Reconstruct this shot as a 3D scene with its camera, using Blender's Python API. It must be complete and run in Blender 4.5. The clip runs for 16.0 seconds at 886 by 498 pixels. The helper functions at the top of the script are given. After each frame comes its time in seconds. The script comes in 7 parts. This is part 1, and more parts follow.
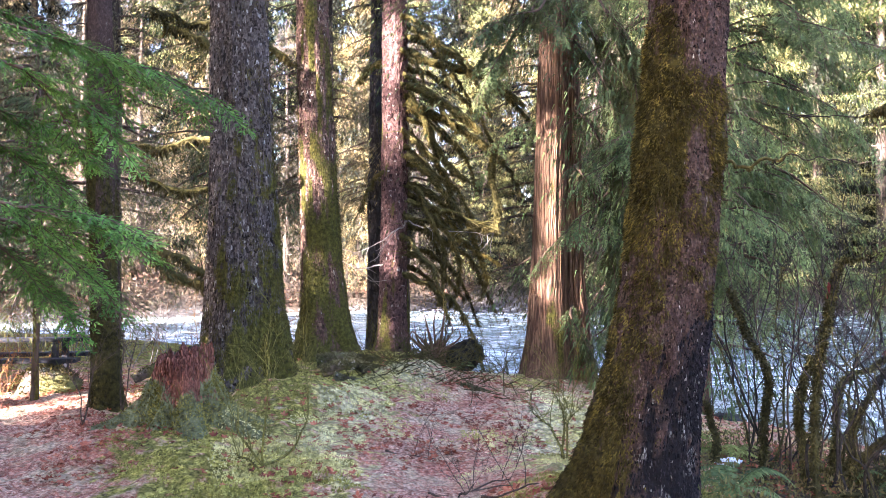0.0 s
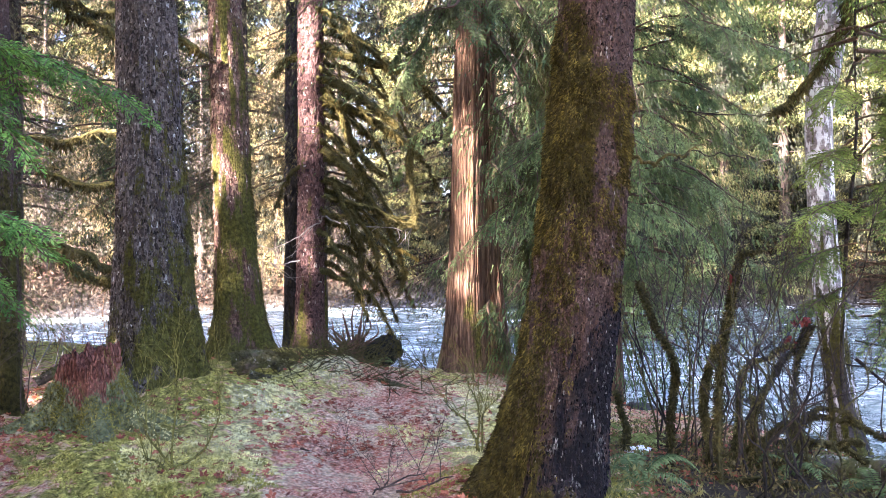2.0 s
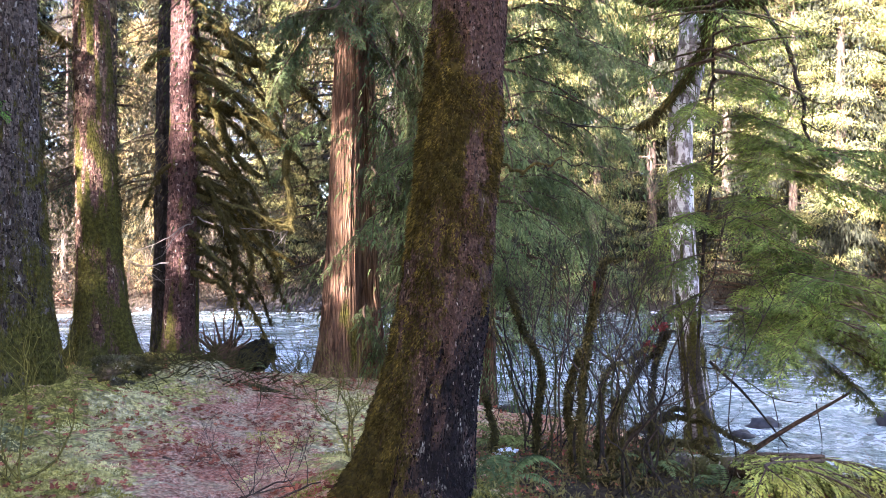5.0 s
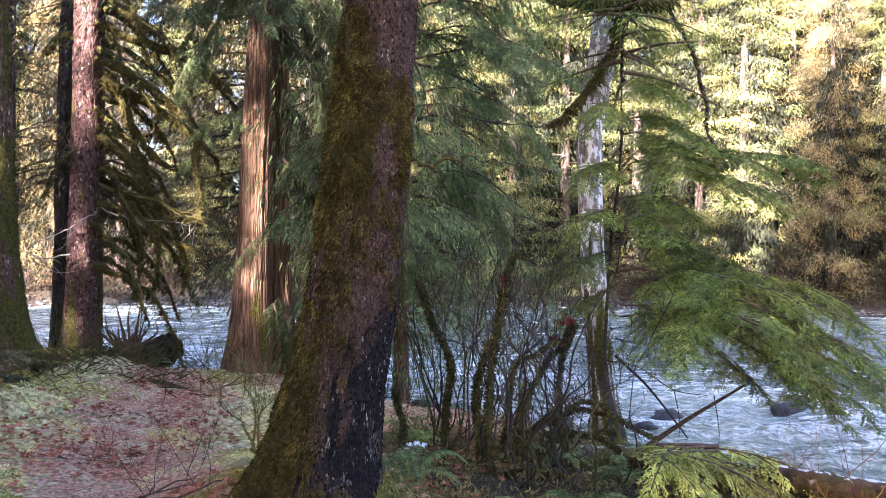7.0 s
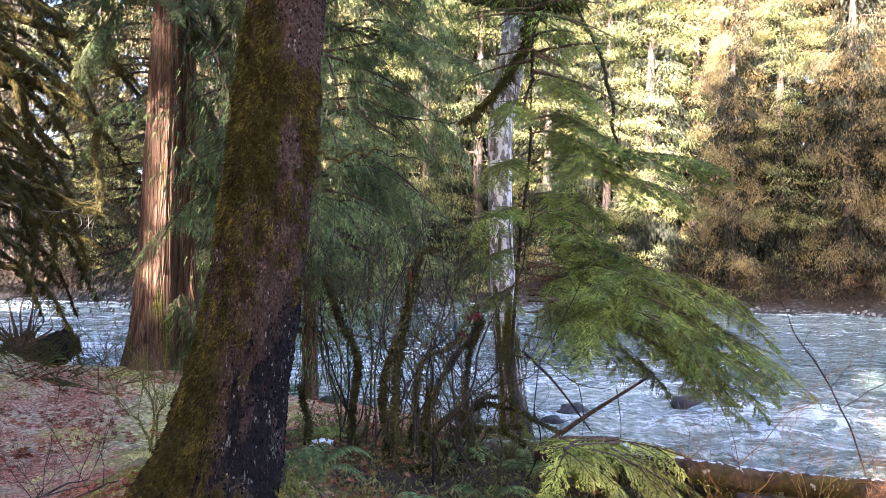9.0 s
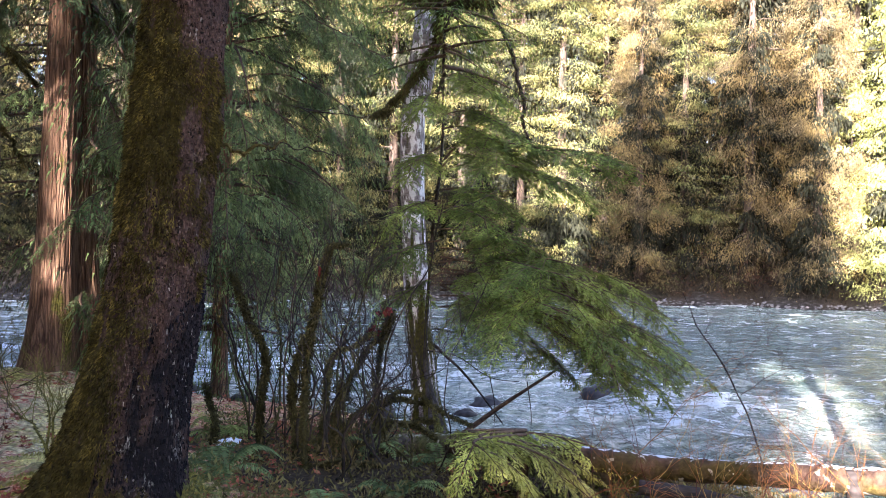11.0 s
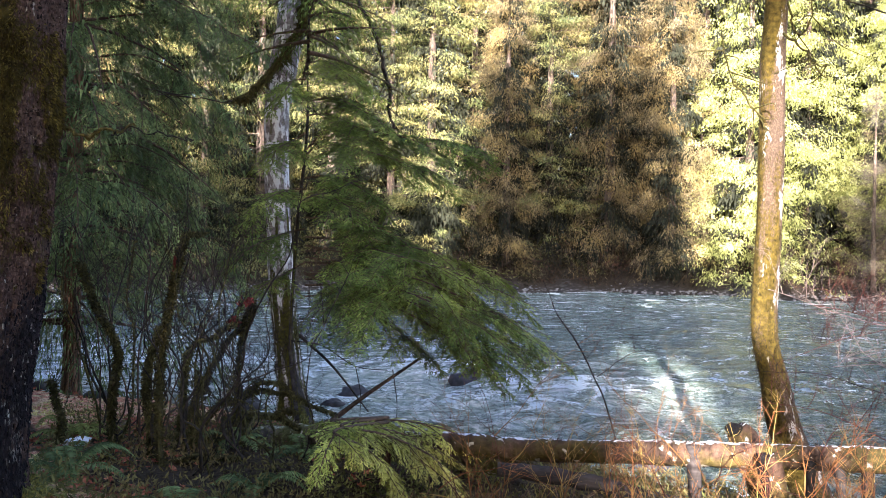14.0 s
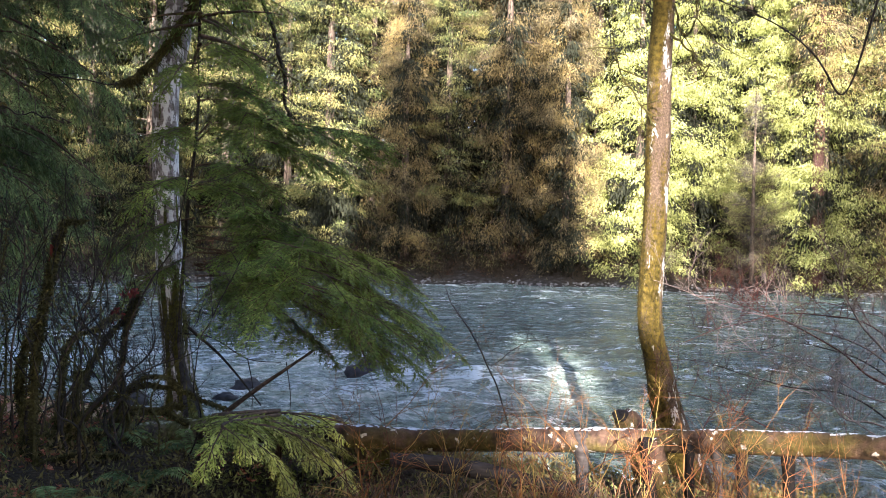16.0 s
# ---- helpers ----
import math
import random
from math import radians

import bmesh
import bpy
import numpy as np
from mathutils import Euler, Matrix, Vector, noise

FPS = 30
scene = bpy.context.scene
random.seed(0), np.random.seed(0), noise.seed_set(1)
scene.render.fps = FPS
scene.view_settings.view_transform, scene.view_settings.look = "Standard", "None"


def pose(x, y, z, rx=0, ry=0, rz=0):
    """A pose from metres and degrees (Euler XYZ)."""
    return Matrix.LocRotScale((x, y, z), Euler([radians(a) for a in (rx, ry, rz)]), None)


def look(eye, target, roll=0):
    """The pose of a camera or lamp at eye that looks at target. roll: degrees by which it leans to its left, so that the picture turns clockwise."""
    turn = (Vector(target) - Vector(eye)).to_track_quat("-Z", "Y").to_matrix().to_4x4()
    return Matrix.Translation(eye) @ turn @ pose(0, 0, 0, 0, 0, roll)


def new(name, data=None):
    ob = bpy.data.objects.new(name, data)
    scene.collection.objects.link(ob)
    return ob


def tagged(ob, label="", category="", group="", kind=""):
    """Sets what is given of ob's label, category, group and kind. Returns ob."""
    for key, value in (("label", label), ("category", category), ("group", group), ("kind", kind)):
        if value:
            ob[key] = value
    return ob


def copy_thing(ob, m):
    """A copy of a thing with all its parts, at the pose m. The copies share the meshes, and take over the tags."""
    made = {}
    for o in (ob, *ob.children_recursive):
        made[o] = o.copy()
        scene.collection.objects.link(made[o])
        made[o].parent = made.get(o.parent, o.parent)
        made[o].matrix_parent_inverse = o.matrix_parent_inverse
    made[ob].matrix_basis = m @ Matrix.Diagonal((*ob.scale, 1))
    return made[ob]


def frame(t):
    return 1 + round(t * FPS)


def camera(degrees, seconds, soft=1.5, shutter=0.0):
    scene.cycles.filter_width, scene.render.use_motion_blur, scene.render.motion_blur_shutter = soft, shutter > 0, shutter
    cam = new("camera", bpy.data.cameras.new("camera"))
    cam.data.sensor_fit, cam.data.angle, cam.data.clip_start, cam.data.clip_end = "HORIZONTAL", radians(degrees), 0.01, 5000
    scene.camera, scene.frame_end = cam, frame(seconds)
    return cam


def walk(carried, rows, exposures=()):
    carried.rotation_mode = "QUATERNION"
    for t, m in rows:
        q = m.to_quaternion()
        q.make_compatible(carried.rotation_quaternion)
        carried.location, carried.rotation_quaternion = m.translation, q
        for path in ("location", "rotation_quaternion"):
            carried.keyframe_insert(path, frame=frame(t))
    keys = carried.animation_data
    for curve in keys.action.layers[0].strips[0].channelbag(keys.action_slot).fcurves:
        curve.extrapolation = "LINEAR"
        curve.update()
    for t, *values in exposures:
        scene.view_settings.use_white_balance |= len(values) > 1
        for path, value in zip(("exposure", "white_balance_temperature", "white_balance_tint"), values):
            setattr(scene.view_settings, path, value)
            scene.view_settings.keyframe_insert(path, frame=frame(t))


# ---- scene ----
FOV = 56.16
cam = camera(FOV, 16.0, soft=0.85)
PATH = [
    (0.0, pose(0.000, -0.000, 1.600, 91.000, -0.000, 0.000)),
    (0.5, pose(0.008, -0.004, 1.597, 91.056, -0.031, -1.324)),
    (1.0, pose(0.019, 0.001, 1.596, 91.108, 0.005, -2.603)),
    (1.5, pose(0.030, 0.007, 1.591, 90.959, 0.168, -4.022)),
    (2.0, pose(0.047, 0.008, 1.593, 90.687, 0.398, -5.480)),
    (2.5, pose(0.057, 0.008, 1.593, 90.634, 0.196, -6.887)),
    (3.0, pose(0.065, 0.011, 1.590, 90.669, -0.298, -8.105)),
    (3.5, pose(0.075, 0.013, 1.591, 90.747, -0.475, -9.265)),
    (4.0, pose(0.084, 0.009, 1.591, 90.911, -0.435, -10.771)),
    (6.5, pose(0.160, -0.008, 1.588, 90.746, -0.573, -17.885)),
    (7.0, pose(0.170, -0.009, 1.588, 90.689, -0.786, -19.420)),
    (7.5, pose(0.184, -0.006, 1.590, 90.621, -0.901, -21.085)),
    (8.0, pose(0.195, -0.009, 1.590, 90.766, -1.070, -22.624)),
    (8.5, pose(0.204, -0.007, 1.584, 90.825, -1.232, -24.010)),
    (9.0, pose(0.218, 0.002, 1.583, 90.515, -1.273, -25.418)),
    (11.5, pose(0.279, -0.019, 1.581, 90.329, -1.128, -32.486)),
    (12.0, pose(0.284, -0.029, 1.586, 90.325, -1.250, -33.722)),
    (12.5, pose(0.294, -0.035, 1.582, 90.304, -1.202, -35.075)),
    (13.0, pose(0.309, -0.046, 1.580, 90.100, -1.006, -36.685)),
    (13.5, pose(0.319, -0.054, 1.582, 89.899, -0.790, -38.349)),
    (14.0, pose(0.331, -0.054, 1.579, 89.688, -0.916, -40.020)),
    (14.5, pose(0.341, -0.057, 1.576, 89.545, -1.064, -41.648)),
    (15.0, pose(0.355, -0.066, 1.576, 89.492, -1.153, -43.354)),
    (15.5, pose(0.368, -0.066, 1.569, 89.373, -1.317, -45.226)),
    (16.0, pose(0.377, -0.057, 1.568, 89.255, -1.310, -46.988)),
]
walk(cam, PATH, exposures=[(0.0, 5.1, 5750, 28), (3.0, 5.1, 5800, 29), (4.0, 4.85, 5800, 30), (6.5, 4.65, 5800, 28), (7.5, 4.5, 5800, 28), (9.0, 4.5, 5850, 27), (11.5, 4.0, 5850, 25), (13.0, 3.8, 5800, 23), (14.0, 3.65, 5800, 20), (15.0, 3.6, 5800, 18), (16.0, 3.25, 5800, 17)])

# ---- light: low winter sun behind the walker, clear sky ----
SUN_AZ, SUN_EL = radians(230.0), radians(20.0)   # compass from +y clockwise
sun_way = Vector((math.sin(SUN_AZ) * math.cos(SUN_EL), math.cos(SUN_AZ) * math.cos(SUN_EL), math.sin(SUN_EL)))
sun = new("sun", bpy.data.lights.new("sun", "SUN"))
sun.data.energy, sun.data.angle, sun.data.color = 5.0, radians(0.7), (1.0, 0.90, 0.74)
sun.matrix_world = look(sun_way * 100, (0, 0, 0))
world = bpy.data.worlds.new("sky")
scene.world = world
world.use_nodes = True
wt = world.node_tree
sky = wt.nodes.new("ShaderNodeTexSky")
sky.sky_type, sky.sun_disc, sky.sun_elevation, sky.sun_rotation = "NISHITA", False, SUN_EL, SUN_AZ
sky.dust_density, sky.air_density = 2.5, 1.0
wt.links.new(sky.outputs[0], wt.nodes["Background"].inputs["Color"])
wt.nodes["Background"].inputs["Strength"].default_value = 0.061

# ---- small tools ----


def vnoise(x, y, z=0.0, seed=0):
    """Smooth value noise in -1..1 on arrays."""
    x, y, z = np.broadcast_arrays(np.asarray(x, float), np.asarray(y, float), np.asarray(z, float))
    xi, yi, zi = np.floor(x).astype(np.int64), np.floor(y).astype(np.int64), np.floor(z).astype(np.int64)
    fx, fy, fz = x - xi, y - yi, z - zi
    fx, fy, fz = fx * fx * (3 - 2 * fx), fy * fy * (3 - 2 * fy), fz * fz * (3 - 2 * fz)

    def corner(a, b, c):
        n = (a * 374761393 + b * 668265263 + c * 2147483647 + seed * 974634777) & 0xFFFFFFFF
        n = ((n ^ (n >> 13)) * 1274126177) & 0xFFFFFFFF
        return ((n ^ (n >> 16)) & 0xFFFF) / 32767.5 - 1.0

    out = 0.0
    for i, wx in ((0, 1 - fx), (1, fx)):
        for j, wy in ((0, 1 - fy), (1, fy)):
            for k, wz in ((0, 1 - fz), (1, fz)):
                out = out + wx * wy * wz * corner(xi + i, yi + j, zi + k)
    return out


def fbm(x, y, z=0.0, seed=0, octaves=4):
    out, amp = 0.0, 0.5
    for o in range(octaves):
        out = out + amp * vnoise(x * 2 ** o, y * 2 ** o, np.asarray(z) * 2 ** o, seed + o)
        amp *= 0.5
    return out


def raw_mesh(name, verts, faces, material, smooth=True):
    """A mesh from arrays; all faces have the same number of corners."""
    verts, faces = np.asarray(verts, np.float32), np.asarray(faces, np.int32)
    me = bpy.data.meshes.new(name)
    n, k = faces.shape
    me.vertices.add(len(verts))
    me.vertices.foreach_set("co", verts.ravel())
    me.loops.add(n * k)
    me.loops.foreach_set("vertex_index", faces.ravel())
    me.polygons.add(n)
    me.polygons.foreach_set("loop_start", np.arange(0, n * k, k, dtype=np.int32))
    me.polygons.foreach_set("use_smooth", np.full(n, smooth))
    me.update(calc_edges=True)
    if material:
        me.materials.append(material)
    return me


def float_layer(me, name, values):
    me.attributes.new(name, "FLOAT", "POINT").data.foreach_set("value", np.asarray(values, np.float32))


def part(name, me, parent, label=""):
    ob = new(name, me)
    ob.parent = parent
    if label:
        ob["label"] = label
    if name == "moss":
        ob["kind"] = "stuff"
    return ob


def thing(name, place, label, category, group="", kind="", turn=0.0):
    ob = new(name)
    ob.matrix_basis = pose(*place, 0, 0, turn)
    ob.empty_display_size = 0.2
    return tagged(ob, label, category, group, kind)


class Heap:
    """Collects pieces of one mesh: quads only."""

    def __init__(self):
        self.v, self.f, self.n, self.a = [], [], 0, []

    def add(self, verts, faces, value=0.0):
        self.v.append(verts)
        self.f.append(np.asarray(faces) + self.n)
        self.a.append(np.broadcast_to(np.asarray(value, float), (len(verts),)))
        self.n += len(verts)

    def mesh(self, name, material, smooth=True, layer=""):
        me = raw_mesh(name, np.concatenate(self.v), np.concatenate(self.f), material, smooth)
        if layer:
            float_layer(me, layer, np.concatenate(self.a))
        return me


def unit(v):
    return v / np.maximum(np.linalg.norm(v, axis=-1, keepdims=True), 1e-9)


def kites(base, way, side, length, width, sag=0.0):
    """Leaf-like quads: base, two shoulders, tip."""
    length, width = np.asarray(length)[..., None], np.asarray(width)[..., None]
    tip = base + way * length
    tip[:, 2] -= sag * length[:, 0]
    mid = base + way * length * 0.45
    v = np.stack([base, mid + side * width / 2, tip, mid - side * width / 2], 1).reshape(-1, 3)
    return v, np.arange(len(v)).reshape(-1, 4)


def blades(base, way, side, length, width, sag=0.0):
    """Leaf-like triangles: a broad foot and a tip."""
    tip = base + way * np.asarray(length)[:, None]
    tip[:, 2] -= sag * length
    half = side * np.asarray(width)[:, None] / 2
    v = np.stack([base - half, base + half, tip], 1).reshape(-1, 3)
    return v, np.arange(len(v)).reshape(-1, 3)


def bend(points, steps):
    """A smooth line through points (Catmull-Rom); columns may hold radii too."""
    p = np.asarray(points, float)
    p = np.vstack([2 * p[0] - p[1], p, 2 * p[-1] - p[-2]])
    out = []
    for i in range(1, len(p) - 2):
        for s in np.linspace(0, 1, steps, endpoint=False):
            a, b, c, d = p[i - 1], p[i], p[i + 1], p[i + 2]
            out.append(0.5 * (2 * b + (c - a) * s + (2 * a - 5 * b + 4 * c - d) * s * s + (3 * b - a - 3 * c + d) * s ** 3))
    out.append(p[-2])
    return np.array(out)


def tube(line, radii, seg=8, rough=0.0, seed=0):
    """A tube along a line, closed by its narrowing ends."""
    line, radii = np.asarray(line, float), np.asarray(radii, float)
    way = unit(np.gradient(line, axis=0))
    ref = np.where(np.abs(way[:, 2:3]) > 0.9, np.array([[1.0, 0, 0]]), np.array([[0, 0, 1.0]]))
    a = unit(np.cross(way, ref))
    b = np.cross(way, a)
    th = np.linspace(0, 2 * np.pi, seg, endpoint=False)
    ring = a[:, None] * np.cos(th)[None, :, None] + b[:, None] * np.sin(th)[None, :, None]
    r = radii[:, None] * np.ones(seg)[None]
    if rough:
        q = line[:, None] + ring * 0.2
        r = r * (1 + rough * fbm(q[..., 0] * 9, q[..., 1] * 9, q[..., 2] * 9, seed, 3))
    v = (line[:, None] + ring * r[..., None]).reshape(-1, 3)
    i, j = np.meshgrid(np.arange(len(line) - 1), np.arange(seg), indexing="ij")
    k = (j + 1) % seg
    f = np.stack([i * seg + j, i * seg + k, (i + 1) * seg + k, (i + 1) * seg + j], -1).reshape(-1, 4)
    return v, f


# ---- materials ----
class Mat:
    def __init__(self, name, rough=0.9):
        self.m = bpy.data.materials.new(name)
        self.m.use_nodes = True
        self.t = self.m.node_tree
        self.b = self.t.nodes["Principled BSDF"]
        self.b.inputs["Roughness"].default_value = rough
        self.b.inputs["Specular IOR Level"].default_value = 0.5 if rough < 0.3 else 0.12
        self.co = self.t.nodes.new("ShaderNodeTexCoord").outputs["Object"]

    def link(self, a, b):
        self.t.links.new(a, b)

    def coords(self, sx, sy, sz, source=None):
        n = self.t.nodes.new("ShaderNodeMapping")
        n.inputs["Scale"].default_value = (sx, sy, sz)
        self.link(source or self.co, n.inputs["Vector"])
        return n.outputs[0]

    def noise(self, scale, detail=5, stretch=(1, 1, 1), rough=0.55, warp=0.0, source=None):
        n = self.t.nodes.new("ShaderNodeTexNoise")
        n.inputs["Scale"].default_value, n.inputs["Detail"].default_value = scale, detail
        n.inputs["Roughness"].default_value, n.inputs["Distortion"].default_value = rough, warp
        self.link(self.coords(*stretch, source), n.inputs["Vector"])
        return n.outputs["Fac"]

    def cells(self, scale, stretch=(1, 1, 1), feature="DISTANCE_TO_EDGE", source=None):
        n = self.t.nodes.new("ShaderNodeTexVoronoi")
        n.feature = feature
        n.inputs["Scale"].default_value = scale
        self.link(self.coords(*stretch, source), n.inputs["Vector"])
        return n.outputs["Distance"]

    def ramp(self, fac, *stops):
        n = self.t.nodes.new("ShaderNodeValToRGB")
        while len(n.color_ramp.elements) < len(stops):
            n.color_ramp.elements.new(0.5)
        for e, (at, c) in zip(n.color_ramp.elements, stops):
            e.position = at
            e.color = (*c, 1) if isinstance(c, tuple) else (c, c, c, 1)
        self.link(fac, n.inputs["Fac"])
        return n.outputs["Color"]

    def mix(self, fac, a, b, blend="MIX"):
        n = self.t.nodes.new("ShaderNodeMix")
        n.data_type, n.blend_type = "RGBA", blend
        for sock, val in ((n.inputs[0], fac), (n.inputs[6], a), (n.inputs[7], b)):
            if isinstance(val, bpy.types.NodeSocket):
                self.link(val, sock)
            elif isinstance(val, tuple):
                sock.default_value = (*val, 1)
            else:
                sock.default_value = val
        return n.outputs[2]

    def math(self, op, a, b):
        n = self.t.nodes.new("ShaderNodeMath")
        n.operation = op
        for sock, val in ((n.inputs[0], a), (n.inputs[1], b)):
            if isinstance(val, bpy.types.NodeSocket):
                self.link(val, sock)
            else:
                sock.default_value = val
        return n.outputs[0]

    def layer(self, name):
        n = self.t.nodes.new("ShaderNodeAttribute")
        n.attribute_name = name
        return n

    def island(self):
        return self.t.nodes.new("ShaderNodeNewGeometry").outputs["Random Per Island"]

    def one(self):
        return self.t.nodes.new("ShaderNodeObjectInfo").outputs["Random"]

    def done(self, colour, bump=None, strength=0.5, distance=0.02, rough=None, thin=0.0):
        self.link(colour, self.b.inputs["Base Color"]) if isinstance(colour, bpy.types.NodeSocket) else None
        if rough is not None:
            self.link(rough, self.b.inputs["Roughness"])
        if bump is not None:
            n = self.t.nodes.new("ShaderNodeBump")
            n.inputs["Strength"].default_value, n.inputs["Distance"].default_value = strength, distance
            self.link(bump, n.inputs["Height"])
            self.link(n.outputs[0], self.b.inputs["Normal"])
        if thin:
            tr = self.t.nodes.new("ShaderNodeBsdfTranslucent")
            self.link(colour, tr.inputs["Color"])
            mx = self.t.nodes.new("ShaderNodeMixShader")
            mx.inputs[0].default_value = thin
            out = self.t.nodes["Material Output"]
            self.link(self.b.outputs[0], mx.inputs[1])
            self.link(tr.outputs[0], mx.inputs[2])
            self.link(mx.outputs[0], out.inputs["Surface"])
        return self.m


def leaf_material(name, dark, mid, light, odd=None, thin=0.28, rough=0.75, share=0.9, leafy=0.5, drifts=5.0):
    """Foliage: each leaf its own shade, each tree its own tone, drifts of tone within a crown."""
    m = Mat(name, rough)
    dark, mid, light = ((r, gr, bl * 1.35) for r, gr, bl in (dark, mid, light))
    drift = m.ramp(m.noise(drifts, 4, rough=0.6), (0.3, 0.0), (0.7, 1.0))
    c = m.ramp(m.math("ADD", m.math("MULTIPLY", m.island(), leafy), m.math("MULTIPLY", drift, 1.0 - leafy)), (0.0, dark), (0.5, mid), (1.0, light))
    if odd:
        patch = m.ramp(m.noise(0.5, 3), (0.42, 0.0), (0.62, share))
        c = m.mix(patch, c, odd)
    c = m.mix(1.0, c, m.ramp(m.noise(1.9, 3), (0.34, 0.6), (0.66, 1.3)), "MULTIPLY")
    tone = m.ramp(m.one(), (0.0, 0.72), (1.0, 1.2))
    c = m.mix(1.0, c, tone, "MULTIPLY")
    return m.done(c, thin=thin)


def bark_material(name, dark, mid, light, ridge=14.0, stretch=0.16, moss=((0.026, 0.026, 0.007), (0.115, 0.105, 0.02)), pale=None, pale_at=0.62, depth=0.02, char=False, pale_scale=28):
    """Bark with plates and furrows; the mesh's own layers 'moss' and 'char' say where moss and soot lie."""
    m = Mat(name, 0.9)
    n1 = m.noise(ridge, 6, (1, 1, stretch), warp=0.6)
    n2 = m.cells(ridge * 0.9, (1, 1, stretch * 1.4))
    n3 = m.noise(60, 5, (1, 1, 0.5))
    c = m.ramp(n1, (0.3, dark), (0.5, mid), (0.72, light))
    c = m.mix(m.ramp(n2, (0.0, 0.85), (0.09, 0.0)), c, dark)
    c = m.mix(m.ramp(m.noise(1.7, 3, (1, 1, 0.5)), (0.35, 0.0), (0.7, 0.6)), c, m.mix(0.5, c, light))
    if pale:
        c = m.mix(m.ramp(m.noise(pale_scale, 6, (1, 1, 0.42)), (pale_at, 0.0), (pale_at + 0.05, 0.85)), c, pale)
    if char:
        soot = m.ramp(m.noise(5, 4, (1, 1, 2.5)), (0.25, (0.002, 0.002, 0.003)), (0.75, (0.014, 0.012, 0.014)))
        drips = m.math("MULTIPLY", m.ramp(m.noise(48, 6, (1, 1, 0.35), 0.7), (0.50, 0.0), (0.60, 0.85)), m.ramp(m.noise(5.5, 3, (1, 1, 0.6)), (0.59, 0.0), (0.66, 1.0)))
        soot = m.mix(drips, soot, (0.40, 0.40, 0.36))
        c = m.mix(m.layer("char").outputs["Fac"], c, soot)
    mossy = m.ramp(m.noise(22, 6), (0.3, moss[0]), (0.7, moss[1]))
    cover = m.ramp(m.math("ADD", m.layer("moss").outputs["Fac"], m.math("MULTIPLY", m.math("SUBTRACT", n3, 0.5), 0.9)), (0.42, 0.0), (0.6, 1.0))
    c = m.mix(cover, c, mossy)
    h = m.math("ADD", m.math("MULTIPLY", n1, 0.8), m.math("MULTIPLY", m.ramp(n2, (0.0, 0.0), (0.2, 1.0)), 0.6))
    h = m.math("ADD", h, m.math("MULTIPLY", n3, 0.35))
    return m.done(c, h, 1.0, depth)


def plain_material(name, a, b, scale=20, rough=0.85, stretch=(1, 1, 1), strength=0.5, distance=0.01, spread=(0.3, 0.7)):
    m = Mat(name, rough)
    n = m.noise(scale, 6, stretch)
    c = m.mix(1.0, m.ramp(n, (spread[0], a), (spread[1], b)), m.ramp(m.noise(scale * 0.13, 3), (0.3, 0.7), (0.7, 1.15)), "MULTIPLY")
    return m.done(c, n, strength, distance)


SPRUCE_BARK = bark_material("spruce_bark", (0.02, 0.015, 0.012), (0.075, 0.060, 0.052), (0.17, 0.145, 0.13), 36, 0.32, pale=(0.42, 0.42, 0.40), pale_at=0.63, depth=0.03, pale_scale=44)
RED_BARK = bark_material("red_bark", (0.025, 0.011, 0.010), (0.09, 0.046, 0.038), (0.17, 0.10, 0.078), 36, 0.4, pale=(0.36, 0.31, 0.26), pale_at=0.64, depth=0.025)
CEDAR_BARK = bark_material("cedar_bark", (0.025, 0.011, 0.008), (0.11, 0.060, 0.036), (0.26, 0.165, 0.10), 22, 0.05, depth=0.03)
ALDER_BARK = bark_material("alder_bark", (0.012, 0.007, 0.006), (0.055, 0.032, 0.027), (0.14, 0.095, 0.078), 62, 0.5, moss=((0.012, 0.010, 0.004), (0.080, 0.066, 0.016)), char=True, pale=(0.30, 0.28, 0.25), pale_at=0.66)
PALE_BARK = bark_material("pale_bark", (0.07, 0.055, 0.05), (0.25, 0.205, 0.195), (0.46, 0.42, 0.41), 10, 2.6, pale=(0.80, 0.78, 0.77), pale_at=0.50, depth=0.006, pale_scale=13)
GOLD_BARK = bark_material("mossy_bark", (0.025, 0.015, 0.010), (0.085, 0.055, 0.036), (0.20, 0.145, 0.10), 75, 0.8, depth=0.008, moss=((0.022, 0.016, 0.004), (0.13, 0.092, 0.016)), pale=(0.66, 0.64, 0.58), pale_at=0.57, pale_scale=9)
FAR_BARK = bark_material("far_bark", (0.02, 0.014, 0.01), (0.07, 0.05, 0.038), (0.16, 0.125, 0.10), 6, 0.2)
# bark for thin shadowed stems, their shade put into the colour
DARK_BARK = bark_material("dark_bark", (0.012, 0.01, 0.009), (0.035, 0.028, 0.026), (0.08, 0.07, 0.065), 14, 0.4)
TWIG = plain_material("twig", (0.03, 0.02, 0.014), (0.12, 0.08, 0.055), 30)
GREY_TWIG = plain_material("grey_twig", (0.10, 0.08, 0.07), (0.30, 0.26, 0.23), 30)
MOSS_STEM = plain_material("mossy_stem", (0.026, 0.023, 0.010), (0.095, 0.085, 0.030), 34, 1.0, strength=1.0, distance=0.02)
LIMB_MOSS = plain_material("limb_moss", (0.022, 0.019, 0.007), (0.10, 0.085, 0.024), 34, 1.0, strength=1.0, distance=0.02)
MOSS_LEAF = leaf_material("moss_tuft", (0.018, 0.015, 0.005), (0.05, 0.042, 0.010), (0.12, 0.10, 0.018), thin=0.25, rough=1.0)
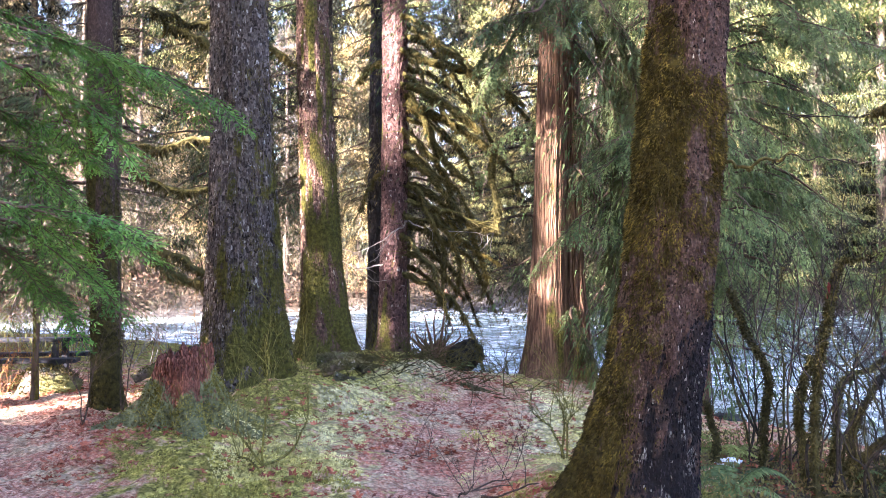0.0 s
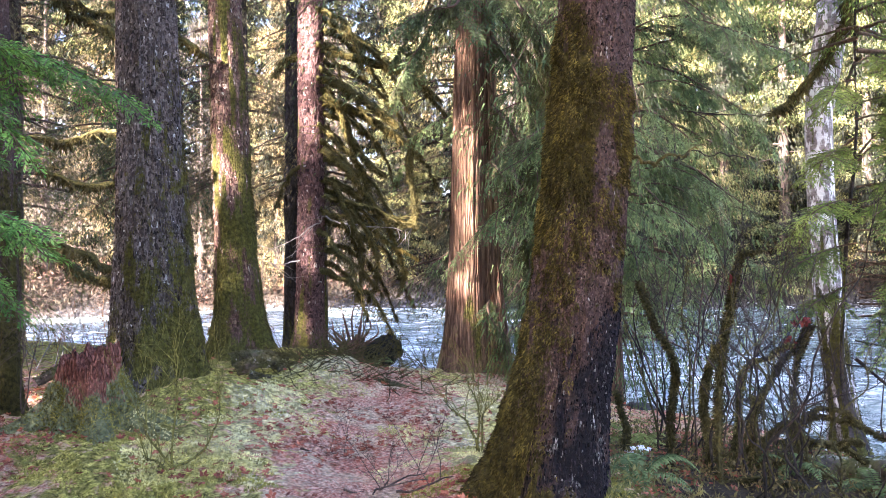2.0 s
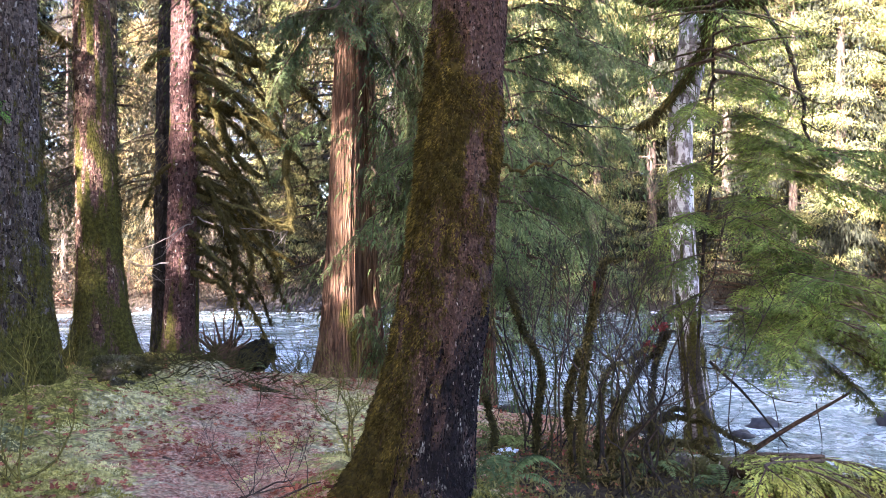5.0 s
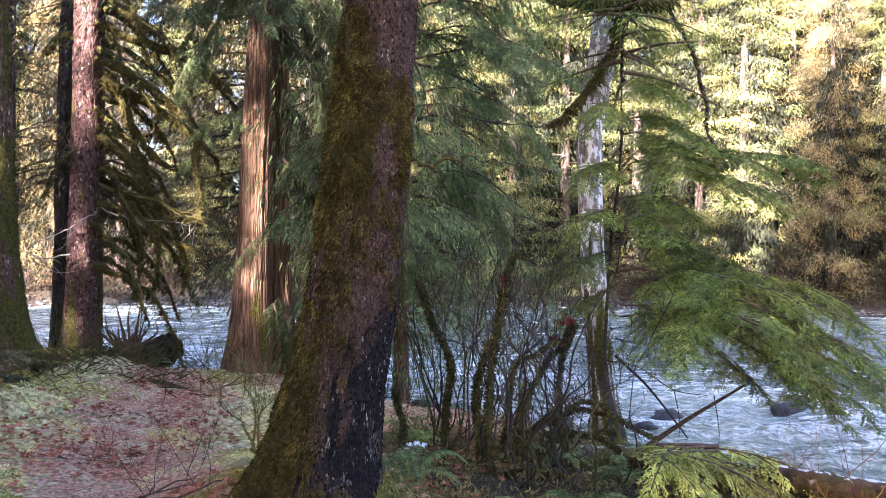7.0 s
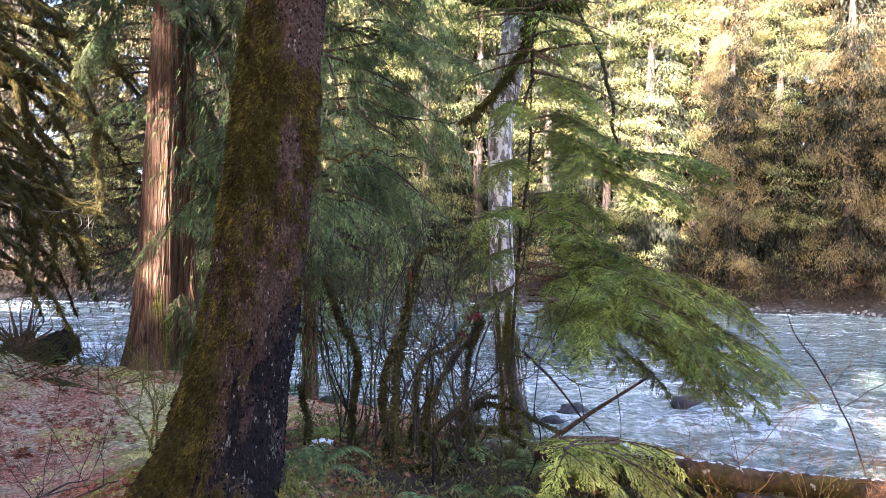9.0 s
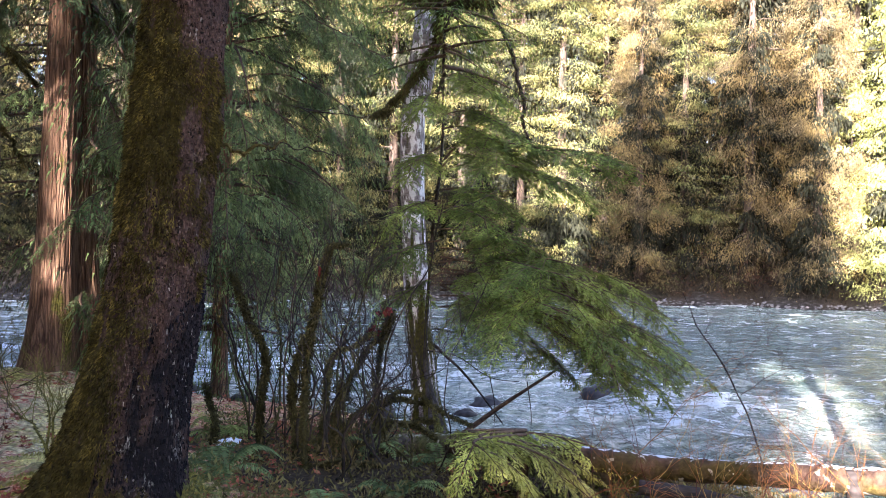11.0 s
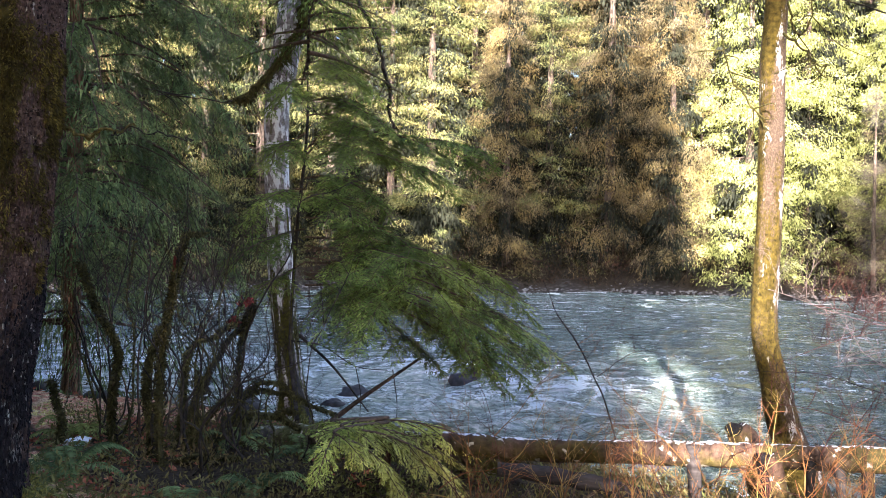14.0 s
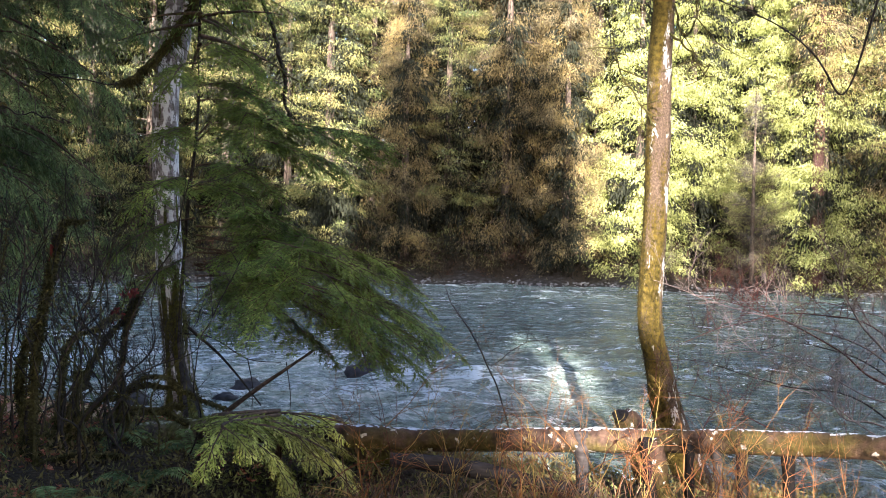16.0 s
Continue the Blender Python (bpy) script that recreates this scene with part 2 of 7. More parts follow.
HANG_MOSS = leaf_material("hanging_moss", (0.020, 0.018, 0.007), (0.055, 0.048, 0.014), (0.12, 0.10, 0.024), (0.17, 0.12, 0.024), thin=0.3, rough=1.0, share=0.5, drifts=3.0)
STEM_MOSS = leaf_material("stem_moss", (0.018, 0.016, 0.006), (0.070, 0.062, 0.018), (0.19, 0.165, 0.04), thin=0.3, rough=1.0, drifts=14.0)
NEEDLE = leaf_material("needles", (0.022, 0.034, 0.012), (0.055, 0.085, 0.026), (0.12, 0.15, 0.04), (0.10, 0.085, 0.026), thin=0.28, share=0.7)
NEEDLE_MID = leaf_material("hemlock_needles", (0.035, 0.060, 0.012), (0.115, 0.18, 0.030), (0.30, 0.38, 0.06), (0.30, 0.30, 0.04), share=0.25, thin=0.28, leafy=0.45, drifts=4.0)
# darker copy of the cedar leaf, with the shade put into its colour
NEEDLE_BLUE = leaf_material("cedar_leaf_shade_toned", (0.036, 0.056, 0.016), (0.115, 0.165, 0.046), (0.27, 0.33, 0.09), thin=0.28, drifts=2.5)
NEEDLE_BRIGHT = leaf_material("bright_needles", (0.024, 0.060, 0.010), (0.080, 0.175, 0.026), (0.21, 0.36, 0.055), thin=0.3, drifts=3.0)
NEEDLE_BROWN = leaf_material("mossy_needles", (0.020, 0.017, 0.007), (0.11, 0.092, 0.038), (0.37, 0.305, 0.135), (0.27, 0.20, 0.08), thin=0.28, leafy=0.22, drifts=2.0)
NEEDLE_FAR = leaf_material("far_needles", (0.022, 0.032, 0.010), (0.11, 0.135, 0.038), (0.38, 0.39, 0.12), (0.38, 0.31, 0.11), thin=0.28, share=0.6, leafy=0.22, drifts=2.0)
# darker copy of the mossy needles: near-bank shade is put into the colour
NEEDLE_SHADE = leaf_material("mossy_needles_shade_toned", (0.026, 0.026, 0.012), (0.070, 0.066, 0.028), (0.16, 0.145, 0.06), (0.15, 0.115, 0.05), thin=0.3, leafy=0.35, drifts=2.5)
BARE_WOOD = leaf_material("bare_alder_twigs", (0.050, 0.044, 0.026), (0.110, 0.098, 0.058), (0.19, 0.175, 0.108), (0.16, 0.122, 0.065), thin=0.2, leafy=0.3, drifts=1.2)
# inner needles almost black: the shade inside a crown is painted into them
FAR_DEEP = leaf_material("inner_needles_painted_shade", (0.006, 0.007, 0.003), (0.017, 0.019, 0.008), (0.040, 0.041, 0.017), thin=0.05)
# brighter copy of the cedar leaf, sunlit brightness put into its colour
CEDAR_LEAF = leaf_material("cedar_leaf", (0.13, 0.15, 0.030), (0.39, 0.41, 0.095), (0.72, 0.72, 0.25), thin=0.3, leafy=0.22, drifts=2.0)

# ---- ground and water ----
WATER_Z = -1.3
SHORE = np.array([(-300, 60), (-60, 36), (-22, 31), (-12, 28), (-6, 24.5), (0, 19.6), (3.6, 16.8), (6.3, 12.2), (7.7, 9), (9.0, 5), (10, 1), (12, -8), (20, -40), (60, -300)], float)
BEND_X, BEND_Y, BEND_R = 3.0, -2.0, 50.5   # the far shore is the outside of a bend


def shore_distance(x, y):
    """Metres from the near waterline, positive on the land where the walker stands."""
    best = np.full(np.shape(x), 1e9)
    sign = np.ones(np.shape(x))
    for (ax, ay), (bx, by) in zip(SHORE[:-1], SHORE[1:]):
        ex, ey = bx - ax, by - ay
        t = np.clip(((x - ax) * ex + (y - ay) * ey) / (ex * ex + ey * ey), 0, 1)
        d = np.hypot(x - ax - t * ex, y - ay - t * ey)
        s = np.where(ex * (y - ay) - ey * (x - ax) > 0, -1.0, 1.0)
        sign = np.where(d < best, s, sign)
        best = np.minimum(best, d)
    return best * sign


MOUNDS = [(-2.95, 6.9, 0.12, 0.45), (-1.95, 6.5, 0.13, 0.4), (-1.35, 7.0, 0.10, 0.4), (-3.3, 7.7, 0.10, 0.4), (-0.7, 8.2, 0.07, 0.4), (-1.55, 9.35, 0.22, 0.75), (-1.2, 13.0, 0.18, 0.8), (-0.3, 11.3, 0.14, 0.9), (-2.3, 9.7, 0.18, 1.3), (-2.4, 7.8, 0.16, 0.9), (1.3, 5.4, 0.22, 0.9), (-1.9, 13.5, 0.22, 1.2), (-0.95, 15.8, 0.38, 1.3), (-0.2, 12.4, 0.10, 1.2), (-0.5, 11.7, 0.16, 0.8), (-3.4, 8.55, 0.1, 0.6), (1.9, 14.5, 0.12, 1.0)]


def height(x, y):
    x, y = np.asarray(x, float), np.asarray(y, float)
    s = shore_distance(x, y) + 0.5 * fbm(x * 0.5, y * 0.5, 0, 3, 3)
    land = WATER_Z * np.exp(-np.maximum(s, 0) / 3.0) + 0.12 * fbm(x * 0.6, y * 0.6, 0, 11, 3) * np.clip(s / 3, 0, 1)
    land = land + 0.035 * fbm(x * 3.1, y * 3.1, 0, 12, 3) + (0.06 * np.abs(fbm(x * 4.5, y * 4.5, 0, 13, 3)) + 0.035 * np.abs(fbm(x * 9, y * 9, 0, 14, 2))) * np.clip(s / 2, 0, 1)
    for mx, my, mh, mr in MOUNDS:
        land = land + mh * np.exp(-((x - mx) ** 2 + (y - my) ** 2) / mr ** 2)
    land = land - 0.07 * np.exp(-((x - path_x(y)) / 0.55) ** 2) * np.clip((14 - y) / 4, 0, 1)
    bed = WATER_Z + np.maximum(s * 0.16, -1.0)
    out = np.where(s > 0, land, bed)
    far = np.hypot(x - BEND_X, y - BEND_Y) - BEND_R + 0.8 * fbm(x * 0.15, y * 0.15, 0, 5, 3)
    bank = WATER_Z + np.where(far > 0, 0.10 + 0.25 * np.minimum(far, 1.5) / 1.5 + 1.5 * np.clip((far - 1.5) / 3, 0, 1) + np.maximum(far - 6, 0) * 0.03, np.maximum(far * 0.2, -1.0))
    out = np.where((s < 0) & (far > -5), np.maximum(out, bank), out)
    return out


def path_x(y):
    return 0.15 + 0.06 * (y - 6) + 0.25 * np.sin(y * 0.6)


def stretched(fine_lo, fine_hi, step, lo, hi, grow=1.13):
    mid = list(np.arange(fine_lo, fine_hi, step))
    up, d = [fine_hi], step
    while up[-1] < hi:
        d *= grow
        up.append(up[-1] + d)
    down, d = [fine_lo], step
    while down[-1] > lo:
        d *= grow
        down.append(down[-1] - d)
    return np.array(down[:0:-1] + mid + up)


def sheet(xs, ys):
    gx, gy = np.meshgrid(xs, ys, indexing="ij")
    i, j = np.meshgrid(np.arange(len(xs) - 1), np.arange(len(ys) - 1), indexing="ij")
    n = len(ys)
    f = np.stack([i * n + j, (i + 1) * n + j, (i + 1) * n + j + 1, i * n + j + 1], -1).reshape(-1, 4)
    return gx.ravel(), gy.ravel(), f


def ground_material():
    m = Mat("forest_floor", 1.0)
    moss = m.ramp(m.noise(30, 8, rough=0.7), (0.34, (0.07, 0.075, 0.02)), (0.46, (0.45, 0.39, 0.09)), (0.60, (0.82, 0.72, 0.27)))
    frost = m.ramp(m.noise(42, 8, rough=0.75), (0.34, (0.2, 0.2, 0.1)), (0.46, (0.66, 0.58, 0.33)), (0.60, (0.90, 0.82, 0.58)))
    green = m.ramp(m.noise(30, 8, rough=0.7), (0.34, (0.06, 0.056, 0.012)), (0.46, (0.27, 0.245, 0.05)), (0.60, (0.54, 0.47, 0.13)))
    moss = m.mix(m.ramp(m.noise(1.1, 5), (0.40, 0.0), (0.58, 0.85)), moss, frost)
    moss = m.mix(m.ramp(m.math("ADD", m.layer("frost").outputs["Fac"], m.math("SUBTRACT", m.noise(1.7, 5), 0.5)), (0.3, 0.0), (0.7, 1.0)), green, moss)
    litter = m.ramp(m.noise(40, 8, rough=0.75), (0.34, (0.075, 0.026, 0.017)), (0.46, (0.50, 0.22, 0.14)), (0.60, (0.86, 0.60, 0.43)))
    litter = m.mix(m.ramp(m.noise(3.1, 4), (0.45, 0.0), (0.6, 0.7)), litter, m.mix(0.6, litter, (0.50, 0.13, 0.075)))
    litter = m.mix(m.ramp(m.noise(2.3, 6), (0.50, 0.0), (0.62, 0.5)), litter, frost)
    earth = m.ramp(m.noise(30, 6), (0.3, (0.016, 0.012, 0.008)), (0.7, (0.085, 0.062, 0.038)))
    stones = m.ramp(m.cells(3.0, feature="F1"), (0.1, (0.10, 0.096, 0.09)), (0.6, (0.03, 0.028, 0.026)))
    # crevice shade painted in: gaps between cushions, grains and flakes are darkened
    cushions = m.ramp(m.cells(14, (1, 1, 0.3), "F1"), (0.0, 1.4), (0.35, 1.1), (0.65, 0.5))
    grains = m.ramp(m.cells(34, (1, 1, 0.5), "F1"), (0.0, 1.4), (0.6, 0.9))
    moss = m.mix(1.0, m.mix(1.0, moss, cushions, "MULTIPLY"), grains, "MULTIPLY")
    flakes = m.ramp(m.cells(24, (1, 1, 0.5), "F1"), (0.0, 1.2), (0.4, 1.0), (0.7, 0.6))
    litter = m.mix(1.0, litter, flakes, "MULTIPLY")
    w = m.math("ADD", m.layer("trail").outputs["Fac"], m.math("MULTIPLY", m.math("SUBTRACT", m.noise(7, 6), 0.5), 1.5))
    c = m.mix(m.ramp(w, (0.42, 0.0), (0.62, 1.0)), moss, litter)
    e = m.math("ADD", m.layer("bank").outputs["Fac"], m.math("MULTIPLY", m.math("SUBTRACT", m.noise(4, 5), 0.5), 0.8))
    c = m.mix(m.ramp(e, (0.4, 0.0), (0.6, 1.0)), c, earth)
    c = m.mix(m.layer("gravel").outputs["Fac"], c, stones)
    h = m.math("ADD", m.noise(30, 8, rough=0.7), m.math("MULTIPLY", cushions, 0.8))
    return m.done(c, h, 1.0, 0.075)


def side_trail(x, y):
    """A second, littered path that runs off towards the bench."""
    return np.exp(-((x + 3.1 + 0.42 * (y - 6.0)) / 0.75) ** 2) * np.clip((11.5 - y) / 2, 0, 1) * np.clip((y - 3.5) / 1, 0, 1)


def open_ground(x, y):
    """Where frost lies: the open floor about the trail, not the moss under the boughs."""
    return np.clip((x + 2.5 - 0.20 * (y - 6.0)) / 1.4, 0, 1) * np.clip((np.asarray(y) - 5.6) / 1.2, 0.0, 1)


gx, gy, gf = sheet(stretched(-5.2, 4.2, 0.055, -900, 900, 1.085), stretched(4.6, 11.5, 0.055, -900, 900, 1.085))
gz = height(gx, gy)
near = shore_distance(gx, gy)
farr = np.hypot(gx - BEND_X, gy - BEND_Y) - BEND_R
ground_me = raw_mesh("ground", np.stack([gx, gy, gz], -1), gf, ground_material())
open_floor = np.exp(-((gx + 5.5) / 2.6) ** 2) * np.exp(-((gy - 10.5) / 3.5) ** 2)
float_layer(ground_me, "trail", 0.6 * side_trail(gx, gy) + 0.30 + 0.55 * np.exp(-((gx - path_x(gy)) / 0.75) ** 2) * np.clip((15 - gy) / 4, 0, 1) + 0.5 * open_floor + 0.35 * np.clip((gx - 1.5) / 0.7, 0, 1))
edge = gx + 0.9 * fbm(gx * 0.9, gy * 0.9, 0, 19, 3)
thicket = np.clip((edge - 1.5) / 0.9, 0, 1) * np.clip((9.5 - gy) / 1.5, 0, 1) * np.clip((gy - 1.5) / 1.5, 0, 1)
float_layer(ground_me, "bank", np.where(near > 0, np.clip(1.15 - near / 2.8, 0, 1), 1.0) + np.clip(farr / 3, 0, 1) + 0.8 * thicket)
float_layer(ground_me, "gravel", np.where(near < 0.4, 1.0, 0.0) * np.clip(1.0 - np.maximum(farr - 0.6, 0) / 1.0, 0, 1))
float_layer(ground_me, "frost", open_ground(gx, gy))
tagged(new("ground", ground_me), "forest floor of frosted moss with red-brown leaf litter", "ground", kind="structure")


def water_material():
    m = Mat("river_water", 0.12)
    flow = m.layer("flow").outputs["Vector"]
    streak = m.noise(1.0, 7, (0.55, 2.2, 1), 0.62, 0.5, flow)
    fine = m.noise(4.0, 6, (0.6, 1.8, 1), 0.65, 0.3, flow)
    tint = m.ramp(m.math("ADD", m.math("MULTIPLY", streak, 0.45), m.math("MULTIPLY", fine, 0.55)), (0.38, (0.024, 0.050, 0.036)), (0.50, (0.090, 0.135, 0.110)), (0.60, (0.31, 0.37, 0.34)))
    churn = m.ramp(m.math("ADD", m.math("MULTIPLY", streak, 0.5), m.math("MULTIPLY", fine, 0.5)), (0.37, (0.10, 0.150, 0.128)), (0.50, (0.36, 0.43, 0.39)), (0.61, (0.88, 0.89, 0.86)))
    tint = m.mix(m.layer("shoal").outputs["Fac"], tint, churn)
    caps = m.noise(1.5, 4, (0.75, 1.35, 1), 0.6, 0.6, flow)
    spray = m.noise(8.0, 6, (0.8, 1.4, 1), 0.7, 0.4, flow)
    f = m.math("ADD", m.math("MULTIPLY", m.layer("crest").outputs["Fac"], 0.55), m.math("MULTIPLY", m.math("SUBTRACT", caps, 0.5), 2.1))
    f = m.math("ADD", f, m.math("MULTIPLY", m.math("SUBTRACT", spray, 0.5), 1.3))
    foam = m.ramp(f, (0.42, 0.0), (0.68, 0.95))
    c = m.mix(foam, tint, (0.74, 0.80, 0.84))
    rough = m.ramp(foam, (0.0, 0.10), (1.0, 0.7))
    h = m.math("ADD", m.noise(1.3, 5, (0.7, 1.5, 1), 0.55, 0.8, flow), m.math("MULTIPLY", fine, 0.35))
    h = m.math("ADD", h, m.math("MULTIPLY", m.noise(11.0, 4, (0.7, 1.5, 1), 0.6, 0.3, flow), 0.22))
    m.b.inputs["IOR"].default_value = 1.55
    m.b.inputs["Specular IOR Level"].default_value = 1.0
    return m.done(c, h, 1.0, 0.6, rough)


wx, wy, wf = sheet(stretched(-14, 44, 0.28, -600, 900), stretched(0, 50, 0.28, -600, 700))
wa = np.arctan2(wx - BEND_X, wy - BEND_Y) * 35
wr = np.hypot(wx - BEND_X, wy - BEND_Y)
wave = fbm(wa * 0.28, wr * 0.75, 0, 31, 4)
rush = 0.5 + fbm(wa * 0.08, wr * 0.12, 0, 41, 2)
wz = WATER_Z + 0.24 * wave * (0.4 + rush) + 0.05 * fbm(wa * 0.9, wr * 2.0, 0, 51, 3)
water_me = raw_mesh("river", np.stack([wx, wy, wz], -1), wf, water_material())
shoal = np.exp(-((shore_distance(wx, wy) + 4.5) / 5.0) ** 2) * np.clip((wy - 6.5) / 5, 0, 1)   # churned riffle over the near boulders
# also pales the shaded reach in place of sky reflection, ending before sunlit water
float_layer(water_me, "shoal", np.clip(1.1 * shoal * np.clip((19 - wx) / 8, 0, 1) + 0.4 * np.clip((wy - 14) / 8, 0, 1) * np.clip((12 - wx) / 6, 0, 1), 0, 1))
float_layer(water_me, "crest", 0.22 + 0.9 * wave * (0.5 + 0.8 * rush) + 0.5 * shoal * np.clip((19 - wx) / 8, 0, 1))
water_me.attributes.new("flow", "FLOAT_VECTOR", "POINT").data.foreach_set("vector", np.stack([wa, wr, 0 * wa], -1).astype(np.float32).ravel())
tagged(new("river", water_me), "fast blue-grey river with white riffles", "water", kind="structure")


# ---- trees ----
def trunk_mesh(name, spine, material, seg=64, rows=(0.05, 3.6, 0.25), flare=0.35, flare_h=0.35, lobes=5, lobe=0.25, ridge=0.03, ridge_k=5.0, ridge_z=0.8, moss=None, char=None, seed=1, sink=0.25, cushion=0.0):
    """A trunk round a bent spine of (x, y, z, radius) from its foot, with buttresses, furrows and lumps."""
    sp = np.array(spine, float)
    z0, z1 = sp[0, 2] - sink, sp[-1, 2]
    zs = np.concatenate([np.arange(z0, min(z1, rows[1]), rows[0]), np.arange(min(z1, rows[1]), z1 + 1e-3, rows[2])])
    line = bend(sp, 12)
    cx, cy, r = (np.interp(zs, line[:, 2], line[:, k]) for k in (0, 1, 3))
    th = np.linspace(0, 2 * np.pi, seg, endpoint=False)
    Z, T = np.meshgrid(zs, th, indexing="ij")
    c, s = np.cos(T), np.sin(T)
    R = np.repeat(r[:, None], seg, 1)
    drop = np.exp(-np.maximum(Z - sp[0, 2], 0) / flare_h)
    R = R * (1 + flare * drop * (0.55 + lobe * 2 * np.cos(lobes * T + seed) + 0.5 * fbm(c * 1.6, s * 1.6, Z * 0.5, seed, 2)))
    n = fbm(c * ridge_k + 9, s * ridge_k, Z * ridge_z, seed + 5, 4)
    R = R + ridge * (np.abs(n) * 2.2 - 0.4) + 0.05 * R * fbm(c * 1.3, s * 1.3, Z * 0.9, seed + 9, 3)
    mo = moss(T, Z) if moss else np.zeros_like(Z)
    if cushion:
        R = R + cushion * np.clip(mo + 0.1, 0, 0.9) * (0.7 + 1.1 * fbm(c * 5, s * 5, Z * 9, seed + 13, 3))
    v = np.stack([cx[:, None] + c * R, cy[:, None] + s * R, Z], -1)
    i, j = np.meshgrid(np.arange(len(zs) - 1), np.arange(seg), indexing="ij")
    k = (j + 1) % seg
    f = np.stack([i * seg + j, i * seg + k, (i + 1) * seg + k, (i + 1) * seg + j], -1).reshape(-1, 4)
    me = raw_mesh(name, v.reshape(-1, 3), f, material)
    float_layer(me, "moss", mo.ravel())
    if char:
        float_layer(me, "char", char(T, Z).ravel())
    return me, v, mo, np.stack([c, s, 0 * c], -1)


def tufts(v, cover, out, n, length, seed=3, hang=0.6, limit=0.45, material=None, zmax=9.0, wide=0.15):
    """Small moss tufts standing on a bark surface where moss lies."""
    g = np.random.default_rng(seed)
    a, b = v.shape[:2]
    i, j = g.integers(0, a - 1, n * 3), g.integers(0, b, n * 3)
    cov = cover[i, j] + 0.55 * fbm(v[i, j, 0] * 9, v[i, j, 1] * 9, v[i, j, 2] * 9, seed, 3)
    ok = (cov > limit) & (v[i, j, 2] < zmax)
    i, j = i[ok][:n], j[ok][:n]
    s = g.random((len(i), 1))
    base = v[i, j] * (1 - s) + v[i + 1, j] * s - out[i, j] * 0.004
    way = unit(out[i, j] * g.uniform(0.4, 1.0, (len(i), 1)) + np.array([0, 0, -hang]) + g.normal(0, 0.45, (len(i), 3)))
    side = unit(np.cross(way, g.normal(0, 1, (len(i), 3))))
    L = length * g.uniform(0.5, 1.5, len(i))
    vv, ff = kites(base, way, side, L, L * wide * g.uniform(0.7, 1.3, len(i)), 0.3)
    return raw_mesh("moss", vv, ff, material or MOSS_LEAF, False)


def plates(v, out, n, wide, high, lift, material, seed=5, zmax=9.0, skip=None):
    """Bark scales: small bent plates standing proud of a trunk, each with its own outline and tilt."""
    g = np.random.default_rng(seed)
    a, b = v.shape[:2]
    i, j = g.integers(0, a - 1, n), g.integers(0, b, n)
    ok = v[i, j, 2] < zmax
    if skip is not None:
        ok &= skip[i, j] + 0.3 * fbm(v[i, j, 0] * 7, v[i, j, 1] * 7, v[i, j, 2] * 7, seed, 2) < 0.45
    i, j = i[ok], j[ok]
    n = len(i)
    s = g.random((n, 1))
    base = v[i, j] * (1 - s) + v[i + 1, j] * s
    nrm = out[i, j]
    side = unit(np.cross(np.array([0, 0, 1.0]), nrm))
    up = unit(np.array([0, 0, 1.0]) + side * g.normal(0, 0.16, (n, 1)))
    w, h = wide * g.uniform(0.5, 1.4, (n, 1)), high * g.uniform(0.5, 1.5, (n, 1))
    l = lift * g.uniform(0.4, 1.5, (n, 1))
    rows = []
    for y, q in ((-0.5, 1.0), (0.5, 0.45)):
        for x, k in ((-0.5, 0.0), (g.uniform(-0.2, 0.2, (n, 1)), 1.0), (0.5, 0.1)):
            rows.append(base + side * w * (x + g.normal(0, 0.10, (n, 1))) + up * h * (y + g.normal(0, 0.14, (n, 1))) + nrm * (l * k * q - 0.003))
    vv = np.stack(rows, 1).reshape(-1, 3)
    f = (np.arange(n)[:, None, None] * 6 + np.array([[0, 1, 4, 3], [1, 2, 5, 4]])).reshape(-1, 4)
    return raw_mesh("flaky_bark", vv, f, material, False)


def scale_material(name, dark, mid, light, pale, share=0.9):
    """Bark scales, each its own tone, a few of them crusted with lichen."""
    m = Mat(name, 0.9)
    one = m.island()
    c = m.ramp(one, (0.0, dark), (0.45, mid), (share, light), (min(share + 0.03, 1.0), pale))
    c = m.mix(1.0, c, m.ramp(m.noise(70, 5), (0.3, 0.55), (0.7, 1.35)), "MULTIPLY")
    c = m.mix(1.0, c, m.ramp(m.noise(2.2, 4), (0.35, 0.7), (0.65, 1.2)), "MULTIPLY")
    return m.done(c, m.noise(120, 4), 0.8, 0.004)


GREY_SCALE = scale_material("grey_bark_scale", (0.014, 0.010, 0.008), (0.054, 0.041, 0.034), (0.125, 0.102, 0.088), (0.30, 0.29, 0.26), 0.965)
RED_SCALE = scale_material("red_bark_scale", (0.022, 0.011, 0.010), (0.080, 0.043, 0.038), (0.15, 0.090, 0.076), (0.30, 0.26, 0.22), 0.96)
BROWN_SCALE = scale_material("brown_bark_scale", (0.025, 0.014, 0.009), (0.095, 0.060, 0.040), (0.19, 0.125, 0.085), (0.34, 0.30, 0.24), 0.95)
ALDER_SCALE = scale_material("alder_bark_scale", (0.007, 0.004, 0.003), (0.032, 0.019, 0.015), (0.078, 0.050, 0.040), (0.16, 0.135, 0.115), 0.97)


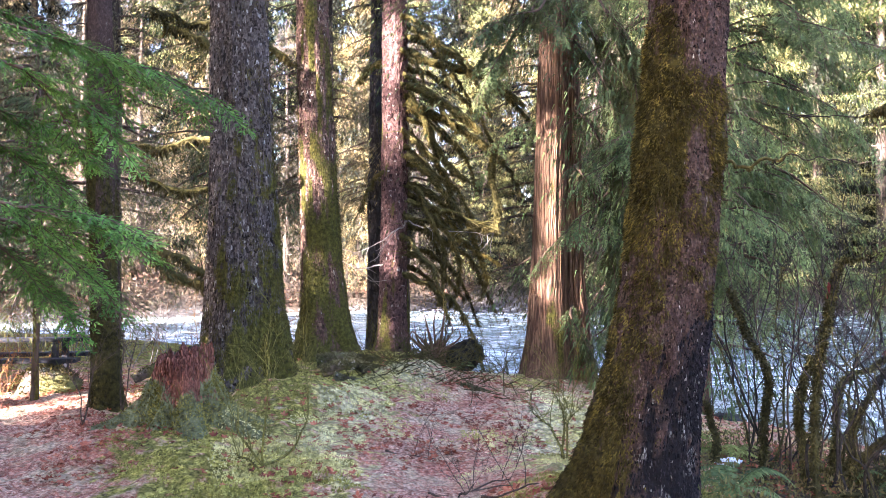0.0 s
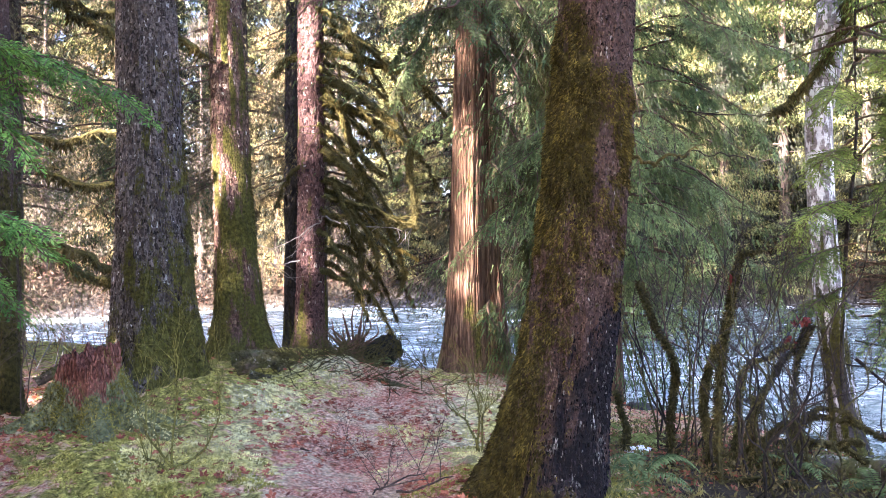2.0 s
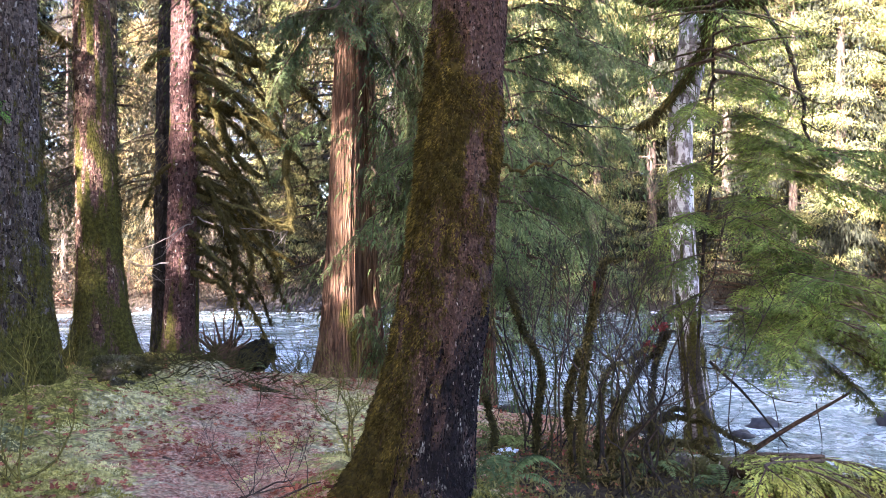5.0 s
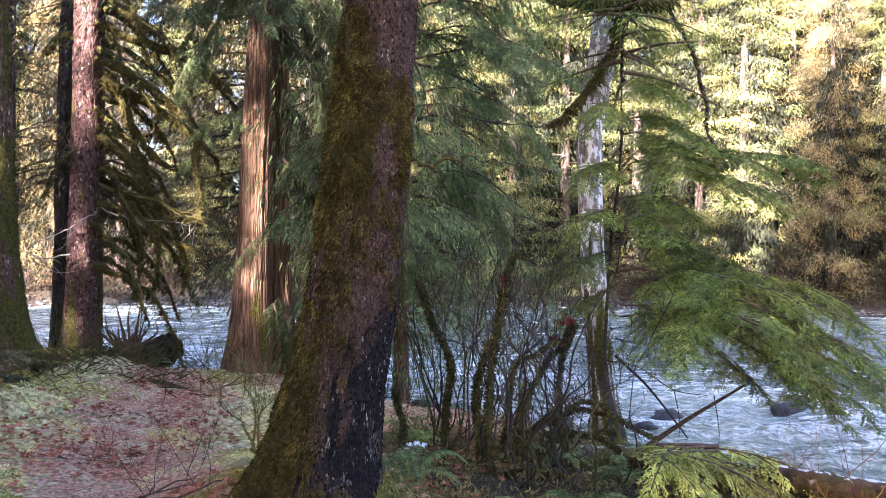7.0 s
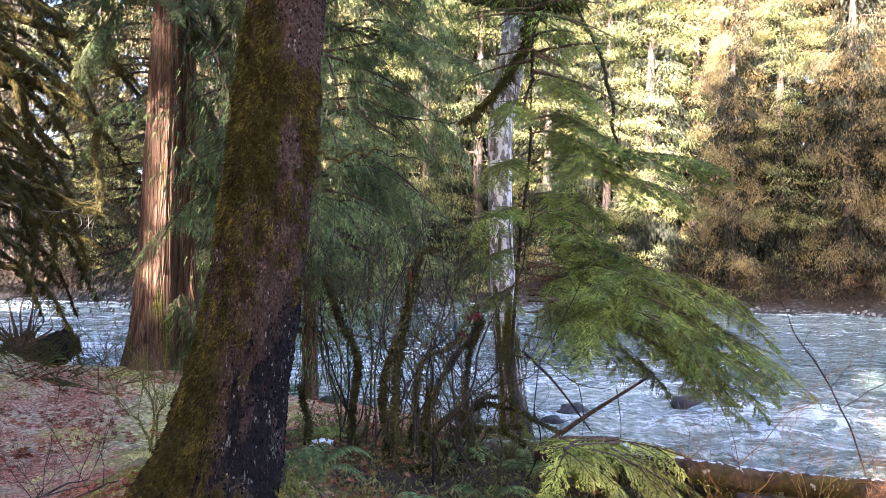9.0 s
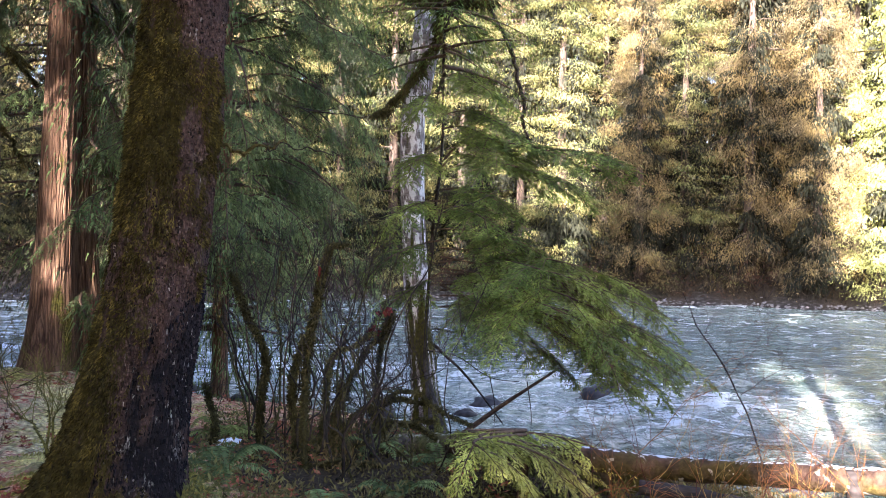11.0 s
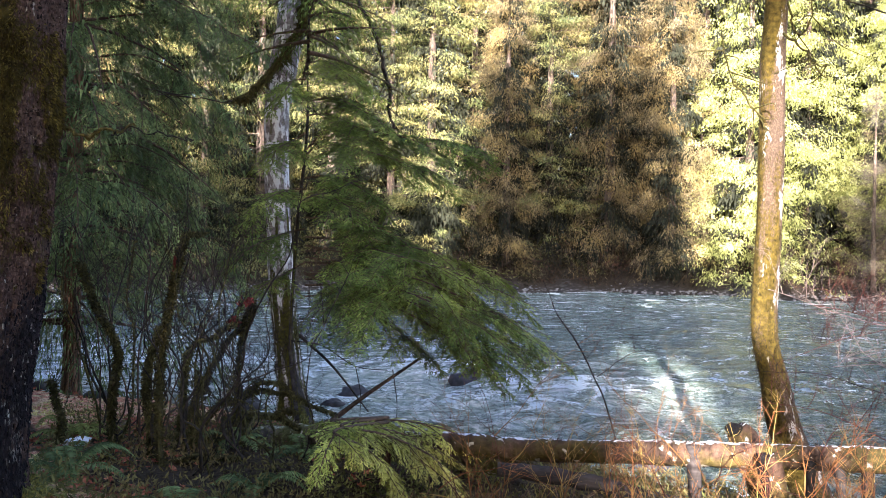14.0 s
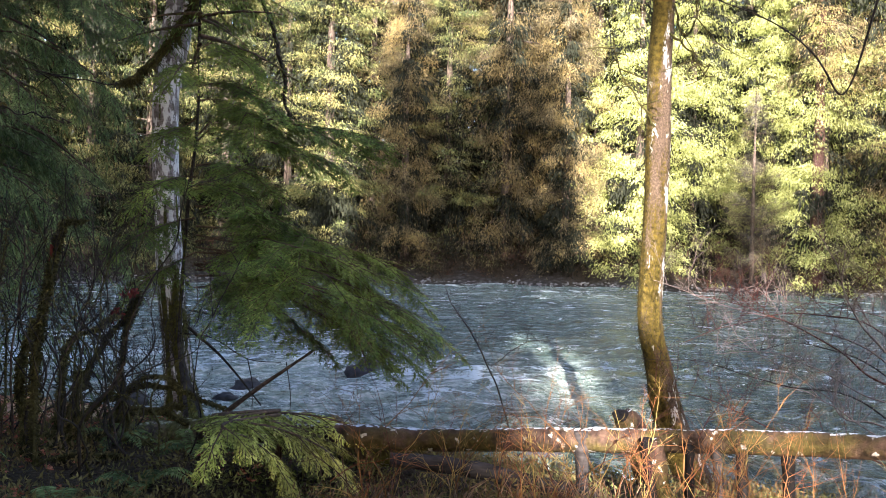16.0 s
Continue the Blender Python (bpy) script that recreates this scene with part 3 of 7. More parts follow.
def crown_leaves(g, H, z0, R, nb, leaves, size, hang=0.4, droop=0.35, rise=0.05, power=0.75, flat=0.5, width=0.38, full=0.0, shape=kites, pend=0.0):
    """Sprays along whorled, sagging boughs of a conifer."""
    u = g.random(nb) ** 1.15
    zb = z0 + (H - z0) * u
    az = g.uniform(0, 2 * np.pi, nb)
    ln = R * np.maximum((1 - u) ** power, full * (1 - u ** 3)) * g.uniform(0.55, 1.15, nb) + 0.25
    dr = droop * g.uniform(0.6, 1.5, nb)
    b = g.choice(nb, leaves, p=ln / ln.sum())
    s = g.random(leaves) ** 0.6
    r, lat = s * ln[b], g.normal(0, 0.17, leaves) * ln[b] * (1.1 - 0.6 * s)
    ca, sa = np.cos(az[b]), np.sin(az[b])
    hg = g.exponential(hang, leaves) * (g.random(leaves) < 0.7)
    z = zb[b] + rise * r - dr[b] * ln[b] * s ** 2 - hg - 0.25 * np.abs(lat)
    base = np.stack([ca * r - sa * lat, sa * r + ca * lat, z], -1)
    turn = az[b] + np.sign(lat) * g.uniform(0.2, 1.1, leaves)
    down = -g.uniform(0.1 + pend, 0.7 + pend * 1.5, leaves) - flat * (hg > 0.05) * 1.2
    way = unit(np.stack([np.cos(turn), np.sin(turn), down], -1))
    side = unit(np.cross(way, np.stack([g.normal(0, 0.5, leaves), g.normal(0, 0.5, leaves), np.ones(leaves)], -1)))
    L = size * g.uniform(0.55, 1.5, leaves)
    return shape(base, way, side, L, L * width * g.uniform(0.7, 1.3, leaves), 0.15), (zb, az, ln, dr)


def pad_leaves(g, H, z0, R, nb, leaves, size, droop=0.35, rise=0.05, power=0.75, width=0.3, full=0.9, pads=6, pad=(0.42, 0.30, 0.10), hang=0.35):
    """Foliage in separate drooping pads along whorled boughs, with dark gaps between them."""
    u = g.random(nb) ** 1.1
    zb = z0 + (H - z0) * u
    az = g.uniform(0, 2 * np.pi, nb)
    ln = R * np.maximum((1 - u) ** power, full * (1 - u ** 3)) * g.uniform(0.5, 1.15, nb) + 0.25
    dr = droop * g.uniform(0.6, 1.5, nb)
    n = nb * pads
    b = np.repeat(np.arange(nb), pads)
    s = 0.22 + 0.8 * g.random(n) ** 0.7
    r, lat = s * ln[b], g.normal(0, 0.16, n) * ln[b]
    scale = g.uniform(0.6, 1.4, n)
    zc = zb[b] + rise * r - dr[b] * ln[b] * s ** 2 - 0.2 * np.abs(lat)
    k = g.choice(n, leaves, p=scale ** 2 / (scale ** 2).sum())
    o = g.normal(0, 1, (leaves, 3)) * np.array(pad) * scale[k][:, None]
    o[:, 2] -= hang * (o[:, 0] ** 2 + o[:, 1] ** 2) / scale[k]
    rr, ll = r[k] + o[:, 0], lat[k] + o[:, 1]
    ca, sa = np.cos(az[b[k]]), np.sin(az[b[k]])
    base = np.stack([ca * rr - sa * ll, sa * rr + ca * ll, zc[k] + o[:, 2]], -1)
    out, across = 0.5 + o[:, 0] / (pad[0] * scale[k]), o[:, 1] / (pad[1] * scale[k])
    way = unit(np.stack([ca * out - sa * across, sa * out + ca * across, -g.uniform(0.2, 0.4 + 2.2 * hang, leaves)], -1) + g.normal(0, 0.3, (leaves, 3)))
    side = unit(np.cross(way, np.stack([g.normal(0, 0.5, leaves), g.normal(0, 0.5, leaves), np.ones(leaves)], -1)))
    L = size * g.uniform(0.55, 1.5, leaves)
    return blades(base, way, side, L, L * width * g.uniform(0.7, 1.3, leaves), 0.15), (zb, az, ln, dr)


def boughs(boughs_of, heap, rise=0.05, r0=0.03, every=1):
    zb, az, ln, dr = boughs_of
    for k in range(0, len(zb), every):
        s = np.linspace(0, 0.92, 5)
        r = s * ln[k]
        line = np.stack([np.cos(az[k]) * r, np.sin(az[k]) * r, zb[k] + rise * r - dr[k] * ln[k] * s ** 2], -1)
        heap.add(*tube(line, np.linspace(r0 * (0.5 + ln[k] / 4), 0.004, 5), 4))


def conifer(kind, seed, H, z0, R, nb, leaves, size, leaf, bark, inner=0, stout=0.013, **more):
    """A whole conifer at the origin: trunk, boughs and crown; returns its Empty."""
    g = np.random.default_rng(seed)
    ob = thing(kind, (0, 0, -500), "conifer", "tree")
    tr, *_ = trunk_mesh("trunk", [(0, 0, 0, H * stout), (0.1 * g.normal(), 0.1 * g.normal(), H * 0.4, H * stout * 0.7), (0, 0, H, 0.02)], bark, 14, (0.8, H, 0.8), ridge=0.01, seed=seed, sink=0.6)
    part("trunk", tr, ob)
    (v, f), bo = pad_leaves(g, H, z0, R, nb, leaves, size, **more) if inner else crown_leaves(g, H, z0, R, nb, leaves, size, shape=blades, **more)
    tagged(part("crown", raw_mesh("crown", v, f, leaf, False), ob), kind="stuff")
    # inner filler foliage, its dark colour standing for shade between the boughs
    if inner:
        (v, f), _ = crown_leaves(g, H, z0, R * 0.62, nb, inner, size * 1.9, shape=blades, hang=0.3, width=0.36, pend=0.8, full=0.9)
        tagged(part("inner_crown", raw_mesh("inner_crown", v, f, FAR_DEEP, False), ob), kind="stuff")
    hp = Heap()
    boughs(bo, hp, every=2)
    tagged(part("bough_wood", hp.mesh("bough_wood", FAR_BARK), ob), kind="stuff")
    return ob


def gone(ob):
    for o in (*ob.children_recursive, ob):
        bpy.data.objects.remove(o)


def ground_z(x, y):
    return float(height(np.array([x]), np.array([y]))[0])


# far forest on the outer bank
MOSSY, LEAFY, FEATHERY = dict(pad=(0.32, 0.26, 0.24), hang=0.75, pads=7), dict(pad=(0.40, 0.30, 0.13), hang=0.5, pads=7), dict(pad=(0.48, 0.34, 0.09), hang=0.3, pads=6)
KINDS = [
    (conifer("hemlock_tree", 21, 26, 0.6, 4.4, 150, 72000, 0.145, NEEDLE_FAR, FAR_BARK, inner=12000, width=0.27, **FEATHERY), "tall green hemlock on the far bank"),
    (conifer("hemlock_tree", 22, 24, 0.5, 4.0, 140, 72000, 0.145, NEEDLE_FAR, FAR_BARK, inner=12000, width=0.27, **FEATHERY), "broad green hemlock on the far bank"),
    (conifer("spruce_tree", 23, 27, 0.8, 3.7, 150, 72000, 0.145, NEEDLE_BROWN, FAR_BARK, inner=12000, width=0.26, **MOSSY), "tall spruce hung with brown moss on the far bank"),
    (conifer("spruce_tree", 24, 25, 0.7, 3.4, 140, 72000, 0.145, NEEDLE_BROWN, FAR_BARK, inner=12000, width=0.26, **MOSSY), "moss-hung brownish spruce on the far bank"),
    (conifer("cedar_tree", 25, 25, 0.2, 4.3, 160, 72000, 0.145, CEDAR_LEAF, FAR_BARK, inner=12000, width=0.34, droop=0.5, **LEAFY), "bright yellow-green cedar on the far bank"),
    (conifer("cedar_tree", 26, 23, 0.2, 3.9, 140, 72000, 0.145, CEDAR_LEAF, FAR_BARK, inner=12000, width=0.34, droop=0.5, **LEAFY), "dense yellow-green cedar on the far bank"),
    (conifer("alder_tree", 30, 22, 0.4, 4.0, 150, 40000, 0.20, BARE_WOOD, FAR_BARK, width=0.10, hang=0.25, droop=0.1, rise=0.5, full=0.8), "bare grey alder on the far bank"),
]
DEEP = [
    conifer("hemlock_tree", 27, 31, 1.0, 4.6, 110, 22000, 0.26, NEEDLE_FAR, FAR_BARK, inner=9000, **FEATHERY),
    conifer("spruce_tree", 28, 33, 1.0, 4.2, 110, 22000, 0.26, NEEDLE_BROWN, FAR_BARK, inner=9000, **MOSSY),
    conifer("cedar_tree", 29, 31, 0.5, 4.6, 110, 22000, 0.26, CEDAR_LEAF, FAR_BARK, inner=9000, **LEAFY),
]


def far_kind(az):
    if az > 70:
        return (2, 3, 2, 3)
    if az > 62:
        return (4, 2, 5, 4)
    if az > 53:
        return (4, 5, 4, 5)
    if az > 38:
        return (2, 3, 0, 3)
    if az > 15:
        return (0, 1, 0, 2)
    return (6, 2, 6, 1) if az > 2 else (6, 6, 6, 2)


g = np.random.default_rng(5)
for row, (dist, gap) in enumerate(((55.5, 3.9), (61, 3.6), (69, 3.4))):
    az = -33.0
    while az < 82:
        az += math.degrees(gap / dist) * g.uniform(0.7, 1.3)
        d = dist + g.uniform(-1.5, 1.5)
        x, y = BEND_X * 0.5 + d * math.sin(radians(az)), BEND_Y * 0.5 + d * math.cos(radians(az))
        pick = far_kind(az + g.uniform(-3, 3))
        ob, label = KINDS[pick[g.integers(0, 4)]]
        if row:
            ob, label = DEEP[2 if az > 52 and g.random() < 0.7 else g.integers(0, 2)], "tall conifer deep in the far forest"
        size = g.uniform(0.8, 1.15) * (0.85 if az < 8 else 1.0)
        tree = copy_thing(ob, pose(x, y, ground_z(x, y) - 0.1, 0, 0, g.uniform(0, 360)) @ Matrix.Diagonal((size, size, size, 1)))
        tagged(tree, label, "tree", "far bank forest")

tree = copy_thing(KINDS[6][0], pose(49.6, 20.4, ground_z(49.6, 20.4) - 0.1, 0, 0, 20) @ Matrix.Diagonal((0.55, 0.55, 0.55, 1)))
tagged(tree, "small bare grey alder before the cedars on the far bank", "tree", "far bank forest")

# unseen forest behind the walker: trees sited to keep the near bank in shade
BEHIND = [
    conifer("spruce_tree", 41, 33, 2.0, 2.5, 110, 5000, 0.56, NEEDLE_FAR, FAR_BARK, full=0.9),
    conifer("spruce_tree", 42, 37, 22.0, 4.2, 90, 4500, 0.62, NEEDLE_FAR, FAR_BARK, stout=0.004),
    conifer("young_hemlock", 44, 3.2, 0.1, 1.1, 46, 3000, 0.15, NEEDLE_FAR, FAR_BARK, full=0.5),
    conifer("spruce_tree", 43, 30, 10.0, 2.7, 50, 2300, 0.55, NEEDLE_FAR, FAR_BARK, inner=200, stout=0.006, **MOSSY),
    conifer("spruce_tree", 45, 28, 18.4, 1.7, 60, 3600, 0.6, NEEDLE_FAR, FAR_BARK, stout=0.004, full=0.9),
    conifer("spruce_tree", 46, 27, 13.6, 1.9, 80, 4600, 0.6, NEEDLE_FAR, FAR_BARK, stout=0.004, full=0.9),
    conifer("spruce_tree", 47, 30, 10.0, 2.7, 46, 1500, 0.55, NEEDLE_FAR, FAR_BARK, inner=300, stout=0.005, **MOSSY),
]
# the few small ones are added to block stray sun on trunks and ground
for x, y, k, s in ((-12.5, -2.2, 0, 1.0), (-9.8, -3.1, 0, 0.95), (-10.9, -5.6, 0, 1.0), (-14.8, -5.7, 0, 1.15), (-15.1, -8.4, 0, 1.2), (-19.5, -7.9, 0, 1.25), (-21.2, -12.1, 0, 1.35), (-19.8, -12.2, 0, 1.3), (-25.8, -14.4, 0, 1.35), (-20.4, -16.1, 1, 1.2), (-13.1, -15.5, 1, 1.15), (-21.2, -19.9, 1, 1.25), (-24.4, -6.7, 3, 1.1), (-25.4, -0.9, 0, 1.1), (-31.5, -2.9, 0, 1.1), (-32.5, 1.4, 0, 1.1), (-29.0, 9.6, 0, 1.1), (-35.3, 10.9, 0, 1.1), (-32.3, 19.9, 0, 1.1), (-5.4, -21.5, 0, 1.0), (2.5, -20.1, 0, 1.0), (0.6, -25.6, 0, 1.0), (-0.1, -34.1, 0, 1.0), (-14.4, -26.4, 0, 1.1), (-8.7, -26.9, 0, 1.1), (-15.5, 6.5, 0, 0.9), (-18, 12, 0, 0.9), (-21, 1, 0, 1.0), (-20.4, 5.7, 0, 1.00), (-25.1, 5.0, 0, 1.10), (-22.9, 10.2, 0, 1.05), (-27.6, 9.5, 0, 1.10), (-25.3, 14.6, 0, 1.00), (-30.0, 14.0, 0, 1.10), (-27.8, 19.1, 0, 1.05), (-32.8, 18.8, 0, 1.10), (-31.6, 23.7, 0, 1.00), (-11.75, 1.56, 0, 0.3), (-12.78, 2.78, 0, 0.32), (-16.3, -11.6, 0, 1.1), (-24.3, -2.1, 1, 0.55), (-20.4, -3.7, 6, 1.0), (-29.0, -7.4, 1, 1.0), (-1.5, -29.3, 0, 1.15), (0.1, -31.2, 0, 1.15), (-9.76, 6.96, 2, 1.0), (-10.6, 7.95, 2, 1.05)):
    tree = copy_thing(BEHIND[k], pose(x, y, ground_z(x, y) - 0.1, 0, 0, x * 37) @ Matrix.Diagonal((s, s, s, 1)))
    tagged(tree, "unseen conifer placed behind the walker to cast shade", "tree", "forest behind")
for k, u in enumerate((-7.2, -5.4, -3.6, -1.9, -0.1, 2.2, 4.4, 6.2, 7.9, 9.6, 11.2, -6.3, -4.4, -2.7, -1.0, 5.3, 7.1, 8.8)):   # unseen ranks added across the sun's way, shading the river
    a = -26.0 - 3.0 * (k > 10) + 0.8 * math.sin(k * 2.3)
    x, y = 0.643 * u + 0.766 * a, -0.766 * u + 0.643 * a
    # the high crown leaves a slot for sun on the rail and alder
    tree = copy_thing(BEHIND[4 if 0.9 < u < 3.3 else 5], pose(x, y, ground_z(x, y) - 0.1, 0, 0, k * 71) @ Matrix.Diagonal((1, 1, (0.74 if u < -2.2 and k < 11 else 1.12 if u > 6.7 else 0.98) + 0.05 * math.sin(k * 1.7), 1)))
    tagged(tree, "unseen conifer placed behind the walker to cast shade", "tree", "forest behind")
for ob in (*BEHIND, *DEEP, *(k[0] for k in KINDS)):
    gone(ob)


# ---- the near trunks ----
def standing(name, spine, label, material, **more):
    x, y, z, _ = spine[0]
    z = min(z, ground_z(x, y)) if abs(z - ground_z(x, y)) < 0.6 else z
    ob = thing(name, (x, y, z), label, "tree")
    local = [(a - x, b - y, c - spine[0][2] + (spine[0][2] - z), r) for a, b, c, r in spine]
    local[0] = (0, 0, 0, spine[0][3])
    me, v, mo, out = trunk_mesh("trunk", local, material, **more)
    part("trunk", me, ob)
    return ob, v, mo, out


def low_moss(level, top, seed, side=None, k=1.2):
    """Moss that thins out upwards, in patches, thicker on one side."""
    def f(T, Z):
        m = level * np.clip(1 - Z / top, 0, 1) ** 0.6 + 0.95 * fbm(np.cos(T) * k * 1.6, np.sin(T) * k * 1.6, Z * 1.4, seed, 4)
        return m + (0.16 * np.cos(T - side) if side is not None else 0)
    return f


ALDER_MOSS = leaf_material("alder_moss", (0.008, 0.0065, 0.0025), (0.055, 0.046, 0.011), (0.24, 0.195, 0.033), thin=0.25, rough=1.0, drifts=8.0)


def burn(T, Z):
    w = np.cos(T - radians(-58)) + 0.6 * fbm(np.cos(T) * 3, np.sin(T) * 3, Z * 2.6, 77, 4)
    w = w + 0.7 * fbm(np.cos(T) * 7, np.sin(T) * 7, Z * 7, 79, 3)
    return np.clip((w - 0.55) * 3, 0, 1) * np.clip((1.45 + 0.35 * np.sin(T + 1.2) - Z + 0.5 * fbm(np.cos(T) * 3, np.sin(T) * 3, Z * 2, 78, 3)) * 3, 0, 1)


def alder_moss(T, Z):
    m = 0.26 + 0.30 * np.cos(T - radians(200)) + 0.7 * fbm(np.cos(T) * 1.4, np.sin(T) * 1.4, Z * 1.3, 71, 4)
    m = m + 0.35 * np.exp(-((Z - 2.35) / 0.5) ** 2) + 0.35 * np.exp(-(Z / 0.6) ** 2) - 0.35 * np.clip((Z - 2.7) * 1.5, 0, 1)
    return m - 0.9 * burn(T, Z)


alder, v, mo, out = standing("alder_tree", [(1.20, 5.40, -0.05, 0.40), (1.27, 5.40, 0.30, 0.36), (1.34, 5.39, 0.75, 0.315), (1.41, 5.37, 1.11, 0.290), (1.49, 5.35, 1.84, 0.265), (1.57, 5.32, 2.93, 0.242), (1.62, 5.30, 4.2, 0.23), (1.75, 5.2, 9.0, 0.15)],
                            "moss-covered alder trunk with a charred black patch low down", ALDER_BARK, seg=110, rows=(0.03, 4.0, 0.3), flare=0.45, flare_h=0.28, lobes=3, lobe=0.22, ridge=0.018, ridge_k=4, ridge_z=1.6, moss=alder_moss, char=burn, seed=4, cushion=0.045)
part("moss", tufts(v, mo, out, 70000, 0.024, 8, 0.35, material=ALDER_MOSS, zmax=4.4, wide=0.26), alder, "olive-green moss tufts")
tagged(part("flaky_bark", plates(v, out, 26000, 0.019, 0.019, 0.007, ALDER_SCALE, 28, 4.4, np.maximum(mo, burn(np.arctan2(out[..., 1], out[..., 0]), v[..., 2]))), alder, "red-brown bark scales"), kind="stuff")
SOOT_SCALE = scale_material("soot_scale", (0.002, 0.002, 0.003), (0.007, 0.006, 0.008), (0.028, 0.022, 0.025), (0.17, 0.165, 0.15), 0.95)
tagged(part("charred_bark", plates(v, out, 30000, 0.016, 0.022, 0.010, SOOT_SCALE, 33, 2.2, 0.75 - burn(np.arctan2(out[..., 1], out[..., 0]), v[..., 2])), alder, "charred black bark flecked with pale lichen"), kind="stuff")

spruce, v, mo, out = standing("spruce_tree", [(-2.27, 9.74, 0.05, 0.50), (-2.27, 9.74, 0.45, 0.45), (-2.32, 9.73, 1.25, 0.405), (-2.34, 9.72, 2.04, 0.368), (-2.37, 9.72, 3.37, 0.335), (-2.39, 9.71, 4.63, 0.318), (-2.4, 9.7, 12, 0.25)],
                             "thick grey-barked spruce trunk, mossy at its flared foot", SPRUCE_BARK, seg=100, rows=(0.05, 5.0, 0.4), flare=0.60, flare_h=0.5, lobes=5, ridge=0.035, ridge_k=5, moss=lambda T, Z: 0.62 * np.clip(1 - Z / 3.6, 0, 1) + 0.26 * np.cos(T - radians(-15)) + 0.02 + 0.5 * fbm(np.cos(T) * 2.2, np.sin(T) * 2.2, Z * 1.6, 21, 3) + 0.55 * fbm(np.cos(T) * 6, np.sin(T) * 6, Z * 6, 22, 3), seed=2, cushion=0.03)
part("moss", tufts(v, mo, out, 26000, 0.034, 9, zmax=6, limit=0.38), spruce, "olive-green moss tufts")
tagged(part("flaky_bark", plates(v, out, 26000, 0.032, 0.046, 0.013, GREY_SCALE, 29, 6.0, mo), spruce, "grey flaking bark scales with pale lichen"), kind="stuff")

spruce, v, mo, out = standing("spruce_tree", [(-1.82, 13.48, -0.10, 0.44), (-1.87, 13.47, 0.38, 0.375), (-1.94, 13.46, 1.29, 0.318), (-2.00, 13.45, 2.21, 0.292), (-2.07, 13.44, 4.05, 0.265), (-2.12, 13.43, 5.80, 0.240), (-2.2, 13.4, 13, 0.19)],
                             "sunlit reddish spruce trunk with a mossy flank", RED_BARK, seg=72, rows=(0.06, 6.2, 0.4), flare=0.75, flare_h=0.55, lobes=5, ridge=0.02, moss=low_moss(0.72, 6.5, 25, radians(-45), 1.8), seed=3, cushion=0.04)
part("moss", tufts(v, mo, out, 9000, 0.045, 10, zmax=6), spruce, "olive-green moss tufts")
tagged(part("flaky_bark", plates(v, out, 9000, 0.042, 0.052, 0.014, BROWN_SCALE, 30, 6.4, mo), spruce, "brown bark scales"), kind="stuff")

spruce, v, mo, out = standing("spruce_tree", [(-0.99, 15.77, -0.25, 0.32), (-0.96, 15.77, 0.60, 0.268), (-0.93, 15.77, 2.32, 0.247), (-0.92, 15.77, 4.47, 0.237), (-0.92, 15.77, 6.53, 0.235), (-0.9, 15.8, 14, 0.17)],
                             "reddish spruce trunk with long moss-laden dead boughs", RED_BARK, seg=60, rows=(0.07, 7.2, 0.5), flare=0.4, flare_h=0.4, ridge=0.014, moss=low_moss(0.40, 1.6, 27, radians(200)), seed=5)
mossy_spruce = spruce
tagged(part("flaky_bark", plates(v, out, 7000, 0.050, 0.055, 0.014, RED_SCALE, 31, 7.2, mo), spruce, "reddish bark scales"), kind="stuff")

dark, v, mo, out = standing("spruce_tree", [(-1.47, 17.44, -0.25, 0.155), (-1.45, 17.44, 1.20, 0.131), (-1.42, 17.44, 3.58, 0.131), (-1.41, 17.44, 5.97, 0.119), (-1.4, 17.4, 12, 0.08)],
         "thin dark spruce trunk beside the red one", DARK_BARK, seg=30, rows=(0.1, 7, 0.6), moss=low_moss(0.2, 5, 29), seed=6)
part("moss", tufts(v, mo, out, 2500, 0.05, 15, zmax=7), dark, "dark moss tufts")

cedar, v, mo, out = standing("cedar_tree", [(1.76, 14.49, -0.69, 0.45), (1.81, 14.49, 0.29, 0.365), (1.84, 14.48, 1.27, 0.322), (1.86, 14.48, 2.26, 0.287), (1.90, 14.48, 4.23, 0.266), (1.94, 14.47, 6.12, 0.238), (2.0, 14.4, 13, 0.18)],
                            "twin-stemmed red cedar with stringy sunlit bark", CEDAR_BARK, seg=80, rows=(0.06, 6.8, 0.5), flare=0.3, flare_h=0.45, lobes=6, ridge=0.03, ridge_k=6, ridge_z=0.12, moss=low_moss(0.52, 1.5, 33), seed=7)
me, v2, mo2, out2 = trunk_mesh("second_trunk", [(0.72, 0.20, 0, 0.26), (0.63, 0.21, 0.96, 0.22), (0.56, 0.22, 1.96, 0.193), (0.53, 0.23, 2.96, 0.183), (0.51, 0.23, 4.97, 0.172), (0.5, 0.24, 6.9, 0.152), (0.45, 0.2, 13, 0.1)], CEDAR_BARK, 54, (0.07, 7.2, 0.5), ridge=0.022, ridge_z=0.12, moss=low_moss(0.42, 1.8, 35), seed=8)
part("second_trunk", me, cedar)

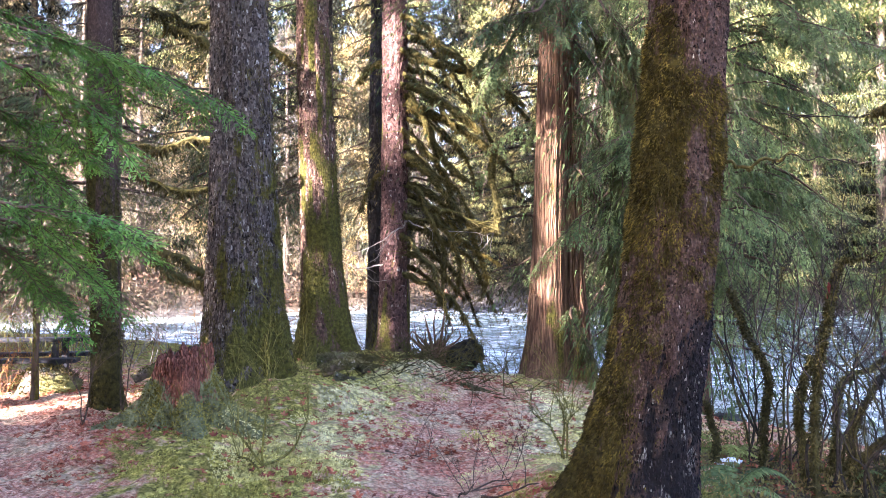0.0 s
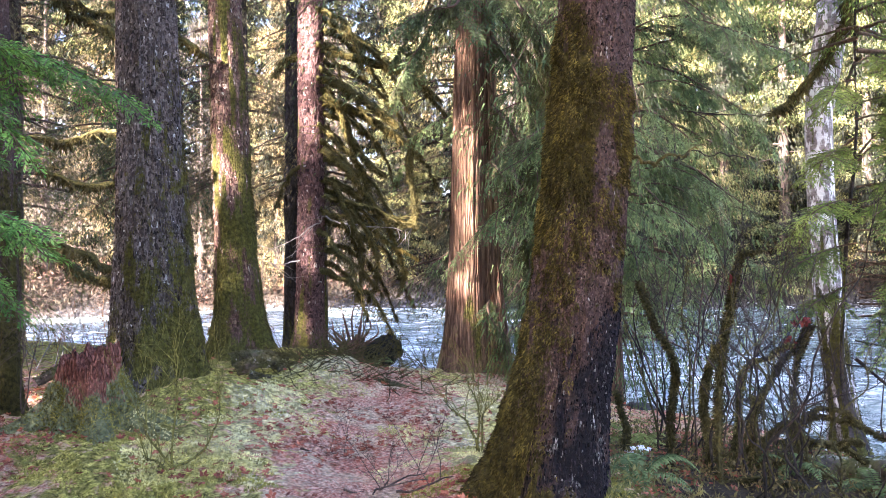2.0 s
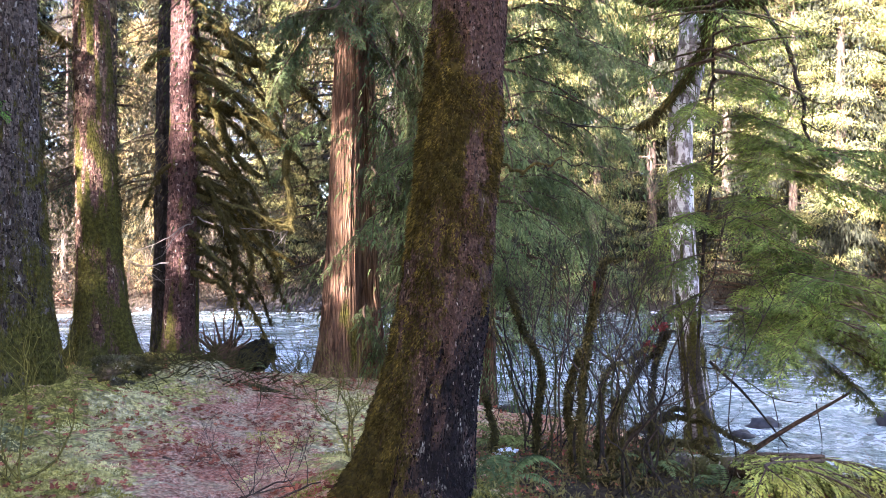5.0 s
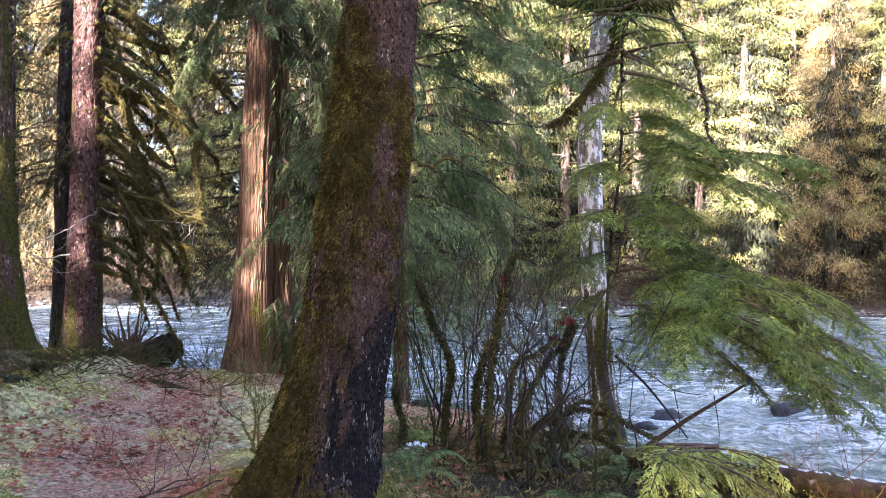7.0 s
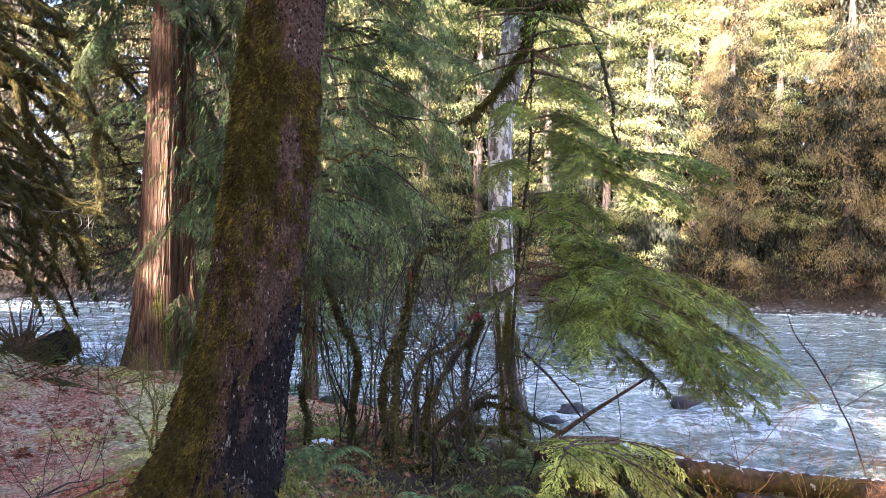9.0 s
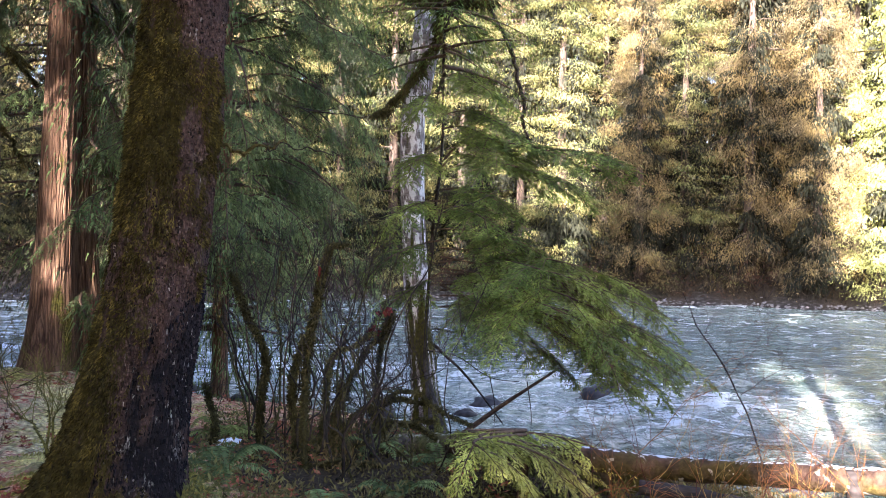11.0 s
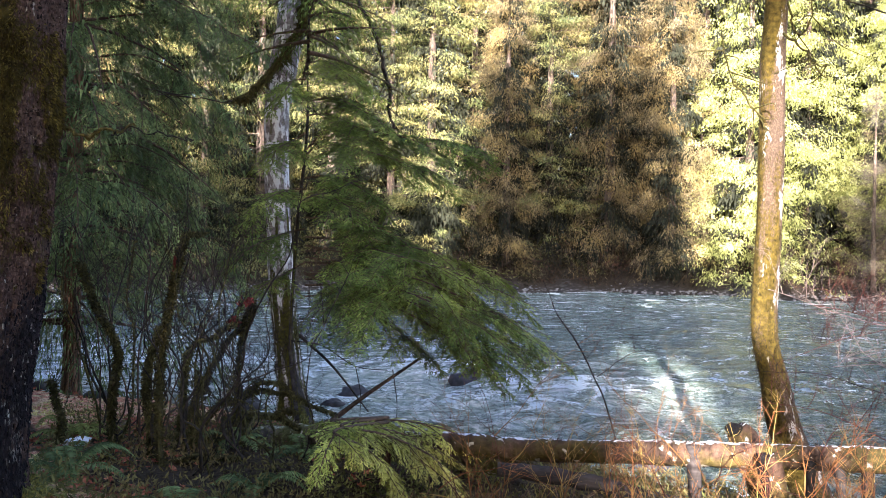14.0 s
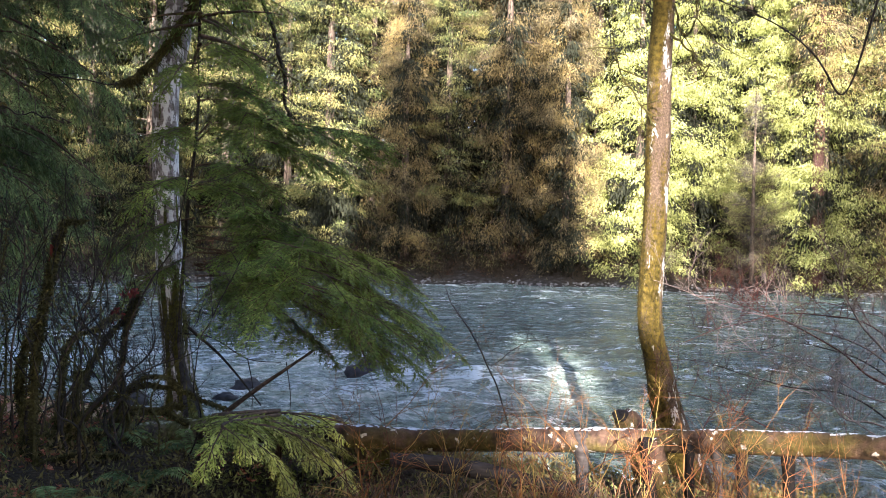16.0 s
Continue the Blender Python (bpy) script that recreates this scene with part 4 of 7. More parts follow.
thin, v, mo, out = standing("alder_tree", [(-3.43, 8.54, 0.00, 0.19), (-3.44, 8.53, 0.25, 0.15), (-3.46, 8.53, 0.83, 0.138), (-3.48, 8.52, 1.99, 0.138), (-3.51, 8.51, 3.15, 0.125), (-3.53, 8.49, 4.25, 0.113), (-3.6, 8.4, 9, 0.07)],
                           "slim moss-coated trunk at the trail's edge", ALDER_BARK, seg=40, rows=(0.05, 4.6, 0.4), moss=low_moss(0.75, 4.4, 37), char=lambda T, Z: 0 * Z, seed=9)
part("moss", tufts(v, mo, out, 6000, 0.035, 11, zmax=5), thin, "olive-green moss tufts")

pale, v, mo, out = standing("alder_tree", [(6.33, 10.28, -1.05, 0.24), (6.24, 10.34, -0.15, 0.182), (6.15, 10.39, 0.81, 0.178), (6.08, 10.44, 2.09, 0.171), (6.05, 10.45, 3.30, 0.171), (6.08, 10.43, 3.9, 0.165), (6.12, 10.41, 4.5, 0.128), (6.16, 10.39, 5.15, 0.120), (6.3, 10.4, 10, 0.07)],
                           "pale white-barked alder forking above, standing at the waterline", PALE_BARK, seg=44, rows=(0.06, 5.8, 0.4), ridge=0.006, moss=low_moss(0.62, 3.4, 39, radians(250), 2.0), seed=10)
me, *_ = trunk_mesh("fork", [(-0.22, 0.14, 4.75, 0.14), (-0.12, 0.07, 5.35, 0.128), (0.02, 0.0, 6.2, 0.108), (0.4, -0.2, 10.5, 0.05)], PALE_BARK, 32, (0.08, 6.6, 0.4), ridge=0.004, flare=0, seed=12, sink=0.1)
part("fork", me, pale)
part("moss", tufts(v, mo, out, 5000, 0.04, 14, zmax=3.0), pale, "dark olive moss tufts")

gold, v, mo, out = standing("alder_tree", [(8.87, 3.97, -1.15, 0.20), (8.72, 4.28, -0.34, 0.182), (8.66, 4.39, 0.21, 0.148), (8.61, 4.49, 0.76, 0.134), (8.62, 4.46, 1.76, 0.128), (8.63, 4.45, 2.68, 0.132), (8.62, 4.45, 3.61, 0.128), (8.64, 4.43, 4.23, 0.115), (8.8, 4.4, 9, 0.07)],
                           "sunlit golden-mossed alder leaning at the water's edge", GOLD_BARK, seg=44, rows=(0.05, 4.8, 0.4), ridge=0.008, flare=0.15, moss=lambda T, Z: 0.42 + 0.40 * np.cos(T - radians(170)) + 0.75 * fbm(np.cos(T), np.sin(T), Z * 0.9, 45, 4), seed=13)
part("moss", tufts(v, mo, out, 3500, 0.035, 12, zmax=6), gold, "golden-green moss tufts")


# ---- boughs and crowns near the walker ----
def rel(points, ob):
    p = np.array(points, float)
    p[:, :3] -= np.array(ob.matrix_basis.translation)
    return p


def spray(g, line, spread, leaf, gap=0.045, fan=0.75, sink=0.25, needle_gap=0.022, aspect=0.3, tilt=0.0):
    """A feathered bough: twigs on both sides of a line, each set with flat needles. Returns needle quads and twig quads."""
    seg = np.linalg.norm(np.diff(line, axis=0), axis=1)
    at = np.concatenate([[0], np.cumsum(seg)])
    total = at[-1]
    s = np.arange(0.12 * total, total, gap)
    s = np.repeat(s, 2) + g.uniform(-gap, gap, 2 * len(s))
    s = np.clip(s, 0, total)
    sgn = np.tile([1.0, -1.0], len(s) // 2)
    o = np.stack([np.interp(s, at, line[:, k]) for k in range(3)], -1)
    ahead = np.stack([np.interp(np.minimum(s + 0.05, total), at, line[:, k]) for k in range(3)], -1)
    behind = np.stack([np.interp(np.maximum(s - 0.05, 0), at, line[:, k]) for k in range(3)], -1)
    ax = unit(ahead - behind)
    up = np.array([0, 0, 1.0])
    sd = unit(np.cross(ax, up)) * sgn[:, None]
    sd = unit(sd + np.array([0, 0, 1.0]) * (tilt * sgn[:, None]))
    u = s / total
    tl = spread * np.sin(np.clip(u * 0.94 + 0.06, 0, 1) * np.pi) ** 0.7 * (1.15 - 0.6 * u) * g.uniform(0.5, 1.2, len(s)) + 0.05
    tw = unit(ax * fan + sd + np.array([0, 0, -1.0]) * g.uniform(0.0, 2 * sink, (len(s), 1)) + g.normal(0, 0.14, (len(s), 3)))
    nn = np.maximum((tl / needle_gap).astype(int), 2)
    idx = np.repeat(np.arange(len(s)), nn * 2)
    k = np.concatenate([np.repeat(np.arange(n), 2) for n in nn])
    v = (k + g.random(len(k))) / np.repeat(nn, nn * 2)
    base = o[idx] + tw[idx] * (v * tl[idx])[:, None]
    base[:, 2] -= 0.35 * sink * (v ** 2) * tl[idx]
    sg = np.where(g.random(len(idx)) < 0.5, 1.0, -1.0)
    nrm = unit(np.cross(tw, sd) + g.normal(0, 0.25, tw.shape))
    cr = unit(np.cross(tw, nrm))
    way = unit(tw[idx] * 0.8 + cr[idx] * sg[:, None] * g.uniform(0.3, 1.0, (len(idx), 1)) + g.normal(0, 0.16, (len(idx), 3)))
    side = unit(np.cross(way, nrm[idx] + g.normal(0, 0.3, (len(idx), 3))))
    L = leaf * g.uniform(0.6, 1.35, len(idx)) * (1.1 - 0.4 * v)
    needles = kites(base, way, side, L, L * aspect, 0.1)
    stems = kites(o, tw, unit(np.cross(tw, g.normal(0, 1, tw.shape))), tl, np.full(len(tl), 0.006), 0.17 * sink)
    return needles, stems


def hung_bough(ob, g, points, spread, leaf, material, r0=0.014, bark=None, label="", fans=0, far=1.0, **more):
    """One bough of a tree: its wood is a part and its needles a part of that."""
    line = bend(rel(points, ob), 10)
    w = Heap()
    w.add(*tube(line, np.linspace(r0, 0.003, len(line)), 6))
    needles, stems = spray(g, line, spread, leaf, **more)
    w.add(*stems)
    n = Heap()
    n.add(*needles)
    total = np.linalg.norm(np.diff(line, axis=0), axis=1).sum()
    for k in range(fans):
        i = int(len(line) * (0.22 + 0.6 * (k + g.random()) / fans))
        ax = unit(line[min(i + 2, len(line) - 1)] - line[i - 2])
        sd = unit(np.cross(ax, (0, 0, 1.0))) * (1 if k % 2 else -1)
        reach = far * total * g.uniform(0.25, 0.42) * (1.1 - 0.5 * i / len(line))
        end = line[i] + unit(ax + sd * g.uniform(0.6, 1.1)) * reach + np.array([0, 0, -reach * g.uniform(0.15, 0.5)])
        sub = bend([line[i], (line[i] + end) / 2 + np.array([0, 0, reach * 0.07]), end], 8)
        w.add(*tube(sub, np.linspace(r0 * 0.4, 0.002, len(sub)), 4))
        needles, stems = spray(g, sub, spread * 0.7, leaf, **more)
        w.add(*stems)
        n.add(*needles)
    b = part("bough", w.mesh("bough", bark or TWIG), ob, label)
    tagged(part("needles", n.mesh("needles", material, False), b), kind="stuff")
    return b


def crown_on(ob, seed, H, z0, R, nb, leaves, size, leaf, rise=0.05, **more):
    g = np.random.default_rng(seed)
    (v, f), bo = crown_leaves(g, H, z0, R, nb, leaves, size, rise=rise, **more)
    hp = Heap()
    boughs(bo, hp, rise)
    tagged(part("bough_wood", hp.mesh("bough_wood", TWIG), ob), kind="stuff")
    tagged(part("crown", raw_mesh("crown", v, f, leaf, False), ob), kind="stuff")


# a bare sunlit trunk among the far trees
lone = thing("spruce_tree", (51.4, 17.3, ground_z(51.4, 17.3)), "spruce with a long bare sunlit trunk on the far bank", "tree")
part("trunk", trunk_mesh("trunk", [(0, 0, 0, 0.42), (0.2, 0.1, 7, 0.34), (0.1, 0, 24, 0.05)], RED_BARK, 22, (0.3, 24, 0.5), ridge=0.02, moss=low_moss(0.3, 8, 84), seed=23)[0], lone)
crown_on(lone, 67, 25, 12.0, 2.6, 60, 14000, 0.16, NEEDLE_BROWN, hang=0.5, droop=0.4, width=0.25, shape=blades)

# the young hemlock whose boughs hang in from the side of the trail
g = np.random.default_rng(61)
hem = thing("hemlock_tree", (-4.9, 5.6, ground_z(-4.9, 5.6)), "young hemlock with bright green drooping sprays beside the trail", "tree")
part("trunk", trunk_mesh("trunk", [(0, 0, 0, 0.13), (0.02, 0.03, 2.5, 0.10), (0, 0, 7, 0.03)], ALDER_BARK, 20, (0.15, 7, 0.3), char=lambda T, Z: 0 * Z, moss=low_moss(0.6, 4, 81), seed=14)[0], hem)
for pts, sp in (
    ([(-4.85, 5.6, 3.65), (-2.60, 4.96, 3.03), (-2.08, 5.20, 2.90), (-1.76, 5.32, 2.80), (-1.48, 5.40, 2.63)], 0.50),
    ([(-4.85, 5.6, 3.3), (-2.58, 4.63, 2.76), (-2.32, 4.76, 2.63), (-2.13, 4.85, 2.53), (-1.92, 4.94, 2.35)], 0.50),
    ([(-4.85, 5.6, 3.4), (-2.99, 5.43, 3.26), (-2.66, 5.60, 3.12), (-2.26, 5.77, 3.01), (-1.84, 5.92, 2.88)], 0.45),
    ([(-4.85, 5.6, 2.6), (-2.43, 4.37, 1.95), (-2.21, 4.48, 1.91), (-1.98, 4.59, 1.86), (-1.69, 4.71, 1.75)], 0.50),
    ([(-4.85, 5.6, 2.35), (-2.62, 4.72, 1.88), (-2.44, 4.82, 1.79), (-2.25, 4.91, 1.66), (-2.10, 4.98, 1.52)], 0.45),
    ([(-4.85, 5.6, 2.1), (-2.89, 5.03, 1.76), (-2.68, 5.15, 1.66), (-2.53, 5.22, 1.52), (-2.36, 5.30, 1.34)], 0.4),
    ([(-4.85, 5.6, 3.0), (-3.20, 5.55, 2.69), (-2.90, 5.71, 2.58), (-2.64, 5.83, 2.46), (-2.40, 5.93, 2.27)], 0.45),
    ([(-4.85, 5.6, 2.8), (-2.99, 5.20, 2.40), (-2.77, 5.32, 2.31), (-2.60, 5.41, 2.18), (-2.44, 5.48, 2.04)], 0.4),
):
    hung_bough(hem, g, pts, sp * 0.62, 0.034, NEEDLE_BRIGHT, fans=6, far=0.55, gap=0.034, needle_gap=0.017, sink=0.16)
crown_on(hem, 62, 7.5, 3.9, 1.8, 40, 9000, 0.06, NEEDLE, hang=0.2, width=0.22, shape=blades)

young = thing("hemlock_tree", (-4.75, 9.7, ground_z(-4.75, 9.7)), "small shaded hemlock beside the bench", "tree")
part("trunk", trunk_mesh("trunk", [(0, 0, 0, 0.035), (0.02, 0.03, 2.2, 0.025), (0, 0, 4.3, 0.006)], FAR_BARK, 14, (0.15, 4.3, 0.3), moss=low_moss(0.5, 3, 83), seed=19)[0], young)
crown_on(young, 66, 4.6, 1.25, 1.55, 70, 22000, 0.055, NEEDLE, hang=0.15, droop=0.3, width=0.24, shape=blades, full=0.75)

SPRAY_GREEN = leaf_material("fresh_cedar_spray", (0.05, 0.075, 0.012), (0.30, 0.38, 0.055), (0.66, 0.72, 0.16), (0.55, 0.40, 0.10), thin=0.3, share=0.5)
DARK_TWIG = plain_material("dark_twig", (0.012, 0.010, 0.008), (0.05, 0.04, 0.032), 30)
# the young hemlock leaning over the water beside the pale alder
hem = thing("hemlock_tree", (5.85, 9.25, ground_z(5.85, 9.25)), "young hemlock with layered green boughs over the water", "tree")
part("trunk", trunk_mesh("trunk", [(0, 0, 0, 0.10), *[tuple(p) + (r,) for p, r in zip(rel([(6.12, 10.06, 0.13), (6.16, 10.04, 1.53), (5.95, 9.47, 3.02), (5.96, 9.46, 3.98)], hem)[:, :3], (0.028, 0.018, 0.012, 0.006))], (0.08, 0.15, 7.2, 0.002)], DARK_BARK, 14, (0.12, 7.2, 0.3), flare=0.2, char=lambda T, Z: 0 * Z, moss=low_moss(0.45, 4, 82), seed=15)[0], hem)
for pts, sp in (
    ([(5.83, 9.30, 3.86), (6.03, 9.18, 3.93), (5.99, 8.49, 3.62), (6.28, 8.28, 3.43)], 0.38),
    ([(5.84, 9.30, 3.39), (6.15, 9.10, 3.45), (6.12, 8.28, 3.15), (6.36, 8.10, 2.96)], 0.42),
    ([(5.85, 9.30, 2.77), (6.10, 9.14, 3.04), (6.14, 8.14, 2.92), (6.63, 7.76, 2.84), (6.94, 7.48, 2.76), (7.19, 7.25, 2.64)], 0.46),
    ([(5.85, 9.30, 2.70), (6.04, 9.17, 2.88), (5.97, 8.01, 2.65), (6.36, 7.72, 2.52), (6.70, 7.43, 2.31)], 0.45),
    ([(5.85, 9.30, 2.41), (6.11, 9.13, 2.44), (5.88, 8.20, 2.27), (6.14, 8.02, 2.06)], 0.40),
    ([(5.85, 9.29, 2.15), (6.05, 9.17, 2.19), (5.67, 8.10, 2.03), (5.90, 7.94, 1.81)], 0.36),
    ([(5.84, 9.30, 2.99), (5.71, 9.38, 2.88), (5.21, 8.86, 2.70), (5.11, 8.92, 2.49)], 0.30),
    ([(5.85, 9.29, 1.75), (5.63, 9.43, 1.69), (4.84, 8.72, 1.53), (4.60, 8.84, 1.30)], 0.30),
    ([(5.86, 9.29, 1.65), (6.46, 8.90, 1.60), (6.23, 7.44, 1.53), (6.70, 7.03, 1.36), (6.98, 6.76, 1.11)], 0.48),
    ([(5.86, 9.29, 1.46), (6.34, 8.97, 1.55), (5.84, 7.23, 1.44), (6.35, 6.81, 1.25), (6.93, 6.23, 0.92)], 0.52),
    ([(5.86, 9.29, 1.32), (6.46, 8.89, 1.30), (5.89, 6.94, 1.19), (6.37, 6.52, 0.93), (6.89, 5.98, 0.62)], 0.55),
    ([(5.86, 9.29, 1.17), (6.40, 8.93, 1.19), (5.68, 6.85, 1.06), (6.19, 6.41, 0.78), (6.73, 5.86, 0.36)], 0.55),
    ([(5.86, 9.29, 1.03), (6.35, 8.97, 1.01), (5.80, 7.26, 0.88), (6.27, 6.88, 0.59), (6.69, 6.48, 0.26)], 0.50),
    ([(5.86, 9.29, 0.88), (6.18, 9.09, 0.90), (5.81, 7.76, 0.80), (6.14, 7.51, 0.51), (6.37, 7.32, 0.22)], 0.42),
    ([(5.86, 9.29, 1.17), (6.12, 9.13, 1.04), (5.73, 8.06, 0.91), (5.93, 7.92, 0.66)], 0.35),
    ([(5.86, 9.29, 1.54), (6.46, 8.89, 1.41), (5.99, 7.24, 1.35), (6.42, 6.88, 1.05), (6.90, 6.41, 0.62)], 0.45),
    ([(5.86, 9.29, 1.39), (6.23, 9.05, 1.33), (5.80, 7.65, 1.25), (6.21, 7.32, 0.90), (6.55, 7.03, 0.56)], 0.45),
    ([(5.86, 9.29, 1.10), (6.29, 9.01, 1.11), (5.77, 7.04, 0.98), (6.22, 6.66, 0.64), (6.79, 6.09, 0.26)], 0.50),
    ([(5.85, 9.29, 1.90), (6.28, 9.01, 1.87), (6.08, 7.93, 1.75), (6.42, 7.67, 1.56)], 0.40),
    ([(5.84, 9.30, 3.21), (6.10, 9.14, 3.24), (6.10, 8.41, 2.97), (6.56, 8.07, 2.69)], 0.40),
    ([(5.84, 9.30, 3.68), (5.70, 9.38, 3.65), (5.27, 8.82, 3.38), (5.20, 8.86, 3.21)], 0.25),
    ([(5.85, 9.29, 2.26), (5.68, 9.39, 2.25), (5.05, 8.83, 2.08), (4.91, 8.91, 1.80)], 0.28),
    ([(5.86, 9.29, 1.32), (5.63, 9.42, 1.17), (4.95, 8.77, 1.03), (4.78, 8.86, 0.79)], 0.25),
):
    hung_bough(hem, g, pts, sp * (0.75 if pts[0][2] < 1.8 else 1.05), 0.042, NEEDLE_MID, fans=9, far=0.9 if pts[0][2] < 1.8 else 1.0, gap=0.050, needle_gap=0.020, sink=0.30 if pts[0][2] < 1.8 else 0.18, aspect=0.30)
for pts, r in (([(5.38, 8.07, -0.55), (5.79, 7.79, -0.17), (6.29, 7.41, 0.27)], 0.035), ([(5.46, 8.73, 0.46), (5.81, 8.51, 0.07), (6.17, 8.26, -0.48)], 0.022), ([(5.56, 8.90, 0.64), (5.91, 8.68, 0.59), (6.30, 8.41, 0.74)], 0.012), ([(5.38, 8.78, 0.39), (5.69, 8.58, 0.33), (6.03, 8.36, 0.08), (6.35, 8.13, 0.03)], 0.010), ([(5.92, 8.19, 0.11), (5.97, 8.15, -0.22), (5.97, 8.16, -0.55)], 0.007), ([(6.28, 7.93, 0.07), (6.32, 7.89, -0.32), (6.32, 7.90, -0.58)], 0.007)):
    line = bend(rel(pts, hem), 8)
    part("dead_limb", raw_mesh("dead_limb", *tube(line, np.linspace(r, r * 0.4, len(line)), 7, 0.3, 3), DARK_TWIG if r < 0.03 else TWIG), hem)

crown_on(hem, 63, 7.4, 4.7, 1.5, 44, 9000, 0.05, NEEDLE_MID, hang=0.1, droop=0.2, width=0.26, shape=blades)

# fresh cedar sprays over the fallen log
ced = thing("cedar_sapling", (4.05, 5.0, ground_z(4.05, 5.0)), "young cedar with flat bright green sprays beside the log", "sapling")
part("stem", trunk_mesh("stem", [(0, 0, 0, 0.04), (0.03, 0.03, 0.16, 0.025), (0.06, 0.04, 0.28, 0.012)], CEDAR_BARK, 12, (0.04, 0.28, 0.05), flare=0.1, seed=16, sink=0.1)[0], ced)
for k, (pts, sp) in enumerate((
    ([(4.1, 5.05, 0.25), (3.66, 5.17, 0.26), (3.94, 4.98, 0.21), (4.20, 4.78, 0.11), (4.46, 4.56, -0.08)], 0.26),
    ([(4.1, 5.05, 0.25), (3.56, 4.88, 0.29), (3.82, 4.69, 0.22), (4.08, 4.49, 0.07), (4.20, 4.39, -0.12)], 0.28),
    ([(4.1, 5.05, 0.25), (3.91, 5.25, 0.23), (4.26, 4.99, 0.21), (4.56, 4.74, 0.12), (4.75, 4.56, -0.03)], 0.22),
    ([(4.1, 5.05, 0.22), (3.36, 4.65, 0.32), (3.52, 4.54, 0.21), (3.65, 4.45, 0.06), (3.71, 4.40, -0.13)], 0.25),
    ([(4.1, 5.05, 0.22), (3.69, 5.27, 0.24), (3.77, 5.22, 0.18), (3.82, 5.19, 0.08), (3.86, 5.16, -0.05)], 0.16),
)):
    hung_bough(ced, g, pts, sp * 0.7, 0.028, SPRAY_GREEN, fans=9, far=0.75, gap=0.036, needle_gap=0.009, sink=0.35, fan=1.3, aspect=0.34)

# hanging foliage of the cedars by the water
crown_on(cedar, 64, 20, 7.4, 3.6, 60, 22000, 0.085, NEEDLE, hang=0.7, droop=0.5, width=0.25, shape=blades)
for pts, sp in (
    ([(2.3, 14.7, 6.6), (2.41, 13.79, 5.62), (2.73, 13.73, 4.95), (2.91, 13.69, 4.09), (2.95, 13.69, 3.15)], 0.6),
    ([(2.3, 14.7, 5.6), (2.48, 13.37, 4.77), (2.74, 13.32, 4.02), (2.86, 13.29, 3.11), (2.86, 13.30, 2.20)], 0.45),
    ([(2.3, 14.7, 4.4), (2.48, 13.68, 3.81), (2.75, 13.63, 3.05), (2.88, 13.60, 2.22), (2.83, 13.61, 1.29)], 0.4),
    ([(2.3, 14.7, 3.4), (2.45, 13.78, 2.88), (2.68, 13.74, 2.22), (2.81, 13.72, 1.48), (2.76, 13.73, 0.73)], 0.3),
    ([(2.3, 14.7, 6.9), (2.49, 13.17, 5.80), (2.74, 13.12, 5.25), (3.00, 13.06, 4.60), (3.08, 13.04, 3.79)], 0.6),
    ([(2.0, 14.4, 6.8), (1.40, 13.13, 5.61), (1.13, 13.15, 5.26), (0.86, 13.17, 4.81), (0.68, 13.18, 4.45)], 0.4),
    ([(2.0, 14.4, 6.9), (1.55, 12.91, 5.63), (1.29, 12.94, 5.55), (0.94, 12.97, 5.38), (0.59, 12.99, 5.03)], 0.4),
    ([(2.3, 14.7, 0.9), (2.16, 14.04, 0.71), (2.34, 14.01, 0.33), (2.48, 13.98, -0.05), (2.52, 13.97, -0.52)], 0.25),
):
    hung_bough(cedar, g, pts, sp, 0.07, NEEDLE, r0=0.03, fans=4, gap=0.05, needle_gap=0.03, sink=0.9, aspect=0.36)

back = thing("cedar_tree", (4.6, 14.8, ground_z(4.6, 14.8)), "leafy cedar drooping over the river behind the alder", "tree")
part("trunk", trunk_mesh("trunk", [(0, 0, 0, 0.15), (0, 0, 6, 0.11), (0, 0, 16, 0.02)], CEDAR_BARK, 24, (0.3, 16, 0.5), seed=17)[0], back)
g = np.random.default_rng(65)
for k in range(62):
    z = 0.6 + 8.8 * (k + g.random()) / 62
    a = g.uniform(0, 2 * math.pi)
    r = g.uniform(1.8, 3.9) * (1.0 if z < 6 else 0.8)
    c, s = math.cos(a), math.sin(a)
    pts = [(4.6, 14.8, z), (4.6 + c * r * 0.4, 14.8 + s * r * 0.4, z + 0.15), (4.6 + c * r * 0.8, 14.8 + s * r * 0.8, z - 0.35), (4.6 + c * r, 14.8 + s * r, z - 0.35 - g.uniform(0.3, 1.1))]
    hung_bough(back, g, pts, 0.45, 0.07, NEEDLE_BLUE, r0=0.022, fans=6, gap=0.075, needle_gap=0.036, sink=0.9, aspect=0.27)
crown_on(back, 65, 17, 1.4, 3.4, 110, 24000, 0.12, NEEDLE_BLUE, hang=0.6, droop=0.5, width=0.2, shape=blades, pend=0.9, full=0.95)

